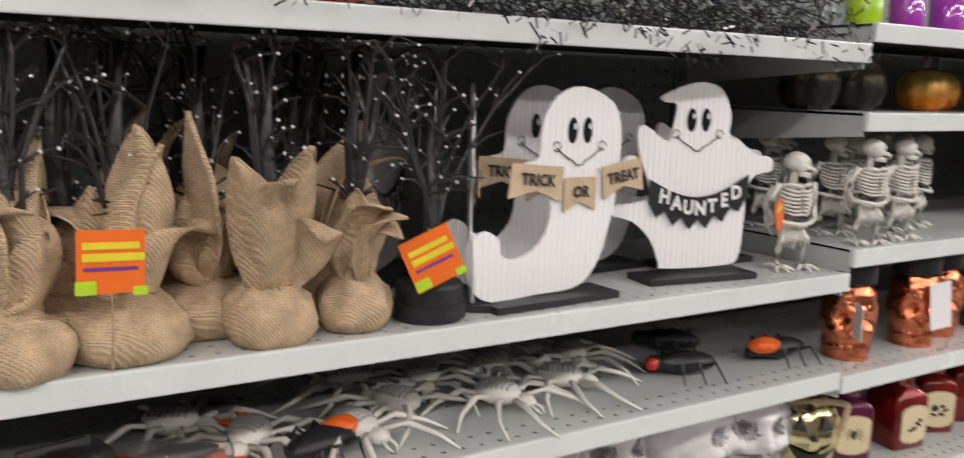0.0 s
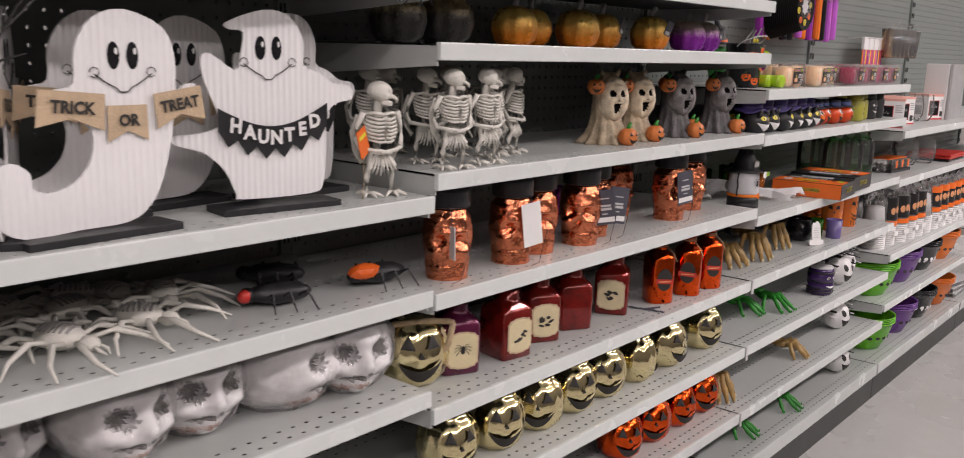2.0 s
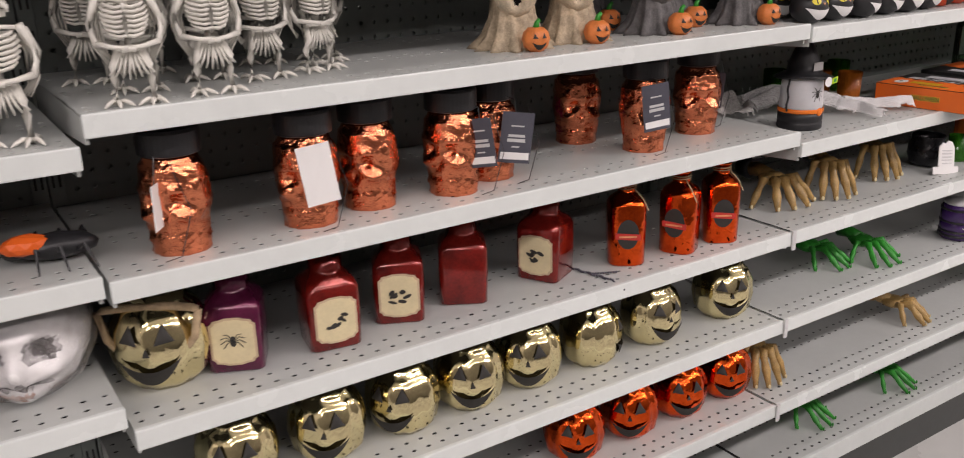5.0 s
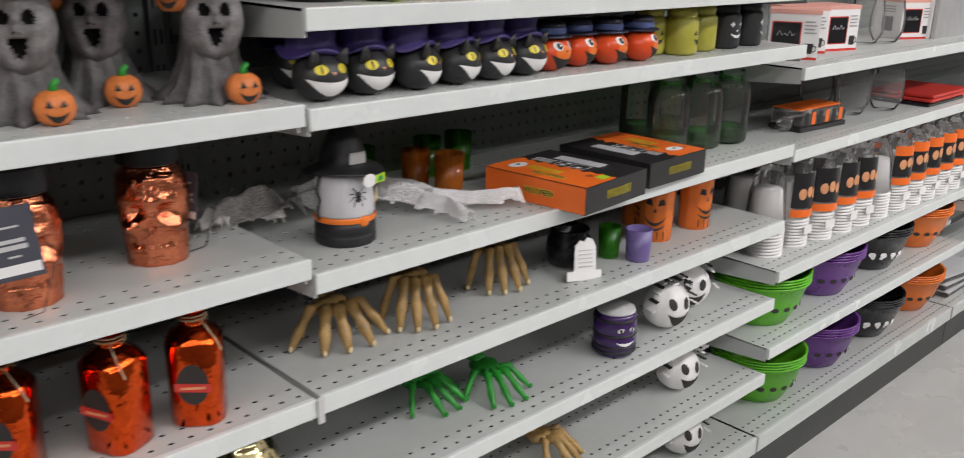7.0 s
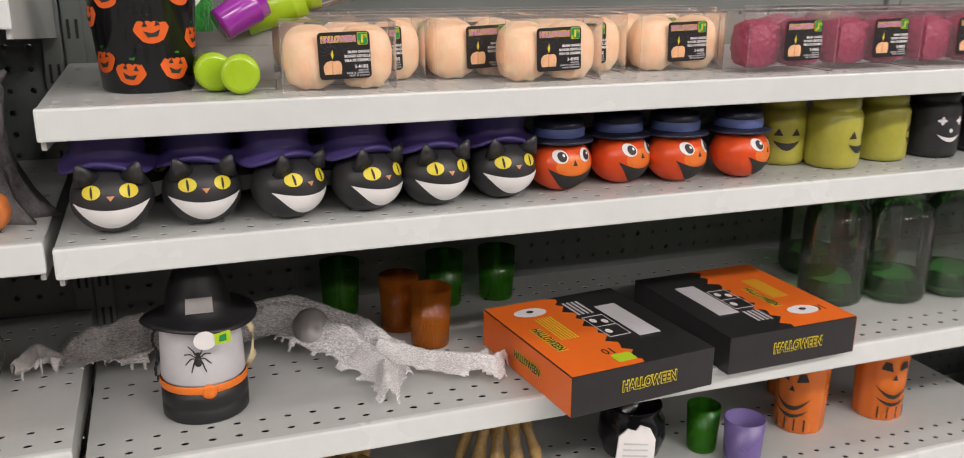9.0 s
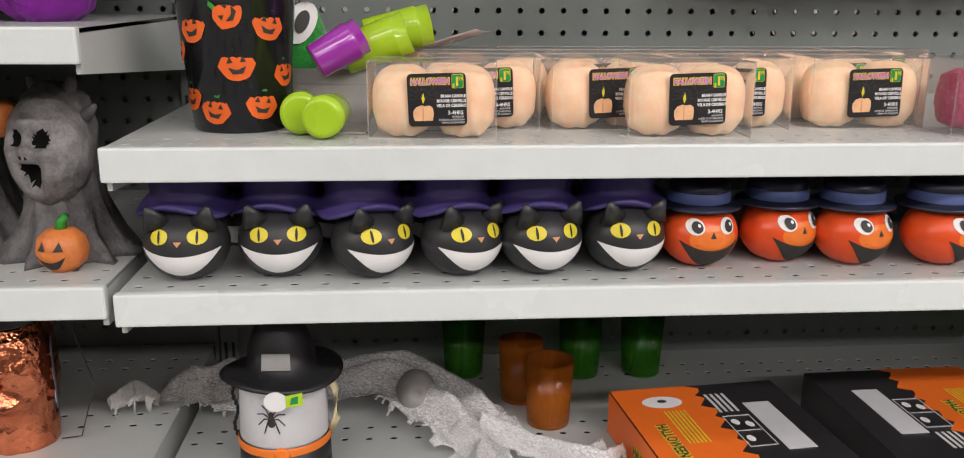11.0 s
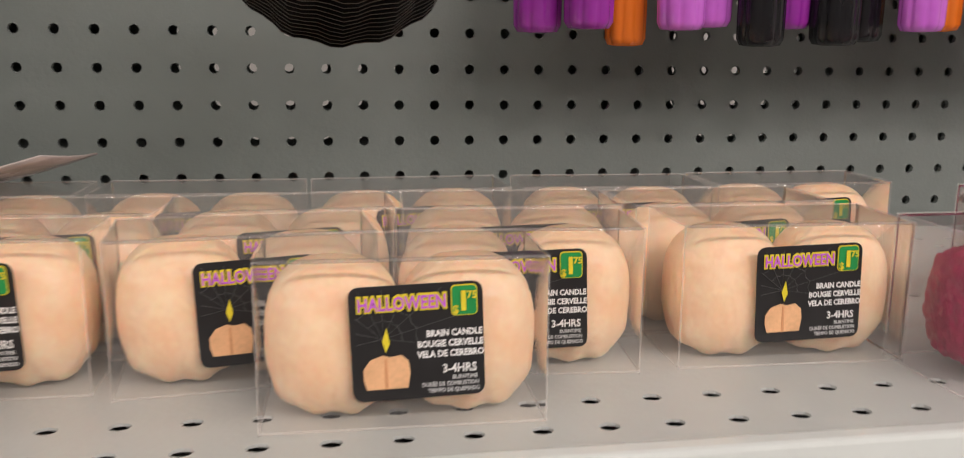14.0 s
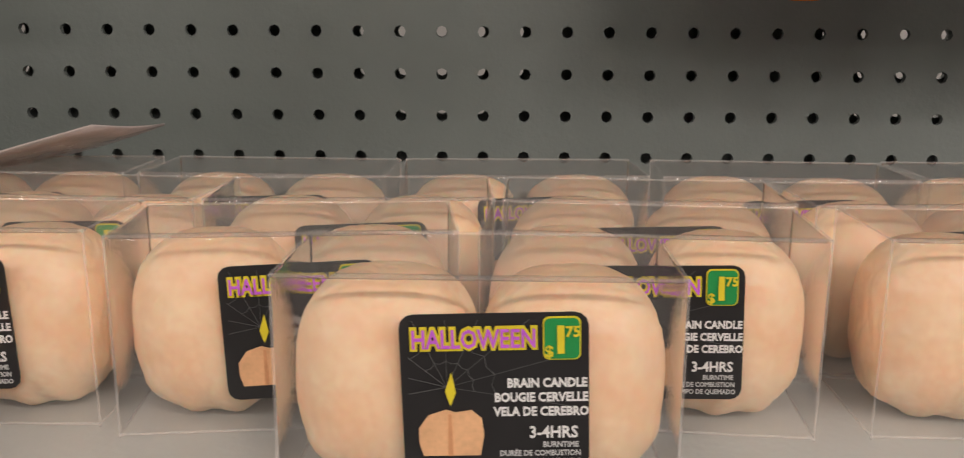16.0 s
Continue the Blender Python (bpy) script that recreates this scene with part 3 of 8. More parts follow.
def ghost_body(kind):
    if kind == "curl":
        return [(x, z * 0.965) for x, z in [(0.035, 0.262), (-0.005, 0.25), (-0.027, 0.215), (-0.03, 0.175), (-0.052, 0.168), (-0.071, 0.158), (-0.066, 0.145), (-0.04, 0.14),
                (-0.012, 0.12), (-0.014, 0.085), (-0.034, 0.06), (-0.064, 0.05), (-0.083, 0.058), (-0.085, 0.075), (-0.105, 0.088), (-0.128, 0.075),
                (-0.133, 0.045), (-0.123, 0.018), (-0.095, 0.0), (-0.03, 0.002), (0.03, 0.004), (0.06, 0.022), (0.078, 0.055), (0.092, 0.105), (0.098, 0.135),
                (0.12, 0.158), (0.128, 0.172), (0.113, 0.172), (0.1, 0.165), (0.1, 0.205), (0.085, 0.242)]]
    pts = [(0.02, 0.262), (-0.005, 0.26), (-0.04, 0.243), (-0.035, 0.235), (-0.02, 0.232), (-0.024, 0.2), (-0.03, 0.182), (-0.058, 0.204), (-0.068, 0.196),
            (-0.064, 0.165), (-0.052, 0.13), (-0.05, 0.108), (-0.075, 0.1), (-0.1, 0.098), (-0.098, 0.086), (-0.068, 0.075), (-0.044, 0.048), (-0.032, 0.016),
            (-0.024, 0.008), (0.06, 0.008), (0.076, 0.022), (0.08, 0.07), (0.081, 0.115), (0.092, 0.135), (0.115, 0.142), (0.112, 0.16), (0.09, 0.165),
            (0.07, 0.18), (0.052, 0.19), (0.052, 0.22), (0.04, 0.25)]
    return [(x * 1.26 - 0.004, z) for x, z in pts]


def ghost_board(kind, at, turn, word):
    g = thing("ghost_board", at, f"white corrugated metal ghost with a {'tan' if word == 'tan' else 'black'} lettered banner", "decoration",
              "ghost boards", turn)
    bm = slab(bmesh.new(), smooth_outline(ghost_body(kind)), 0.0035, pose(0, 0, 0.009))
    part("board", bm, RIBWHITE, g)
    bm = bmesh.new()
    box(bm, -0.105 if kind == "curl" else -0.075, -0.028, 0, 0.085 if kind == "curl" else 0.105, 0.03, 0.009, 0.001)
    part("foot", bm, BLACK, g)
    s = flat(-0.0008)
    ex = 0.03 if kind == "curl" else 0.006
    ez = 0.2 if kind == "curl" else 0.212
    for dx in (-0.011, 0.013):
        eye = part("eye", decal(bmesh.new(), oval(ex + dx, ez + 0.009, 0.0078, 0.016), s), BLACKGLOSS, g)
        part("glint", decal(bmesh.new(), oval(ex + dx + 0.003, ez + 0.014, 0.002, 0.004), flat(-0.0016)), WHITE, eye)
    bm = bmesh.new()
    pts = [(ex - 0.036 + 0.072 * i / 14, -0.002, ez - 0.012 - 0.017 * math.sin(math.pi * i / 14) - (0.004 if i in (6, 7, 8) else 0)) for i in range(15)]
    tube(bm, pts, 0.0008, 5)
    for sx in (-1, 1):
        tube(bm, [(ex + sx * (0.036 + 0.006 * math.cos(a * 0.8)), -0.002, ez - 0.01 + 0.006 * math.sin(a * 0.8)) for a in range(8)], 0.0006, 5)
    part("mouth_line", bm, INK, g)
    if word == "tan":
        ban = None
        for k, (txt, bx, w, tilt) in enumerate((("OR", 0.032, 0.05, 0), ("TRICK", -0.036, 0.078, 5), ("TREAT", 0.1, 0.066, -8))):
            bm = bmesh.new()
            zt = 0.158 - 0.02 * (1 - abs(bx - 0.032) / 0.08)
            slab(bm, [(-w / 2, 0.014), (w / 2, 0.014), (w / 2 + 0.001, -0.028), (0, -0.016), (-w / 2 - 0.001, -0.028)], 0.0015, pose(bx, -0.004 - 0.001 * k, zt, 0, tilt, 0))
            ban = part("pennant", bm, FELT, g, "tan felt pennant with dark letters")
            words(txt, 0.019, INK, ban, facing(bx, -0.0062 - 0.001 * k, zt - 0.004, tilt), 0.0007, 0.95)
    else:
        top = [(-0.07 + 0.166 * i / 12, 0.143 - 0.028 * math.sin(math.pi * i / 12) + 0.004 * (i / 12 - 0.3)) for i in range(13)]
        low = []
        for i in range(13):
            x, z = top[12 - i]
            low.append((x, z - (0.045 if i % 2 else 0.03)))
        bm = slab(bmesh.new(), top + low, 0.0015, pose(0, -0.005, 0))
        ban = part("banner", bm, BLACK, g, "black felt banner with a zigzag hem")
        for i, ch in enumerate("HAUNTED"):
            t = (i + 0.75) / 7.5
            x = -0.061 + 0.15 * t
            z = 0.143 - 0.028 * math.sin(math.pi * t) + 0.004 * (t - 0.3) - 0.016
            words(ch, 0.026, WHITE, ban, facing(x, -0.0072, z, 16 * (0.5 - t)), 0.0012, 0.95)
    return g


ga = ghost_board("curl", (-0.505, 0.052, Z1G), -3, "tan")
gb = ghost_board("wave", (-0.262, 0.075, Z1G), 8, "black")
copy_thing(ga, pose(-0.49, 0.15, Z1G, 0, 0, 4))
copy_thing(ga, pose(-0.345, 0.185, Z1G, 0, 0, 4))
copy_thing(gb, pose(-0.172, 0.15, Z1G, 0, 0, 2))
copy_thing(ga, pose(-0.575, 0.135, Z1G, 0, 0, 61))
copy_thing(gb, pose(-0.615, 0.16, Z1G, 0, 0, 60))
copy_thing(gb, pose(-0.65, 0.24, Z1G, 0, 0, 48))


# ---- burlap trees ----
def branch(parent, height, spread, rnd, thick, foot=0.03):
    """One crooked twig with short side shoots and clear beads at its tips."""
    bm = bmesh.new()
    a = rnd.uniform(0, 2 * math.pi)
    lean = rnd.uniform(0.15, 1.0) * spread
    pts, rad, tips = [], [], []
    for k in range(6):
        t = k / 5
        pts.append((math.cos(a) * lean * t * t + rnd.uniform(-.005, .005), math.sin(a) * lean * 0.6 * t * t + rnd.uniform(-.005, .005), foot + (height - foot) * t * rnd.uniform(0.93, 1.0)))
        rad.append(thick * (1 - 0.7 * t))
    tube(bm, pts, rad, 6)
    for k in range(2, 6):
        b = Vector(pts[k])
        for s in range(2):
            d = Vector((rnd.uniform(-1, 1), rnd.uniform(-0.6, 0.6), rnd.uniform(0.1, 1))).normalized() * rnd.uniform(0.025, 0.06)
            mid = b + d * 0.5 + Vector((0, 0, 0.004))
            end = b + d
            end.z = min(end.z, 0.297)
            tube(bm, [b, mid, end], [0.0018, 0.0014, 0.0008], 4)
            tips += [mid, end]
    tw = part("branch", bm, TWIG, parent)
    bm = bmesh.new()
    for p in tips:
        if rnd.random() < 0.4:
            g = bmesh.ops.create_icosphere(bm, subdivisions=1, radius=rnd.uniform(0.0014, 0.0024))
            bmesh.ops.translate(bm, vec=p, verts=g["verts"])
    if bm.verts:
        tagged(part("beading", bm, BEAD, tw), kind="stuff")
    else:
        bm.free()


def cloth_flap(bm, w, h, rnd):
    """A broad free corner of cloth: gathered at its foot, cupped, creased, rolled at one edge and drooping at its tip."""
    grid = []
    twist, side = rnd.uniform(-0.9, 0.9), rnd.uniform(-0.03, 0.03)
    bend = rnd.choice((0.1, 0.35, 0.9, 1.5))
    peak, cup = rnd.uniform(0.35, 0.62), rnd.uniform(0.3, 0.9)
    ph = rnd.uniform(0, 6)
    rows, cols = 18, 12
    y0 = z0 = 0.0
    for i in range(rows + 1):
        t = i / rows
        ang = bend * max(0.0, (t - 0.35) / 0.65) ** 1.5 * 1.6
        if i:
            y0 -= math.sin(ang) * h / rows
            z0 += math.cos(ang) * h / rows
        if t < peak:
            half = w * 0.5 * (0.25 + 0.75 * math.sin(math.pi * 0.5 * t / peak))
        else:
            half = w * 0.5 * max(0.06, max(0.0, math.cos(math.pi * 0.5 * (t - peak) / (1 - peak))) ** 0.75)
        ca, sa = math.cos(twist * t), math.sin(twist * t)
        row = []
        for j in range(cols + 1):
            u = 2 * j / cols - 1
            x = half * math.sin(u * (1 + 0.35 * cup)) / (1 + 0.2 * cup)
            y = half * cup * (u * u - 0.5) * 0.8
            y += 0.0045 * math.sin(5.5 * u + 3 * t + ph) * (1 - 0.5 * t) + 0.003 * noise.noise(Vector((u * 2.2 + ph, t * 5, ph)))
            row.append(bm.verts.new((x * ca - y * sa + side * t * t, x * sa + y * ca + y0, z0 - 0.2 * half * u * u)))
        grid.append(row)
    for p, q in zip(grid, grid[1:]):
        for j in range(cols):
            bm.faces.new((p[j], p[j + 1], q[j + 1], q[j]))
    return bm


def burlap_tree(at, seed, size):
    rnd = random.Random(seed)
    t = thing("burlap_tree", at, "black glittered branches standing in a knotted burlap sack", "artificial tree", "burlap trees", rnd.uniform(-30, 30))
    bm = bmesh.new()
    prof = [(0.36, 0), (0.5, 0.002), (0.585, 0.014), (0.6, 0.026), (0.56, 0.04), (0.44, 0.05), (0.3, 0.057), (0.235, 0.063), (0.27, 0.072), (0.36, 0.09)]
    lathe(bm, [(r * size, z) for r, z in prof], 40, close=False)
    for v in bm.verts:
        a = math.atan2(v.co.y, v.co.x)
        n = noise.noise(v.co * 36 + Vector((seed, 0, 0)))
        k = 1 + 0.12 * n + 0.07 * math.sin(7 * a + seed + 30 * v.co.z) * min(1, v.co.z / 0.045)
        v.co.x *= k
        v.co.y *= k
        if v.co.z > 0.03:
            v.co.z += 0.014 * noise.noise(v.co * 45 + Vector((0, seed, 0)))
    part("sack", bm, BURLAP, t, smooth=True)
    bm = bmesh.new()
    ring = [(0.245 * size * math.cos(q * 0.33), 0.245 * size * math.sin(q * 0.33), 0.062 + 0.004 * math.sin(q * 0.9)) for q in range(20)]
    tube(bm, ring, 0.005 * size / 0.09, 7)
    part("knot", bm, BURLAP, t, smooth=True)
    for k in range(6):
        a = rnd.uniform(0, 360) if k > 2 else (-58, 5, 60)[k] + rnd.uniform(-14, 14)
        bm = bmesh.new()
        cloth_flap(bm, rnd.uniform(0.055, 0.092), rnd.uniform(0.085, 0.185), rnd)
        m = pose(0, 0, 0.052, 0, 0, a) @ pose(0, -0.014, 0, rnd.uniform(-4, 22), rnd.uniform(-20, 20), rnd.uniform(-45, 45))
        bmesh.ops.transform(bm, matrix=m, verts=bm.verts)
        f = part("cloth_fold", bm, BURLAP, t, smooth=True)
        so = f.modifiers.new("thickness", "SOLIDIFY")
        so.thickness = 0.0016
    bm = bmesh.new()
    tube(bm, [(0, 0, 0.03), (0.003, 0, 0.12), (-0.003, 0.002, 0.2), (0.002, 0, 0.29)], [0.011, 0.0095, 0.0085, 0.006], 9)
    part("trunk", bm, TWIG, t, smooth=True)
    for k in range(5):
        branch(t, 0.292, 0.06, rnd, 0.0048)
    return t


for i, (bx, by, bs) in enumerate([(-1.099, 0.035, 0.09), (-1.05, 0.1, 0.085), (-1.002, 0.052, 0.098), (-0.917, 0.1, 0.085), (-0.868, 0.04, 0.078), (-0.772, 0.05, 0.068),
                                  (-0.80, 0.15, 0.085), (-0.99, 0.2, 0.085), (-0.9, 0.24, 0.085), (-0.74, 0.22, 0.085), (-1.12, 0.2, 0.085), (-1.19, 0.1, 0.085)]):
    burlap_tree((bx, by, Z1G), 11 + i, bs)


def hang_card(parent, x, y, z, w, h, tilt, turn, mat, marks):
    bm = bmesh.new()
    box(bm, -w / 2, -0.0006, -h / 2, w / 2, 0.0006, h / 2)
    m = pose(x, y, z, 0, 0, -turn) @ pose(0, 0, 0, 0, tilt, 0)
    bmesh.ops.transform(bm, matrix=m, verts=bm.verts)
    card = part("price_card", bm, mat, parent)
    for px, pz, pw, ph, pm in marks:
        bm = bmesh.new()
        box(bm, px - pw / 2, -0.0014, pz - ph / 2, px + pw / 2, -0.0008, pz + ph / 2)
        bmesh.ops.transform(bm, matrix=m, verts=bm.verts)
        part("print", bm, pm, card)
    return card


TAGMARKS = [(0, 0.014, 0.046, 0.006, YELLOW), (0.002, 0.004, 0.05, 0.007, YELLOW), (0, -0.006, 0.044, 0.003, PURPLEPLASTIC), (-0.02, -0.022, 0.017, 0.012, LIMEPRINT), (0.024, -0.026, 0.012, 0.008, LIMEPRINT)]
bt = thing("black_tree", (-0.68, 0.052, Z1G), "black branching twig tree on a round black base", "artificial tree")
bm = lathe(bmesh.new(), [(0.039, 0), (0.042, 0.003), (0.042, 0.019), (0.0385, 0.021), (0.0385, 0.038), (0.036, 0.042), (0.01, 0.043)], 32)
part("base", bm, BLACK, bt, smooth=False)
bm = tube(bmesh.new(), [(0, 0, 0.04), (0.004, 0, 0.11), (-0.002, 0, 0.19), (0.003, 0, 0.28)], [0.009, 0.0075, 0.006, 0.0035], 9)
part("trunk", bm, TWIG, bt, smooth=True)
rnd = random.Random(5)
for k in range(9):
    branch(bt, 0.288, 0.14, rnd, 0.0034, (0.04, 0.06, 0.09)[k % 3])
hang_card(bt, -0.024, -0.05, 0.078, 0.058, 0.058, -24, 10, ORANGECARD, TAGMARKS)
hc = thing("price_tag", (-1.024, -0.012, Z1G), "orange square price tag leaning on a burlap sack", "price tag")
hang_card(hc, 0, 0, 0.103, 0.055, 0.055, 2, 0, ORANGECARD, TAGMARKS)
bm = bmesh.new()
tube(bm, [(0, 0.001, 0.076), (0.001, 0.008, 0.04), (0.0, 0.012, 0.0)], 0.0008, 5)
part("string", bm, TWINE, hc)


# ---- skeleton figures ----
def skeleton_figure(at, turn, scale=1.0):
    """One plain bone bird figure: skull on a long neck, barrel ribs, folded wing bones, a tail fan and clawed feet."""
    bm = bmesh.new()

    def skull(d):
        k = 0.06 * noise.noise(d * 4)
        for sx in (-1, 1):
            k -= 0.34 * math.exp(-(((d.x - sx * 0.52) / 0.2) ** 2 + ((d.z - 0.0) / 0.26) ** 2)) * (d.y < -0.1)
        return k - 0.3 * max(0, -d.z - 0.35) * (d.y > -0.2)

    hm = pose(0, -0.002, 0.154, 8, 0, 62)
    tmp = bmesh.new()
    rough_ball(tmp, (0, 0, 0), (0.0155, 0.0185, 0.0155), 4, skull)
    box(tmp, -0.0075, -0.0205, -0.0185, 0.0075, -0.004, -0.0105, 0.002)
    box(tmp, -0.0085, -0.0215, -0.0075, 0.0085, -0.008, -0.001, 0.003)
    tube(tmp, [(0, -0.018, -0.004), (0, -0.026, -0.007), (0, -0.027, -0.012)], [0.004, 0.003, 0.001], 6)
    bmesh.ops.transform(tmp, matrix=hm, verts=tmp.verts)
    me = bpy.data.meshes.new("skull_shape")
    tmp.to_mesh(me)
    tmp.free()
    bm.from_mesh(me)
    bpy.data.meshes.remove(me)
    tube(bm, [(0.001, 0.001, 0.146), (0, 0.004, 0.13), (0, 0.005, 0.118), (0, 0.01, 0.1), (0, 0.012, 0.075), (0, 0.006, 0.06)], [0.0062, 0.0066, 0.006, 0.004, 0.0036, 0.005], 8)
    for k in range(7):
        z = 0.1185 - k * 0.0055
        w = 0.0255 * math.sin(math.pi * (0.34 + k * 0.062))
        for sx in (-1, 1):
            tube(bm, [(0, 0.012, z + 0.003), (sx * w * 0.75, 0.009, z + 0.003), (sx * w, -0.002, z + 0.001), (sx * w * 0.85, -0.013, z - 0.002), (sx * w * 0.4, -0.0185, z - 0.0045), (0, -0.019, z - 0.003)], 0.0021, 5)
    tube(bm, [(0, -0.019, 0.119), (0, -0.021, 0.098), (0, -0.018, 0.08)], [0.0028, 0.0026, 0.0018], 6)
    rough_ball(bm, (0, 0.004, 0.063), (0.015, 0.011, 0.007), 2, lambda d: 0.15 * noise.noise(d * 3))
    for sx in (-1, 1):
        tube(bm, [(0, -0.016, 0.121), (sx * 0.014, -0.013, 0.124), (sx * 0.028, -0.003, 0.122)], 0.0026, 6)
        tube(bm, [(sx * 0.028, -0.004, 0.125), (sx * 0.036, 0.0, 0.104), (sx * 0.039, 0.002, 0.086), (sx * 0.034, -0.004, 0.071)], [0.0052, 0.0034, 0.0032, 0.0042], 7)
        tube(bm, [(sx * 0.035, -0.003, 0.073), (sx * 0.018, -0.018, 0.07), (sx * -0.008, -0.023, 0.0665)], [0.004, 0.003, 0.0032], 6)
        for k in range(4):
            tube(bm, [(sx * (0.033 - 0.0035 * k), 0.006 + 0.002 * k, 0.121 - 0.003 * k), (sx * (0.042 - 0.0045 * k), 0.009 + 0.003 * k, 0.095), (sx * (0.037 - 0.004 * k), 0.01 + 0.003 * k, 0.068 - 0.003 * k), (sx * (0.026 - 0.003 * k), 0.008 + 0.003 * k, 0.048 + 0.001 * k)], [0.0026, 0.0022, 0.0019, 0.0011], 5)
        tube(bm, [(sx * 0.013, 0.002, 0.062), (sx * 0.021, -0.009, 0.046), (sx * 0.02, -0.001, 0.03), (sx * 0.021, -0.003, 0.004)], [0.006, 0.0042, 0.005, 0.0038], 7)
        for a in (-50, -8, 36, 165):
            d = Vector((math.sin(radians(a)) * sx, -math.cos(radians(a)), 0))
            b = Vector((sx * 0.021, -0.003, 0.0032))
            tube(bm, [b, b + d * 0.011 + Vector((0, 0, 0.0035)), b + d * 0.019 + Vector((0, 0, 0.0008)), b + d * 0.025 + Vector((0, 0, -0.002))], [0.0036, 0.003, 0.0026, 0.0008], 5)
        for k in range(4):
            tube(bm, [(sx * 0.003 * k, -0.006, 0.063), (sx * (0.002 + 0.0055 * k), -0.012, 0.045), (sx * (0.003 + 0.0075 * k), -0.011, 0.031 + 0.002 * k)], [0.0021, 0.0018, 0.0012], 5)
    bmesh.ops.scale(bm, vec=(scale,) * 3, verts=bm.verts)
    ob = part("skeleton_figure", bm, BONE, smooth=True)
    ob.matrix_world = pose(*at, 0, 0, -turn)
    return tagged(ob, "bone-white plastic bird skeleton figure standing on clawed feet", "decoration", "skeleton figures")


sk = skeleton_figure((-0.062, 0.062, Z1G), 14, 1.04)
sk2 = skeleton_figure((0.165, 0.04, Z2T), 4, 0.955)
repeat(sk2, [(0.096, 0.115, Z2T, 18), (0.19, 0.15, Z2T, 5), (0.33, 0.115, Z2T, -18), (0.294, 0.235, Z2T, 15), (0.386, 0.235, Z2T, 25), (0.06, 0.22, Z2T, 20), (0.25, 0.10, Z2T, -6), (0.07, 0.03, Z2T, 12), (0.14, 0.26, Z2T, 10), (0.36, 0.17, Z2T, -24)])
og = thing("price_tag", (-0.105, 0.05, Z1G), "orange hang tag hooked beside a skeleton figure", "price tag")
hang_card(og, 0, 0, 0.086, 0.028, 0.044, -24, -20, ORANGECARD, [(0, 0.01, 0.02, 0.006, YELLOW)])
bm = bmesh.new()
tube(bm, [(0, 0, 0.066), (0.004, 0.002, 0.03), (0.002, 0.004, 0.0)], 0.0006, 5)
part("string", bm, TWINE, og)


# ---- skeleton spiders, black bugs ----
def bone_spider(at, turn):
    s = thing("skeleton_spider", at, "bone-white plastic skeleton spider lying on the shelf", "decoration", "skeleton spiders", turn)
    bm = bmesh.new()
    rough_ball(bm, (0, 0.012, 0.021), (0.025, 0.033, 0.016), 3, lambda d: 0.05 * noise.noise(d * 4))
    body = part("body", bm, BONE, s, smooth=True)
    bm = bmesh.new()
    for k in range(7):
        y = -0.008 + k * 0.0068
        w = 0.019 * math.sqrt(max(0.05, 1 - ((y - 0.012) / 0.03) ** 2))
        pts = []
        for i in range(7):
            x = -w + 2 * w * i / 6
            zz = 0.021 + 0.0163 * math.sqrt(max(0, 1 - (x / 0.025) ** 2 - ((y - 0.012) / 0.033) ** 2)) + 0.0003
            pts.append((x, y, zz))
        tube(bm, pts, 0.0019, 5)
    part("rib_gap", bm, GREYCARD, body)
    bm = bmesh.new()
    rough_ball(bm, (0, -0.028, 0.016), (0.013, 0.014, 0.01), 3, lambda d: -0.15 * (d.z > 0.3 and abs(abs(d.x) - 0.4) < 0.22))
    for sx in (-1, 1):
        tube(bm, [(sx * 0.005, -0.038, 0.014), (sx * 0.007, -0.049, 0.009), (sx * 0.003, -0.054, 0.004)], [0.003, 0.0022, 0.0008], 6)
    part("head", bm, BONE, s, smooth=True)
    for sx in (-1, 1):
        for k, a in enumerate((-42, -12, 18, 50)):
            d = Vector((math.cos(radians(a)) * sx, math.sin(radians(a)), 0))
            b = Vector((0, -0.01 + 0.008 * k, 0.017)) + d * 0.012
            bm = bmesh.new()
            tube(bm, [b, b + d * 0.03 + Vector((0, 0, 0.007)), b + d * 0.036 + Vector((0, 0, 0.0075)), b + d * 0.07 + d.cross(Vector((0, 0, 1))) * 0.012 * sx + Vector((0, 0, -0.004)), b + d * 0.092 + d.cross(Vector((0, 0, 1))) * 0.03 * sx + Vector((0, 0, -0.0150))],
                 [0.0042, 0.003, 0.0046, 0.0032, 0.0014], 6)
            part("leg", bm, BONE, s, smooth=True)
    return s


sp = bone_spider((-0.745, 0.09, Z1S), -22)
repeat(sp, [(-0.535, 0.105, Z1S, -30), (-0.42, 0.125, Z1S, -48), (-0.675, 0.16, Z1S, 150), (-0.60, 0.21, Z1S, 20), (-0.49, 0.225, Z1S, 70), (-0.40, 0.245, Z1S, -10),
            (-0.70, 0.255, Z1S, 100), (-0.55, 0.275, Z1S, 40), (-0.35, 0.205, Z1S, 15), (-0.87, 0.12, Z1S, 35), (-0.92, 0.2, Z1S, -60), (-0.45, 0.29, Z1S, 120)])


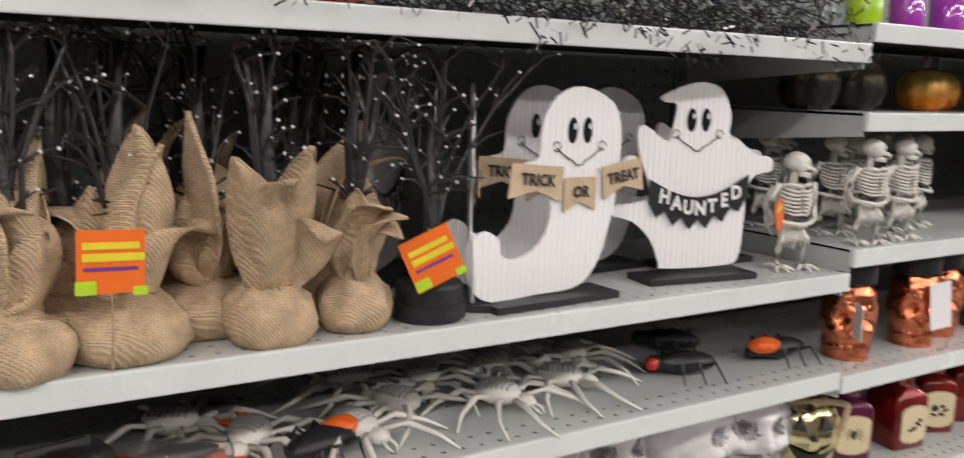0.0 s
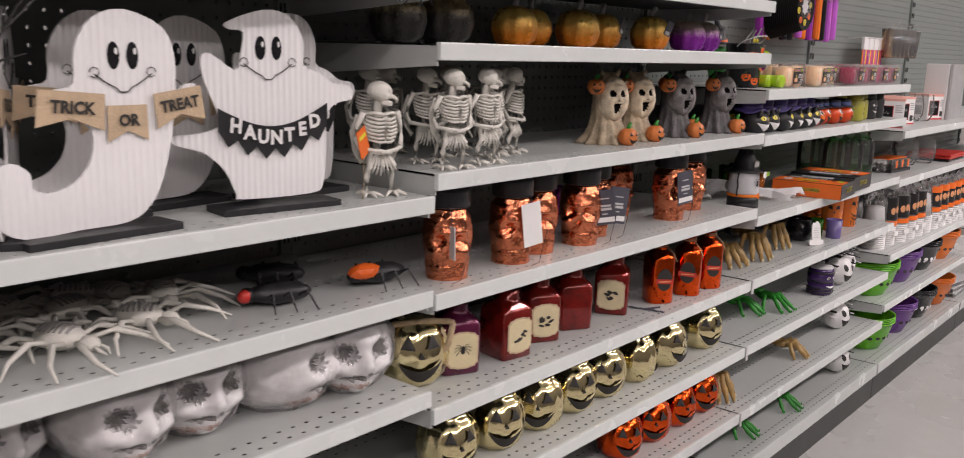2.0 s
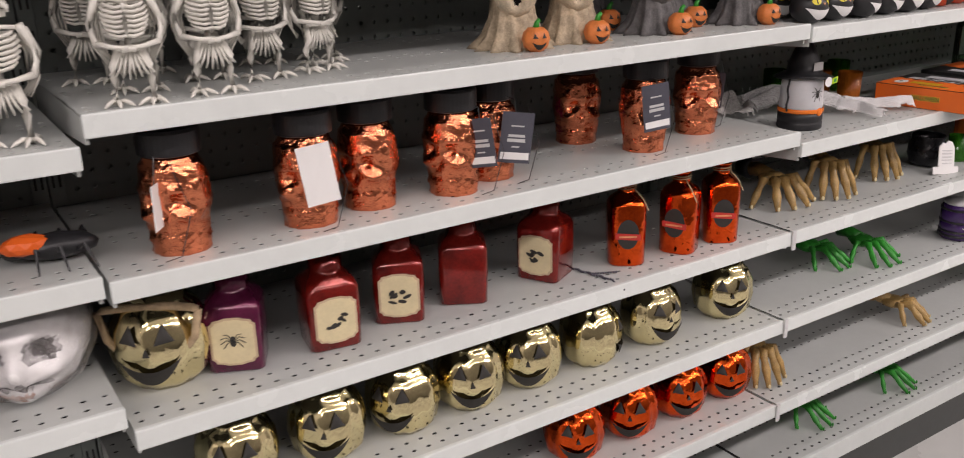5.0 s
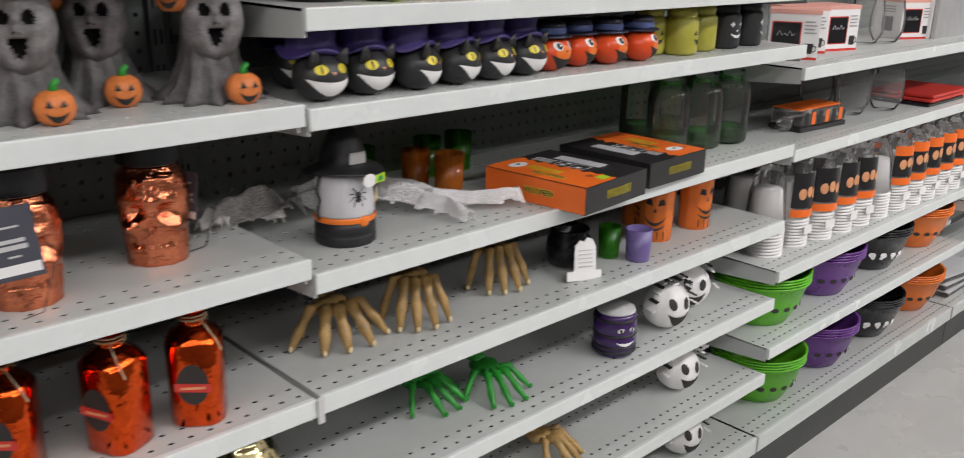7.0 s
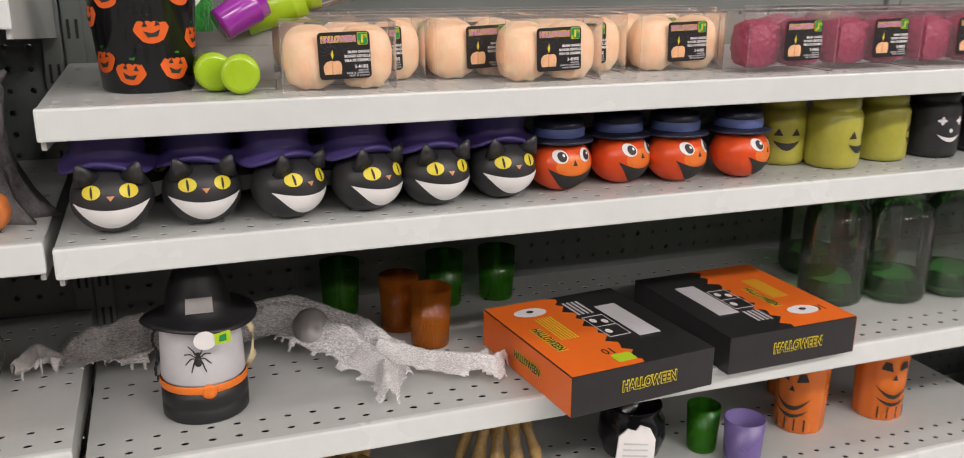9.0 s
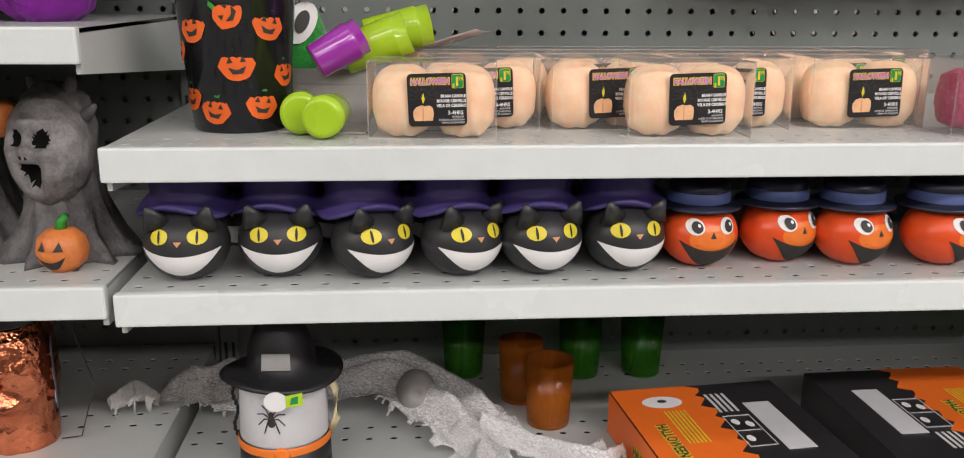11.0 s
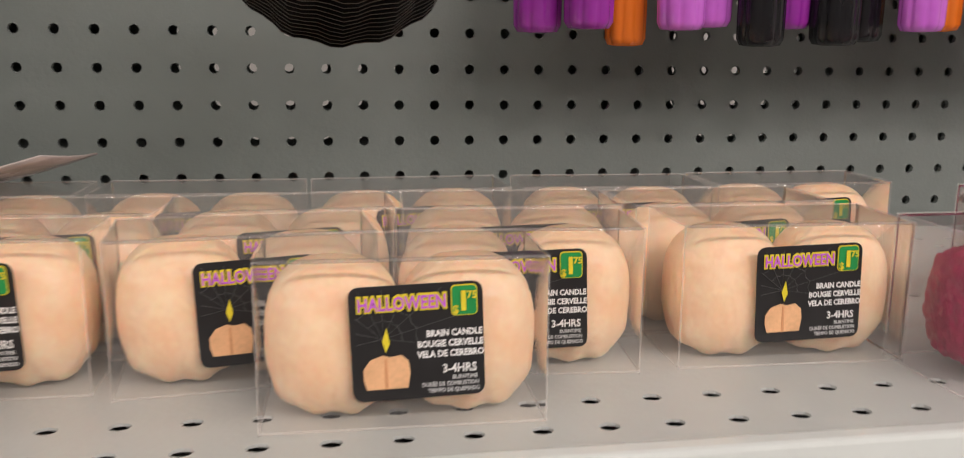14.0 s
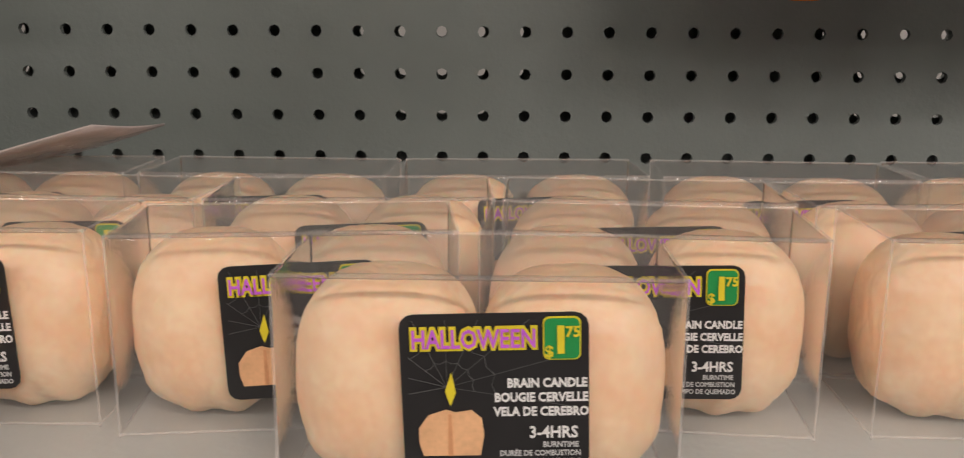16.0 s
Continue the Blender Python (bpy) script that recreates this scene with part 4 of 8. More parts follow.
def black_bug(at, turn, flag):
    s = thing("black_bug", at, "black plastic crawling bug with a bright patch" if flag else "black rubber bug lying on the shelf", "decoration", "black bugs", turn)
    bm = bmesh.new()
    rough_ball(bm, (0, 0, 0.02), (0.049, 0.021, 0.016), 3, lambda d: 0.12 * noise.noise(d * 3))
    rough_ball(bm, (-0.047, 0, 0.02), (0.013, 0.012, 0.012), 2, lambda d: 0)
    part("body", bm, BLACK, s, smooth=True)
    for sx in (-1, 1):
        for k in range(3):
            bm = bmesh.new()
            b = Vector((-0.02 + 0.022 * k, sx * 0.014, 0.016))
            tube(bm, [b, b + Vector((0.004 * k, sx * 0.022, 0.012)), b + Vector((0.01 * k, sx * 0.036, -0.015))], [0.003, 0.0024, 0.001], 6)
            part("leg", bm, BLACK, s)
    if flag:
        bm = bmesh.new()
        rough_ball(bm, (-0.03, -0.004, 0.026), (0.03, 0.018, 0.014), 2, lambda d: 0.15 * noise.noise(d * 4))
        part("patch", bm, flag, s, "bright orange patch")
    return s


bug = black_bug((-0.225, 0.1, Z1S), 20, None)
bm = bmesh.new()
rough_ball(bm, (-0.052, -0.004, 0.02), (0.011, 0.01, 0.011), 2, lambda d: 0.1 * noise.noise(d * 4))
part("red_eye_band", bm, RED, bug, "red band on its head", smooth=True)
black_bug((-0.035, 0.09, Z1S), 8, ORANGE)
black_bug((-0.16, 0.2, Z1S), 40, None)
black_bug((-0.80, 0.07, Z1S), 160, ORANGE)


# ---- carded packs beside the spiders ----
for px, py, pa, w, d, mt, word in ((-0.945, 0.10, 8, 0.13, 0.075, ORANGECARD, "orange"), (-1.05, 0.14, -14, 0.1, 0.09, GREEN, "dark green"), (-0.875, 0.215, 30, 0.07, 0.05, ORANGECARD, "orange")):
    pk = thing("carded_pack", (px, py, Z1S), f"{word} carded party pack under clear plastic", "packaging", "carded packs", pa)
    bm = bmesh.new()
    box(bm, -w / 2, -d / 2, 0, w / 2, d / 2, 0.016, 0.002)
    cardp = part("card", bm, mt, pk)
    bm = bmesh.new()
    box(bm, -w * 0.32, -d / 2 - 0.0012, 0.004, w * 0.1, -d / 2 - 0.0004, 0.011)
    part("print_bar", bm, YELLOW, cardp)
    bm = bmesh.new()
    box(bm, -w * 0.4, -d * 0.35, 0.016, w * 0.4, d * 0.35, 0.034, 0.006)
    part("blister", bm, WRAP, pk).visible_shadow = False
    bm = bmesh.new()
    rough_ball(bm, (0, 0, 0.024), (w * 0.3, d * 0.25, 0.008), 2, lambda q: 0.3 * noise.noise(q * 4))
    part("contents", bm, BLACK, pk, smooth=True)


# ---- latex heads in clear film ----
def latex_head(at, turn, size):
    """A plain head with sunken eyes in one mesh."""
    bm = bmesh.new()

    def shape(d):
        k = 0.0
        if d.y < 0:
            for sx in (-1, 1):
                k -= 0.30 * math.exp(-(((d.x - sx * 0.38) / 0.19) ** 2 + ((d.z - 0.12) / 0.17) ** 2))
                k += 0.10 * math.exp(-(((d.x - sx * 0.5) / 0.2) ** 2 + ((d.z + 0.2) / 0.12) ** 2))
            k += 0.18 * math.exp(-((d.x / 0.12) ** 2 + ((d.z + 0.12) / 0.2) ** 2))
            k += 0.10 * math.exp(-((d.x / 0.5) ** 2 + ((d.z - 0.36) / 0.1) ** 2))
            k -= 0.16 * math.exp(-((d.x / 0.34) ** 2 + ((d.z + 0.46) / 0.07) ** 2))
            k += 0.07 * math.exp(-((d.x / 0.36) ** 2 + ((d.z + 0.34) / 0.05) ** 2))
            k += 0.08 * math.exp(-((d.x / 0.25) ** 2 + ((d.z + 0.75) / 0.15) ** 2))
        k -= 0.12 * max(0, -d.z) * (abs(d.x) ** 1.5)
        return k + 0.03 * noise.noise(d * 5)

    rough_ball(bm, (0, 0, 0.056), (0.052, 0.062, 0.058), 5, shape)
    for v in bm.verts:
        v.co.z = max(v.co.z, 0.0)
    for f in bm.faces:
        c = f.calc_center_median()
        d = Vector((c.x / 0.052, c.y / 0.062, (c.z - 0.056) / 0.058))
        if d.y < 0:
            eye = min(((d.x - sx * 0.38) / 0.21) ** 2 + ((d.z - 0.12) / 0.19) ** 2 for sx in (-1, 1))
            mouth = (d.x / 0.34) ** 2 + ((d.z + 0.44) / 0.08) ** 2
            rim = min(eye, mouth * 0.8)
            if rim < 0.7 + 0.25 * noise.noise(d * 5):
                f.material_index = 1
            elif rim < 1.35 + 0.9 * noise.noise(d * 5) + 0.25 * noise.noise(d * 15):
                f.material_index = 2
            elif d.z < -0.62 and d.y < -0.35 and noise.noise(d * 4) > -0.1:
                f.material_index = 3
    bmesh.ops.scale(bm, vec=(size * 1.1, size * 1.1, size * 0.97), verts=bm.verts)
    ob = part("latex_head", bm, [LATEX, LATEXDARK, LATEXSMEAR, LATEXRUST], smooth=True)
    ob.matrix_world = pose(*at, 0, 0, -turn)
    bm = bmesh.new()
    rough_ball(bm, (0, 0, 0.0575), (0.056, 0.067, 0.0605), 4, lambda d: 0.45 * shape(d) + 0.05 * noise.noise(d * 4.3) + 0.045 * abs(noise.noise(d * 9)))
    for v in bm.verts:
        v.co.z = max(v.co.z, 0.0003)
    bmesh.ops.scale(bm, vec=(size * 1.1, size * 1.1, size * 0.97), verts=bm.verts)
    part("clear_film", bm, WRAP, ob, "crinkled clear film").visible_shadow = False
    return tagged(ob, "pale latex skull head with sunken eyes in clear film", "mask", "latex heads")


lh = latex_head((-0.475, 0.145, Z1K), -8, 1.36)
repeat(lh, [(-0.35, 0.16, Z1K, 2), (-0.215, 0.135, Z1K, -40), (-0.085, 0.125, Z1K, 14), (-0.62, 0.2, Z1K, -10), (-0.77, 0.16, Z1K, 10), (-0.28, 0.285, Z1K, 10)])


# ---- tree figurines with skull faces and pumpkins ----
def small_pumpkin(bm_skin, bm_face, bm_stem, c, r, turn=0.0):
    m = pose(*c, 0, 0, turn)
    prof = [(0.02, -0.86), (0.5, -0.82), (0.86, -0.5), (1.0, 0.0), (0.88, 0.5), (0.55, 0.8), (0.05, 0.84)]
    lathe(bm_skin, [(a * r, b * r) for a, b in prof], 24, m, 8, 0.08)
    tmp = bmesh.new()
    s = ell((0, 0, 0), (r * 0.98, r * 0.98, r * 0.9), 0.0016)
    for sx in (-1, 1):
        decal(tmp, [(sx * 0.15 * r, 0.15 * r), (sx * 0.5 * r, 0.15 * r), (sx * 0.33 * r, 0.5 * r)], s, 2)
    grin(tmp, -0.55 * r, 0.55 * r, -0.08 * r, 0.22 * r, 0.55 * r, s, 8, 2)
    for f in tmp.faces:
        bm_face.faces.new([bm_face.verts.new(m @ v.co) for v in f.verts])
    tmp.free()
    tube(bm_stem, [m @ Vector((0, 0, 0.7 * r)), m @ Vector((0.08 * r, 0, 1.15 * r)), m @ Vector((0.3 * r, 0, 1.35 * r))], [0.26 * r, 0.18 * r, 0.14 * r], 7)


def tree_figurine(at, turn, bark, word):
    t = thing("tree_figurine", at, f"{word} resin haunted tree with a grinning face and orange pumpkins", "figurine", "tree figurines", turn)
    bm = bmesh.new()
    n = 40
    prof = [(0.058, 0.0), (0.054, 0.006), (0.042, 0.022), (0.034, 0.05), (0.03, 0.085), (0.031, 0.115), (0.026, 0.14), (0.012, 0.152)]
    rings = []
    for r, z in prof:
        ring = []
        for i in range(n):
            a = 2 * math.pi * i / n
            k = 1 + 0.17 * math.sin(a * 11 + z * 30) * (0.5 + 0.9 * max(0, 0.05 - z) / 0.05) + 0.1 * noise.noise(Vector((math.cos(a) * 2, math.sin(a) * 2, z * 20)))
            ring.append(bm.verts.new((r * k * math.cos(a), r * k * 0.85 * math.sin(a), z)))
        rings.append(ring)
    for p, q in zip(rings, rings[1:]):
        for i in range(n):
            bm.faces.new((p[i], p[(i + 1) % n], q[(i + 1) % n], q[i]))
    bm.faces.new(list(reversed(rings[0])))
    bm.faces.new(rings[-1])
    for sx, zz, ln in ((-1, 0.11, 0.03), (1, 0.118, 0.028), (-0.5, 0.14, 0.02), (0.6, 0.142, 0.018)):
        tube(bm, [(sx * 0.02, 0, zz), (sx * 0.036, -0.004, zz + 0.01), (sx * (0.03 + ln * 0.5), -0.006, zz + 0.016)], [0.008, 0.005, 0.002], 7)
    part("trunk", bm, bark, t, smooth=True)
    bm = bmesh.new()

    def skull(d):
        k = 0.03 * noise.noise(d * 6)
        if d.y < 0.2:
            for sx in (-1, 1):
                k -= 0.36 * math.exp(-(((d.x - sx * 0.38) / 0.23) ** 2 + ((d.z - 0.3) / 0.19) ** 2))
                k += 0.10 * math.exp(-(((d.x - sx * 0.42) / 0.2) ** 2 + ((d.z - 0.04) / 0.12) ** 2))
            k += 0.12 * math.exp(-((d.x / 0.5) ** 2 + ((d.z - 0.52) / 0.08) ** 2))
            k += 0.14 * math.exp(-((d.x / 0.11) ** 2 + ((d.z - 0.07) / 0.13) ** 2))
            k -= 0.4 * math.exp(-((d.x / (0.4 * min(1, max(0.3, 1.1 + d.z)))) ** 4 + ((d.z + 0.45) / 0.28) ** 4))
            k += 0.06 * math.exp(-((d.x / 0.4) ** 2 + ((d.z + 0.16) / 0.06) ** 2))
        return k

    rough_ball(bm, (0, 0, 0), (1, 1, 1), 5, skull)
    for f in bm.faces:
        d = f.calc_center_median().normalized()
        if d.y < 0:
            eye = min(((d.x - sx * 0.38) / 0.23) ** 2 + ((d.z - 0.3) / 0.19) ** 2 for sx in (-1, 1))
            mouth = (d.x / (0.4 * min(1, max(0.3, 1.1 + d.z)))) ** 4 + ((d.z + 0.45) / 0.28) ** 4
            nose = ((abs(d.x) - 0.06) / 0.04) ** 2 + ((d.z + 0.05) / 0.04) ** 2
            if min(eye, mouth, nose) < 0.85:
                f.material_index = 1
    bmesh.ops.transform(bm, matrix=pose(0.003, -0.017, 0.096) @ Matrix.Diagonal((0.036, 0.032, 0.049, 1)), verts=bm.verts)
    part("skull_face", bm, [FACEBEIGE if bark is BARKBEIGE else FACEGREY, HOLLOW], t, smooth=True)
    for c, r, a in (((0.029, -0.047, 0.018), 0.0215, 10), ((-0.041, -0.022, 0.122), 0.019, -20)):
        skin, fc, st = bmesh.new(), bmesh.new(), bmesh.new()
        small_pumpkin(skin, fc, st, c, r, a)
        pk = part("pumpkin", skin, PUMPKINRESIN, t, smooth=True)
        part("face", fc, INK, pk)
        part("stem", st, GREEN, pk, smooth=True)
    return t


tb = tree_figurine((0.655, 0.115, Z2T), 28, BARKBEIGE, "beige")
copy_thing(tb, pose(0.775, 0.12, Z2T, 0, 0, -24))
td = tree_figurine((0.945, 0.11, Z2T), 22, BARKGREY, "dark grey")
repeat(td, [(1.045, 0.17, Z2T, 26), (1.155, 0.105, Z2T, 18), (0.9, 0.24, Z2T, 20)])


# ---- pumpkins ----
def ribbed_profile(r, h):
    return [(0.03 * r, 0.02 * h), (0.55 * r, 0.0), (0.86 * r, 0.14 * h), (1.0 * r, 0.42 * h), (0.95 * r, 0.66 * h), (0.72 * r, 0.9 * h), (0.35 * r, 1.0 * h), (0.04 * r, 0.95 * h)]


def glitter_pumpkin(at, r, mat, words_, tag=False):
    p = thing("glitter_pumpkin", at, f"{words_} glitter pumpkin with a bent stem", "pumpkin", "glitter pumpkins", random.uniform(-40, 40))
    bm = lathe(bmesh.new(), ribbed_profile(r, r * 1.62), 48, None, 9, 0.12)
    part("shell", bm, mat, p, smooth=True)
    bm = tube(bmesh.new(), [(0, 0, r * 1.5), (0.003, 0, r * 1.78), (0.014, 0.004, r * 2.05)], [0.009, 0.005, 0.0065], 9)
    part("stem", bm, GREYINK, p, smooth=True)
    if tag:
        hang_card(p, 0.02, -r * 0.9, r * 1.05, 0.018, 0.034, 25, 0, GREYLABEL, [(0, -0.011, 0.012, 0.008, GREYINK)])
    return p


glitter_pumpkin((0.06, 0.15, Z2P), 0.050, BLACKFADE, "black and gold")
glitter_pumpkin((0.175, 0.15, Z2P), 0.052, BLACKFADE, "black and gold")
glitter_pumpkin((0.37, 0.15, Z2P), 0.046, DARKORANGEFADE, "orange and gold")
glitter_pumpkin((0.47, 0.19, Z2P), 0.046, DARKORANGEFADE, "orange and gold")
glitter_pumpkin((0.58, 0.15, Z2P), 0.048, DARKORANGEFADE, "orange and gold")
glitter_pumpkin((0.70, 0.17, Z2P), 0.046, DARKORANGEFADE, "orange and gold", True)
glitter_pumpkin((0.86, 0.14, Z2P), 0.047, DARKORANGEFADE, "orange and gold", True)
glitter_pumpkin((1.04, 0.14, Z2P), 0.046, PURPLEFADE, "purple and silver")
glitter_pumpkin((1.14, 0.15, Z2P), 0.046, PURPLEFADE, "purple and silver", True)


def jack_jar(at, turn, r, mat, words_, handle=False):
    p = thing("jack_o_lantern_jar", at, f"shiny {words_} mercury glass jack-o-lantern jar", "candle holder", "jack-o-lantern jars", turn)
    h = r * 1.95
    bm = lathe(bmesh.new(), [(0.5 * r, 0), (0.62 * r, 0.01 * h), (0.9 * r, 0.16 * h), (1.0 * r, 0.42 * h), (0.95 * r, 0.66 * h), (0.78 * r, 0.84 * h), (0.62 * r, 0.9 * h), (0.62 * r, 1.0 * h), (0.5 * r, 1.0 * h), (0.46 * r, 0.9 * h)], 48, None, 10, 0.09, 0.94)
    part("glass", bm, mat, p, smooth=True)
    s = ell((0, 0, 0.45 * h), (r * 1.03, r * 0.99, 0.62 * h), 0.0004)
    bm = bmesh.new()
    for sx in (-1, 1):
        decal(bm, [(sx * 0.16 * r, 0.58 * h), (sx * 0.52 * r, 0.6 * h), (sx * 0.3 * r, 0.78 * h)], s)
    decal(bm, [(-0.08 * r, 0.47 * h), (0.08 * r, 0.47 * h), (0, 0.56 * h)], s)
    grin(bm, -0.6 * r, 0.6 * r, 0.42 * h, 0.12 * h, 0.28 * h, s, 12, 3)
    part("face", bm, INK, p)
    if handle:
        bm = tube(bmesh.new(), [(r * 0.95 * math.cos(a), -r * 0.55, 0.86 * h + 0.1 * r * math.sin(a) - 1.05 * h * 0.5 * max(0, -math.sin(a))) for a in [math.pi * (0 + k / 12) * 2 for k in range(13)]], 0.0055, 9)
        part("handle", bm, TWINE, p, smooth=True)
    return p


gj = jack_jar((0.668, 0.102, Z2G), 35, 0.061, GOLD, "gold")
for gx, gt in ((0.15, 20), (0.29, 28), (0.42, 48), (0.545, 25), (0.807, -50), (0.955, 5), (1.15, 28)):
    copy_thing(gj, pose(gx, 0.1, Z2G, 0, 0, -gt))
jack_jar((0.075, 0.122, Z2J), 30, 0.068, GOLD, "gold", True)
oj = jack_jar((1.175, 0.105, Z2O), 30, 0.059, ORANGEMETAL, "orange")
for gx, gt in ((0.775, 30), (0.912, 40), (1.045, 24)):
    copy_thing(oj, pose(gx, 0.105, Z2O, 0, 0, -gt))


# ---- copper skull jars ----
def skull_jar(at, turn):
    j = thing("skull_jar", at, "copper mercury glass skull jar with a black screw lid", "jar", "copper skull jars", turn)
    bm = bmesh.new()
    n, rows = 56, 40
    rings = []
    for k in range(rows + 1):
        t = k / rows
        z = 0.124 * t
        base = 0.0365 + 0.007 * math.sin(math.pi * min(1, max(0, (t - 0.25) / 0.75))) if t > 0.25 else 0.0365
        if t > 0.9:
            base = 0.0375 - 0.006 * (t - 0.9) / 0.1
        ring = []
        for i in range(n):
            a = 2 * math.pi * i / n
            x, y = math.sin(a), -math.cos(a)
            off = 0.0
            if y < 0.25:
                for sx in (-1, 1):
                    off -= 0.0125 * math.exp(-(((x - sx * 0.42) / 0.21) ** 2 + ((t - 0.56) / 0.075) ** 2))
                    off += 0.0065 * math.exp(-(((x - sx * 0.62) / 0.2) ** 2 + ((t - 0.4) / 0.05) ** 2))
                off -= 0.0085 * math.exp(-((x / 0.12) ** 2 + ((t - 0.42) / 0.05) ** 2))
                off += 0.0035 * math.exp(-((x / 0.6) ** 2 + ((t - 0.68) / 0.045) ** 2))
                off -= 0.003 * math.exp(-((x / 0.55) ** 2 + ((t - 0.23) / 0.012) ** 2))
                if 0.14 < t < 0.32:
                    off += 0.0022 * math.sin(a * 22)
            off += 0.0022 * noise.noise(Vector((x * 2.2, y * 2.2, t * 5))) + 0.0016 * noise.noise(Vector((x * 5, y * 5, t * 14 + at[0] * 9)))
            r = base + off
            ring.append(bm.verts.new((x * r, y * r * 0.95, z)))
        rings.append(ring)
    for p, q in zip(rings, rings[1:]):
        for i in range(n):
            bm.faces.new((p[i], p[(i + 1) % n], q[(i + 1) % n], q[i]))
    bm.faces.new(list(reversed(rings[0])))
    bm.faces.new(rings[-1])
    part("glass", bm, COPPER, j, smooth=True)
    bm = bmesh.new()
    lathe(bm, [(0.034, 0.124), (0.0385, 0.126), (0.039, 0.153), (0.0375, 0.157), (0.01, 0.1575)], 40)
    part("lid", bm, BLACK, j)
    return j


JARS = [(0.108, 0.072, 40), (0.282, 0.07, 30), (0.383, 0.09, 55), (0.514, 0.075, 60), (0.604, 0.108, 20), (0.86, 0.21, 20), (0.912, 0.09, 10), (1.078, 0.128, 30)]
first = None
for jx, jy, jt in JARS:
    if first is None:
        first = skull_jar((jx, jy, Z2C), jt)
    else:
        copy_thing(first, pose(jx, jy, Z2C, 0, 0, -jt))


def jar_tag(x, y, z, w, h, turn, tilt, white):
    t = thing("jar_tag", (x, y, Z2C), "white blank card tag hung on a copper jar" if white else "slate grey product tag hung on a copper jar", "price tag", "jar tags")
    marks = [] if white else [(0, 0.018, 0.02, 0.002, GREYINK), (0, 0.003, 0.026, 0.004, GREYINK), (0, -0.004, 0.028, 0.005, GREYINK), (0, -0.014, 0.012, 0.002, GREYINK), (0, -h * 0.36, w * 0.9, h * 0.14, WHITE)]
    hang_card(t, 0, 0, z, w, h, tilt, turn, WHITE if white else GREYLABEL, marks)
    bm = bmesh.new()
    tube(bm, [(0, 0, z + h / 2), (0.006, 0.012, 0.128), (0, 0.03, 0.132)], 0.0009, 5)
    tube(bm, [(0.02, -0.003, 0.12), (0.038, -0.006, 0.06), (0.02, -0.004, 0.004), (0, -0.002, 0.0006)], 0.0007, 5)
    part("cord", bm, TWIG, t)
    return t


jar_tag(0.277, 0.018, 0.078, 0.044, 0.08, 12, -8, True)
jar_tag(0.535, 0.03, 0.078, 0.042, 0.072, 50, -8, False)
jar_tag(0.61, 0.045, 0.072, 0.05, 0.078, 20, 8, False)
jar_tag(0.89, 0.038, 0.083, 0.05, 0.078, 14, -6, False)
jar_tag(1.118, 0.125, 0.075, 0.04, 0.066, 70, 6, False)
jar_tag(0.075, 0.03, 0.07, 0.03, 0.055, -60, 4, True)
bm = bmesh.new()
rough_ball(bm, (0, 0, 0.035), (0.04, 0.035, 0.035), 3, lambda d: 0.25 * noise.noise(d * 3))
for v in bm.verts:
    v.co.z = max(0, v.co.z)
pb = part("tinsel_bundle", bm, GRAPE, smooth=False)
pb.matrix_world = pose(0.74, 0.29, Z2C)
tagged(pb, "crumpled purple foil bundle behind the jars", "decoration")


# ---- square jars and bottles ----
def square_ring(bm, half, z, rc, n=5):
    pts = []
    for sx, sy, a0 in ((1, 1, 0), (-1, 1, 90), (-1, -1, 180), (1, -1, 270)):
        for i in range(n + 1):
            a = radians(a0 + 90 * i / n)
            pts.append(bm.verts.new((sx * (half - rc) + rc * math.cos(a), sy * (half - rc) + rc * math.sin(a), z)))
    return pts


def square_body(profile):
    """A body of rounded squares: (half width, height, corner radius)."""
    bm = bmesh.new()
    rings = [square_ring(bm, h, z, min(rc, h * 0.99)) for h, z, rc in profile]
    n = len(rings[0])
    for p, q in zip(rings, rings[1:]):
        for i in range(n):
            bm.faces.new((p[i], p[(i + 1) % n], q[(i + 1) % n], q[i]))
    bm.faces.new(list(reversed(rings[0])))
    bm.faces.new(rings[-1])
    return bm


def scallop_label(bm, w, h, cz, y):
    pts = []
    for sx, sz in ((1, 1), (-1, 1), (-1, -1), (1, -1)):
        seq = [(1.0, 0.72), (0.88, 0.78), (0.8, 0.9), (0.55, 0.93), (0.3, 1.0)]
        if (sx, sz) in ((-1, 1), (1, -1)):
            seq = seq[::-1]
        pts += [(sx * a * w / 2, cz + sz * b * h / 2) for a, b in seq]
    slab(bm, pts, 0.0008, pose(0, y, 0))
    return bm


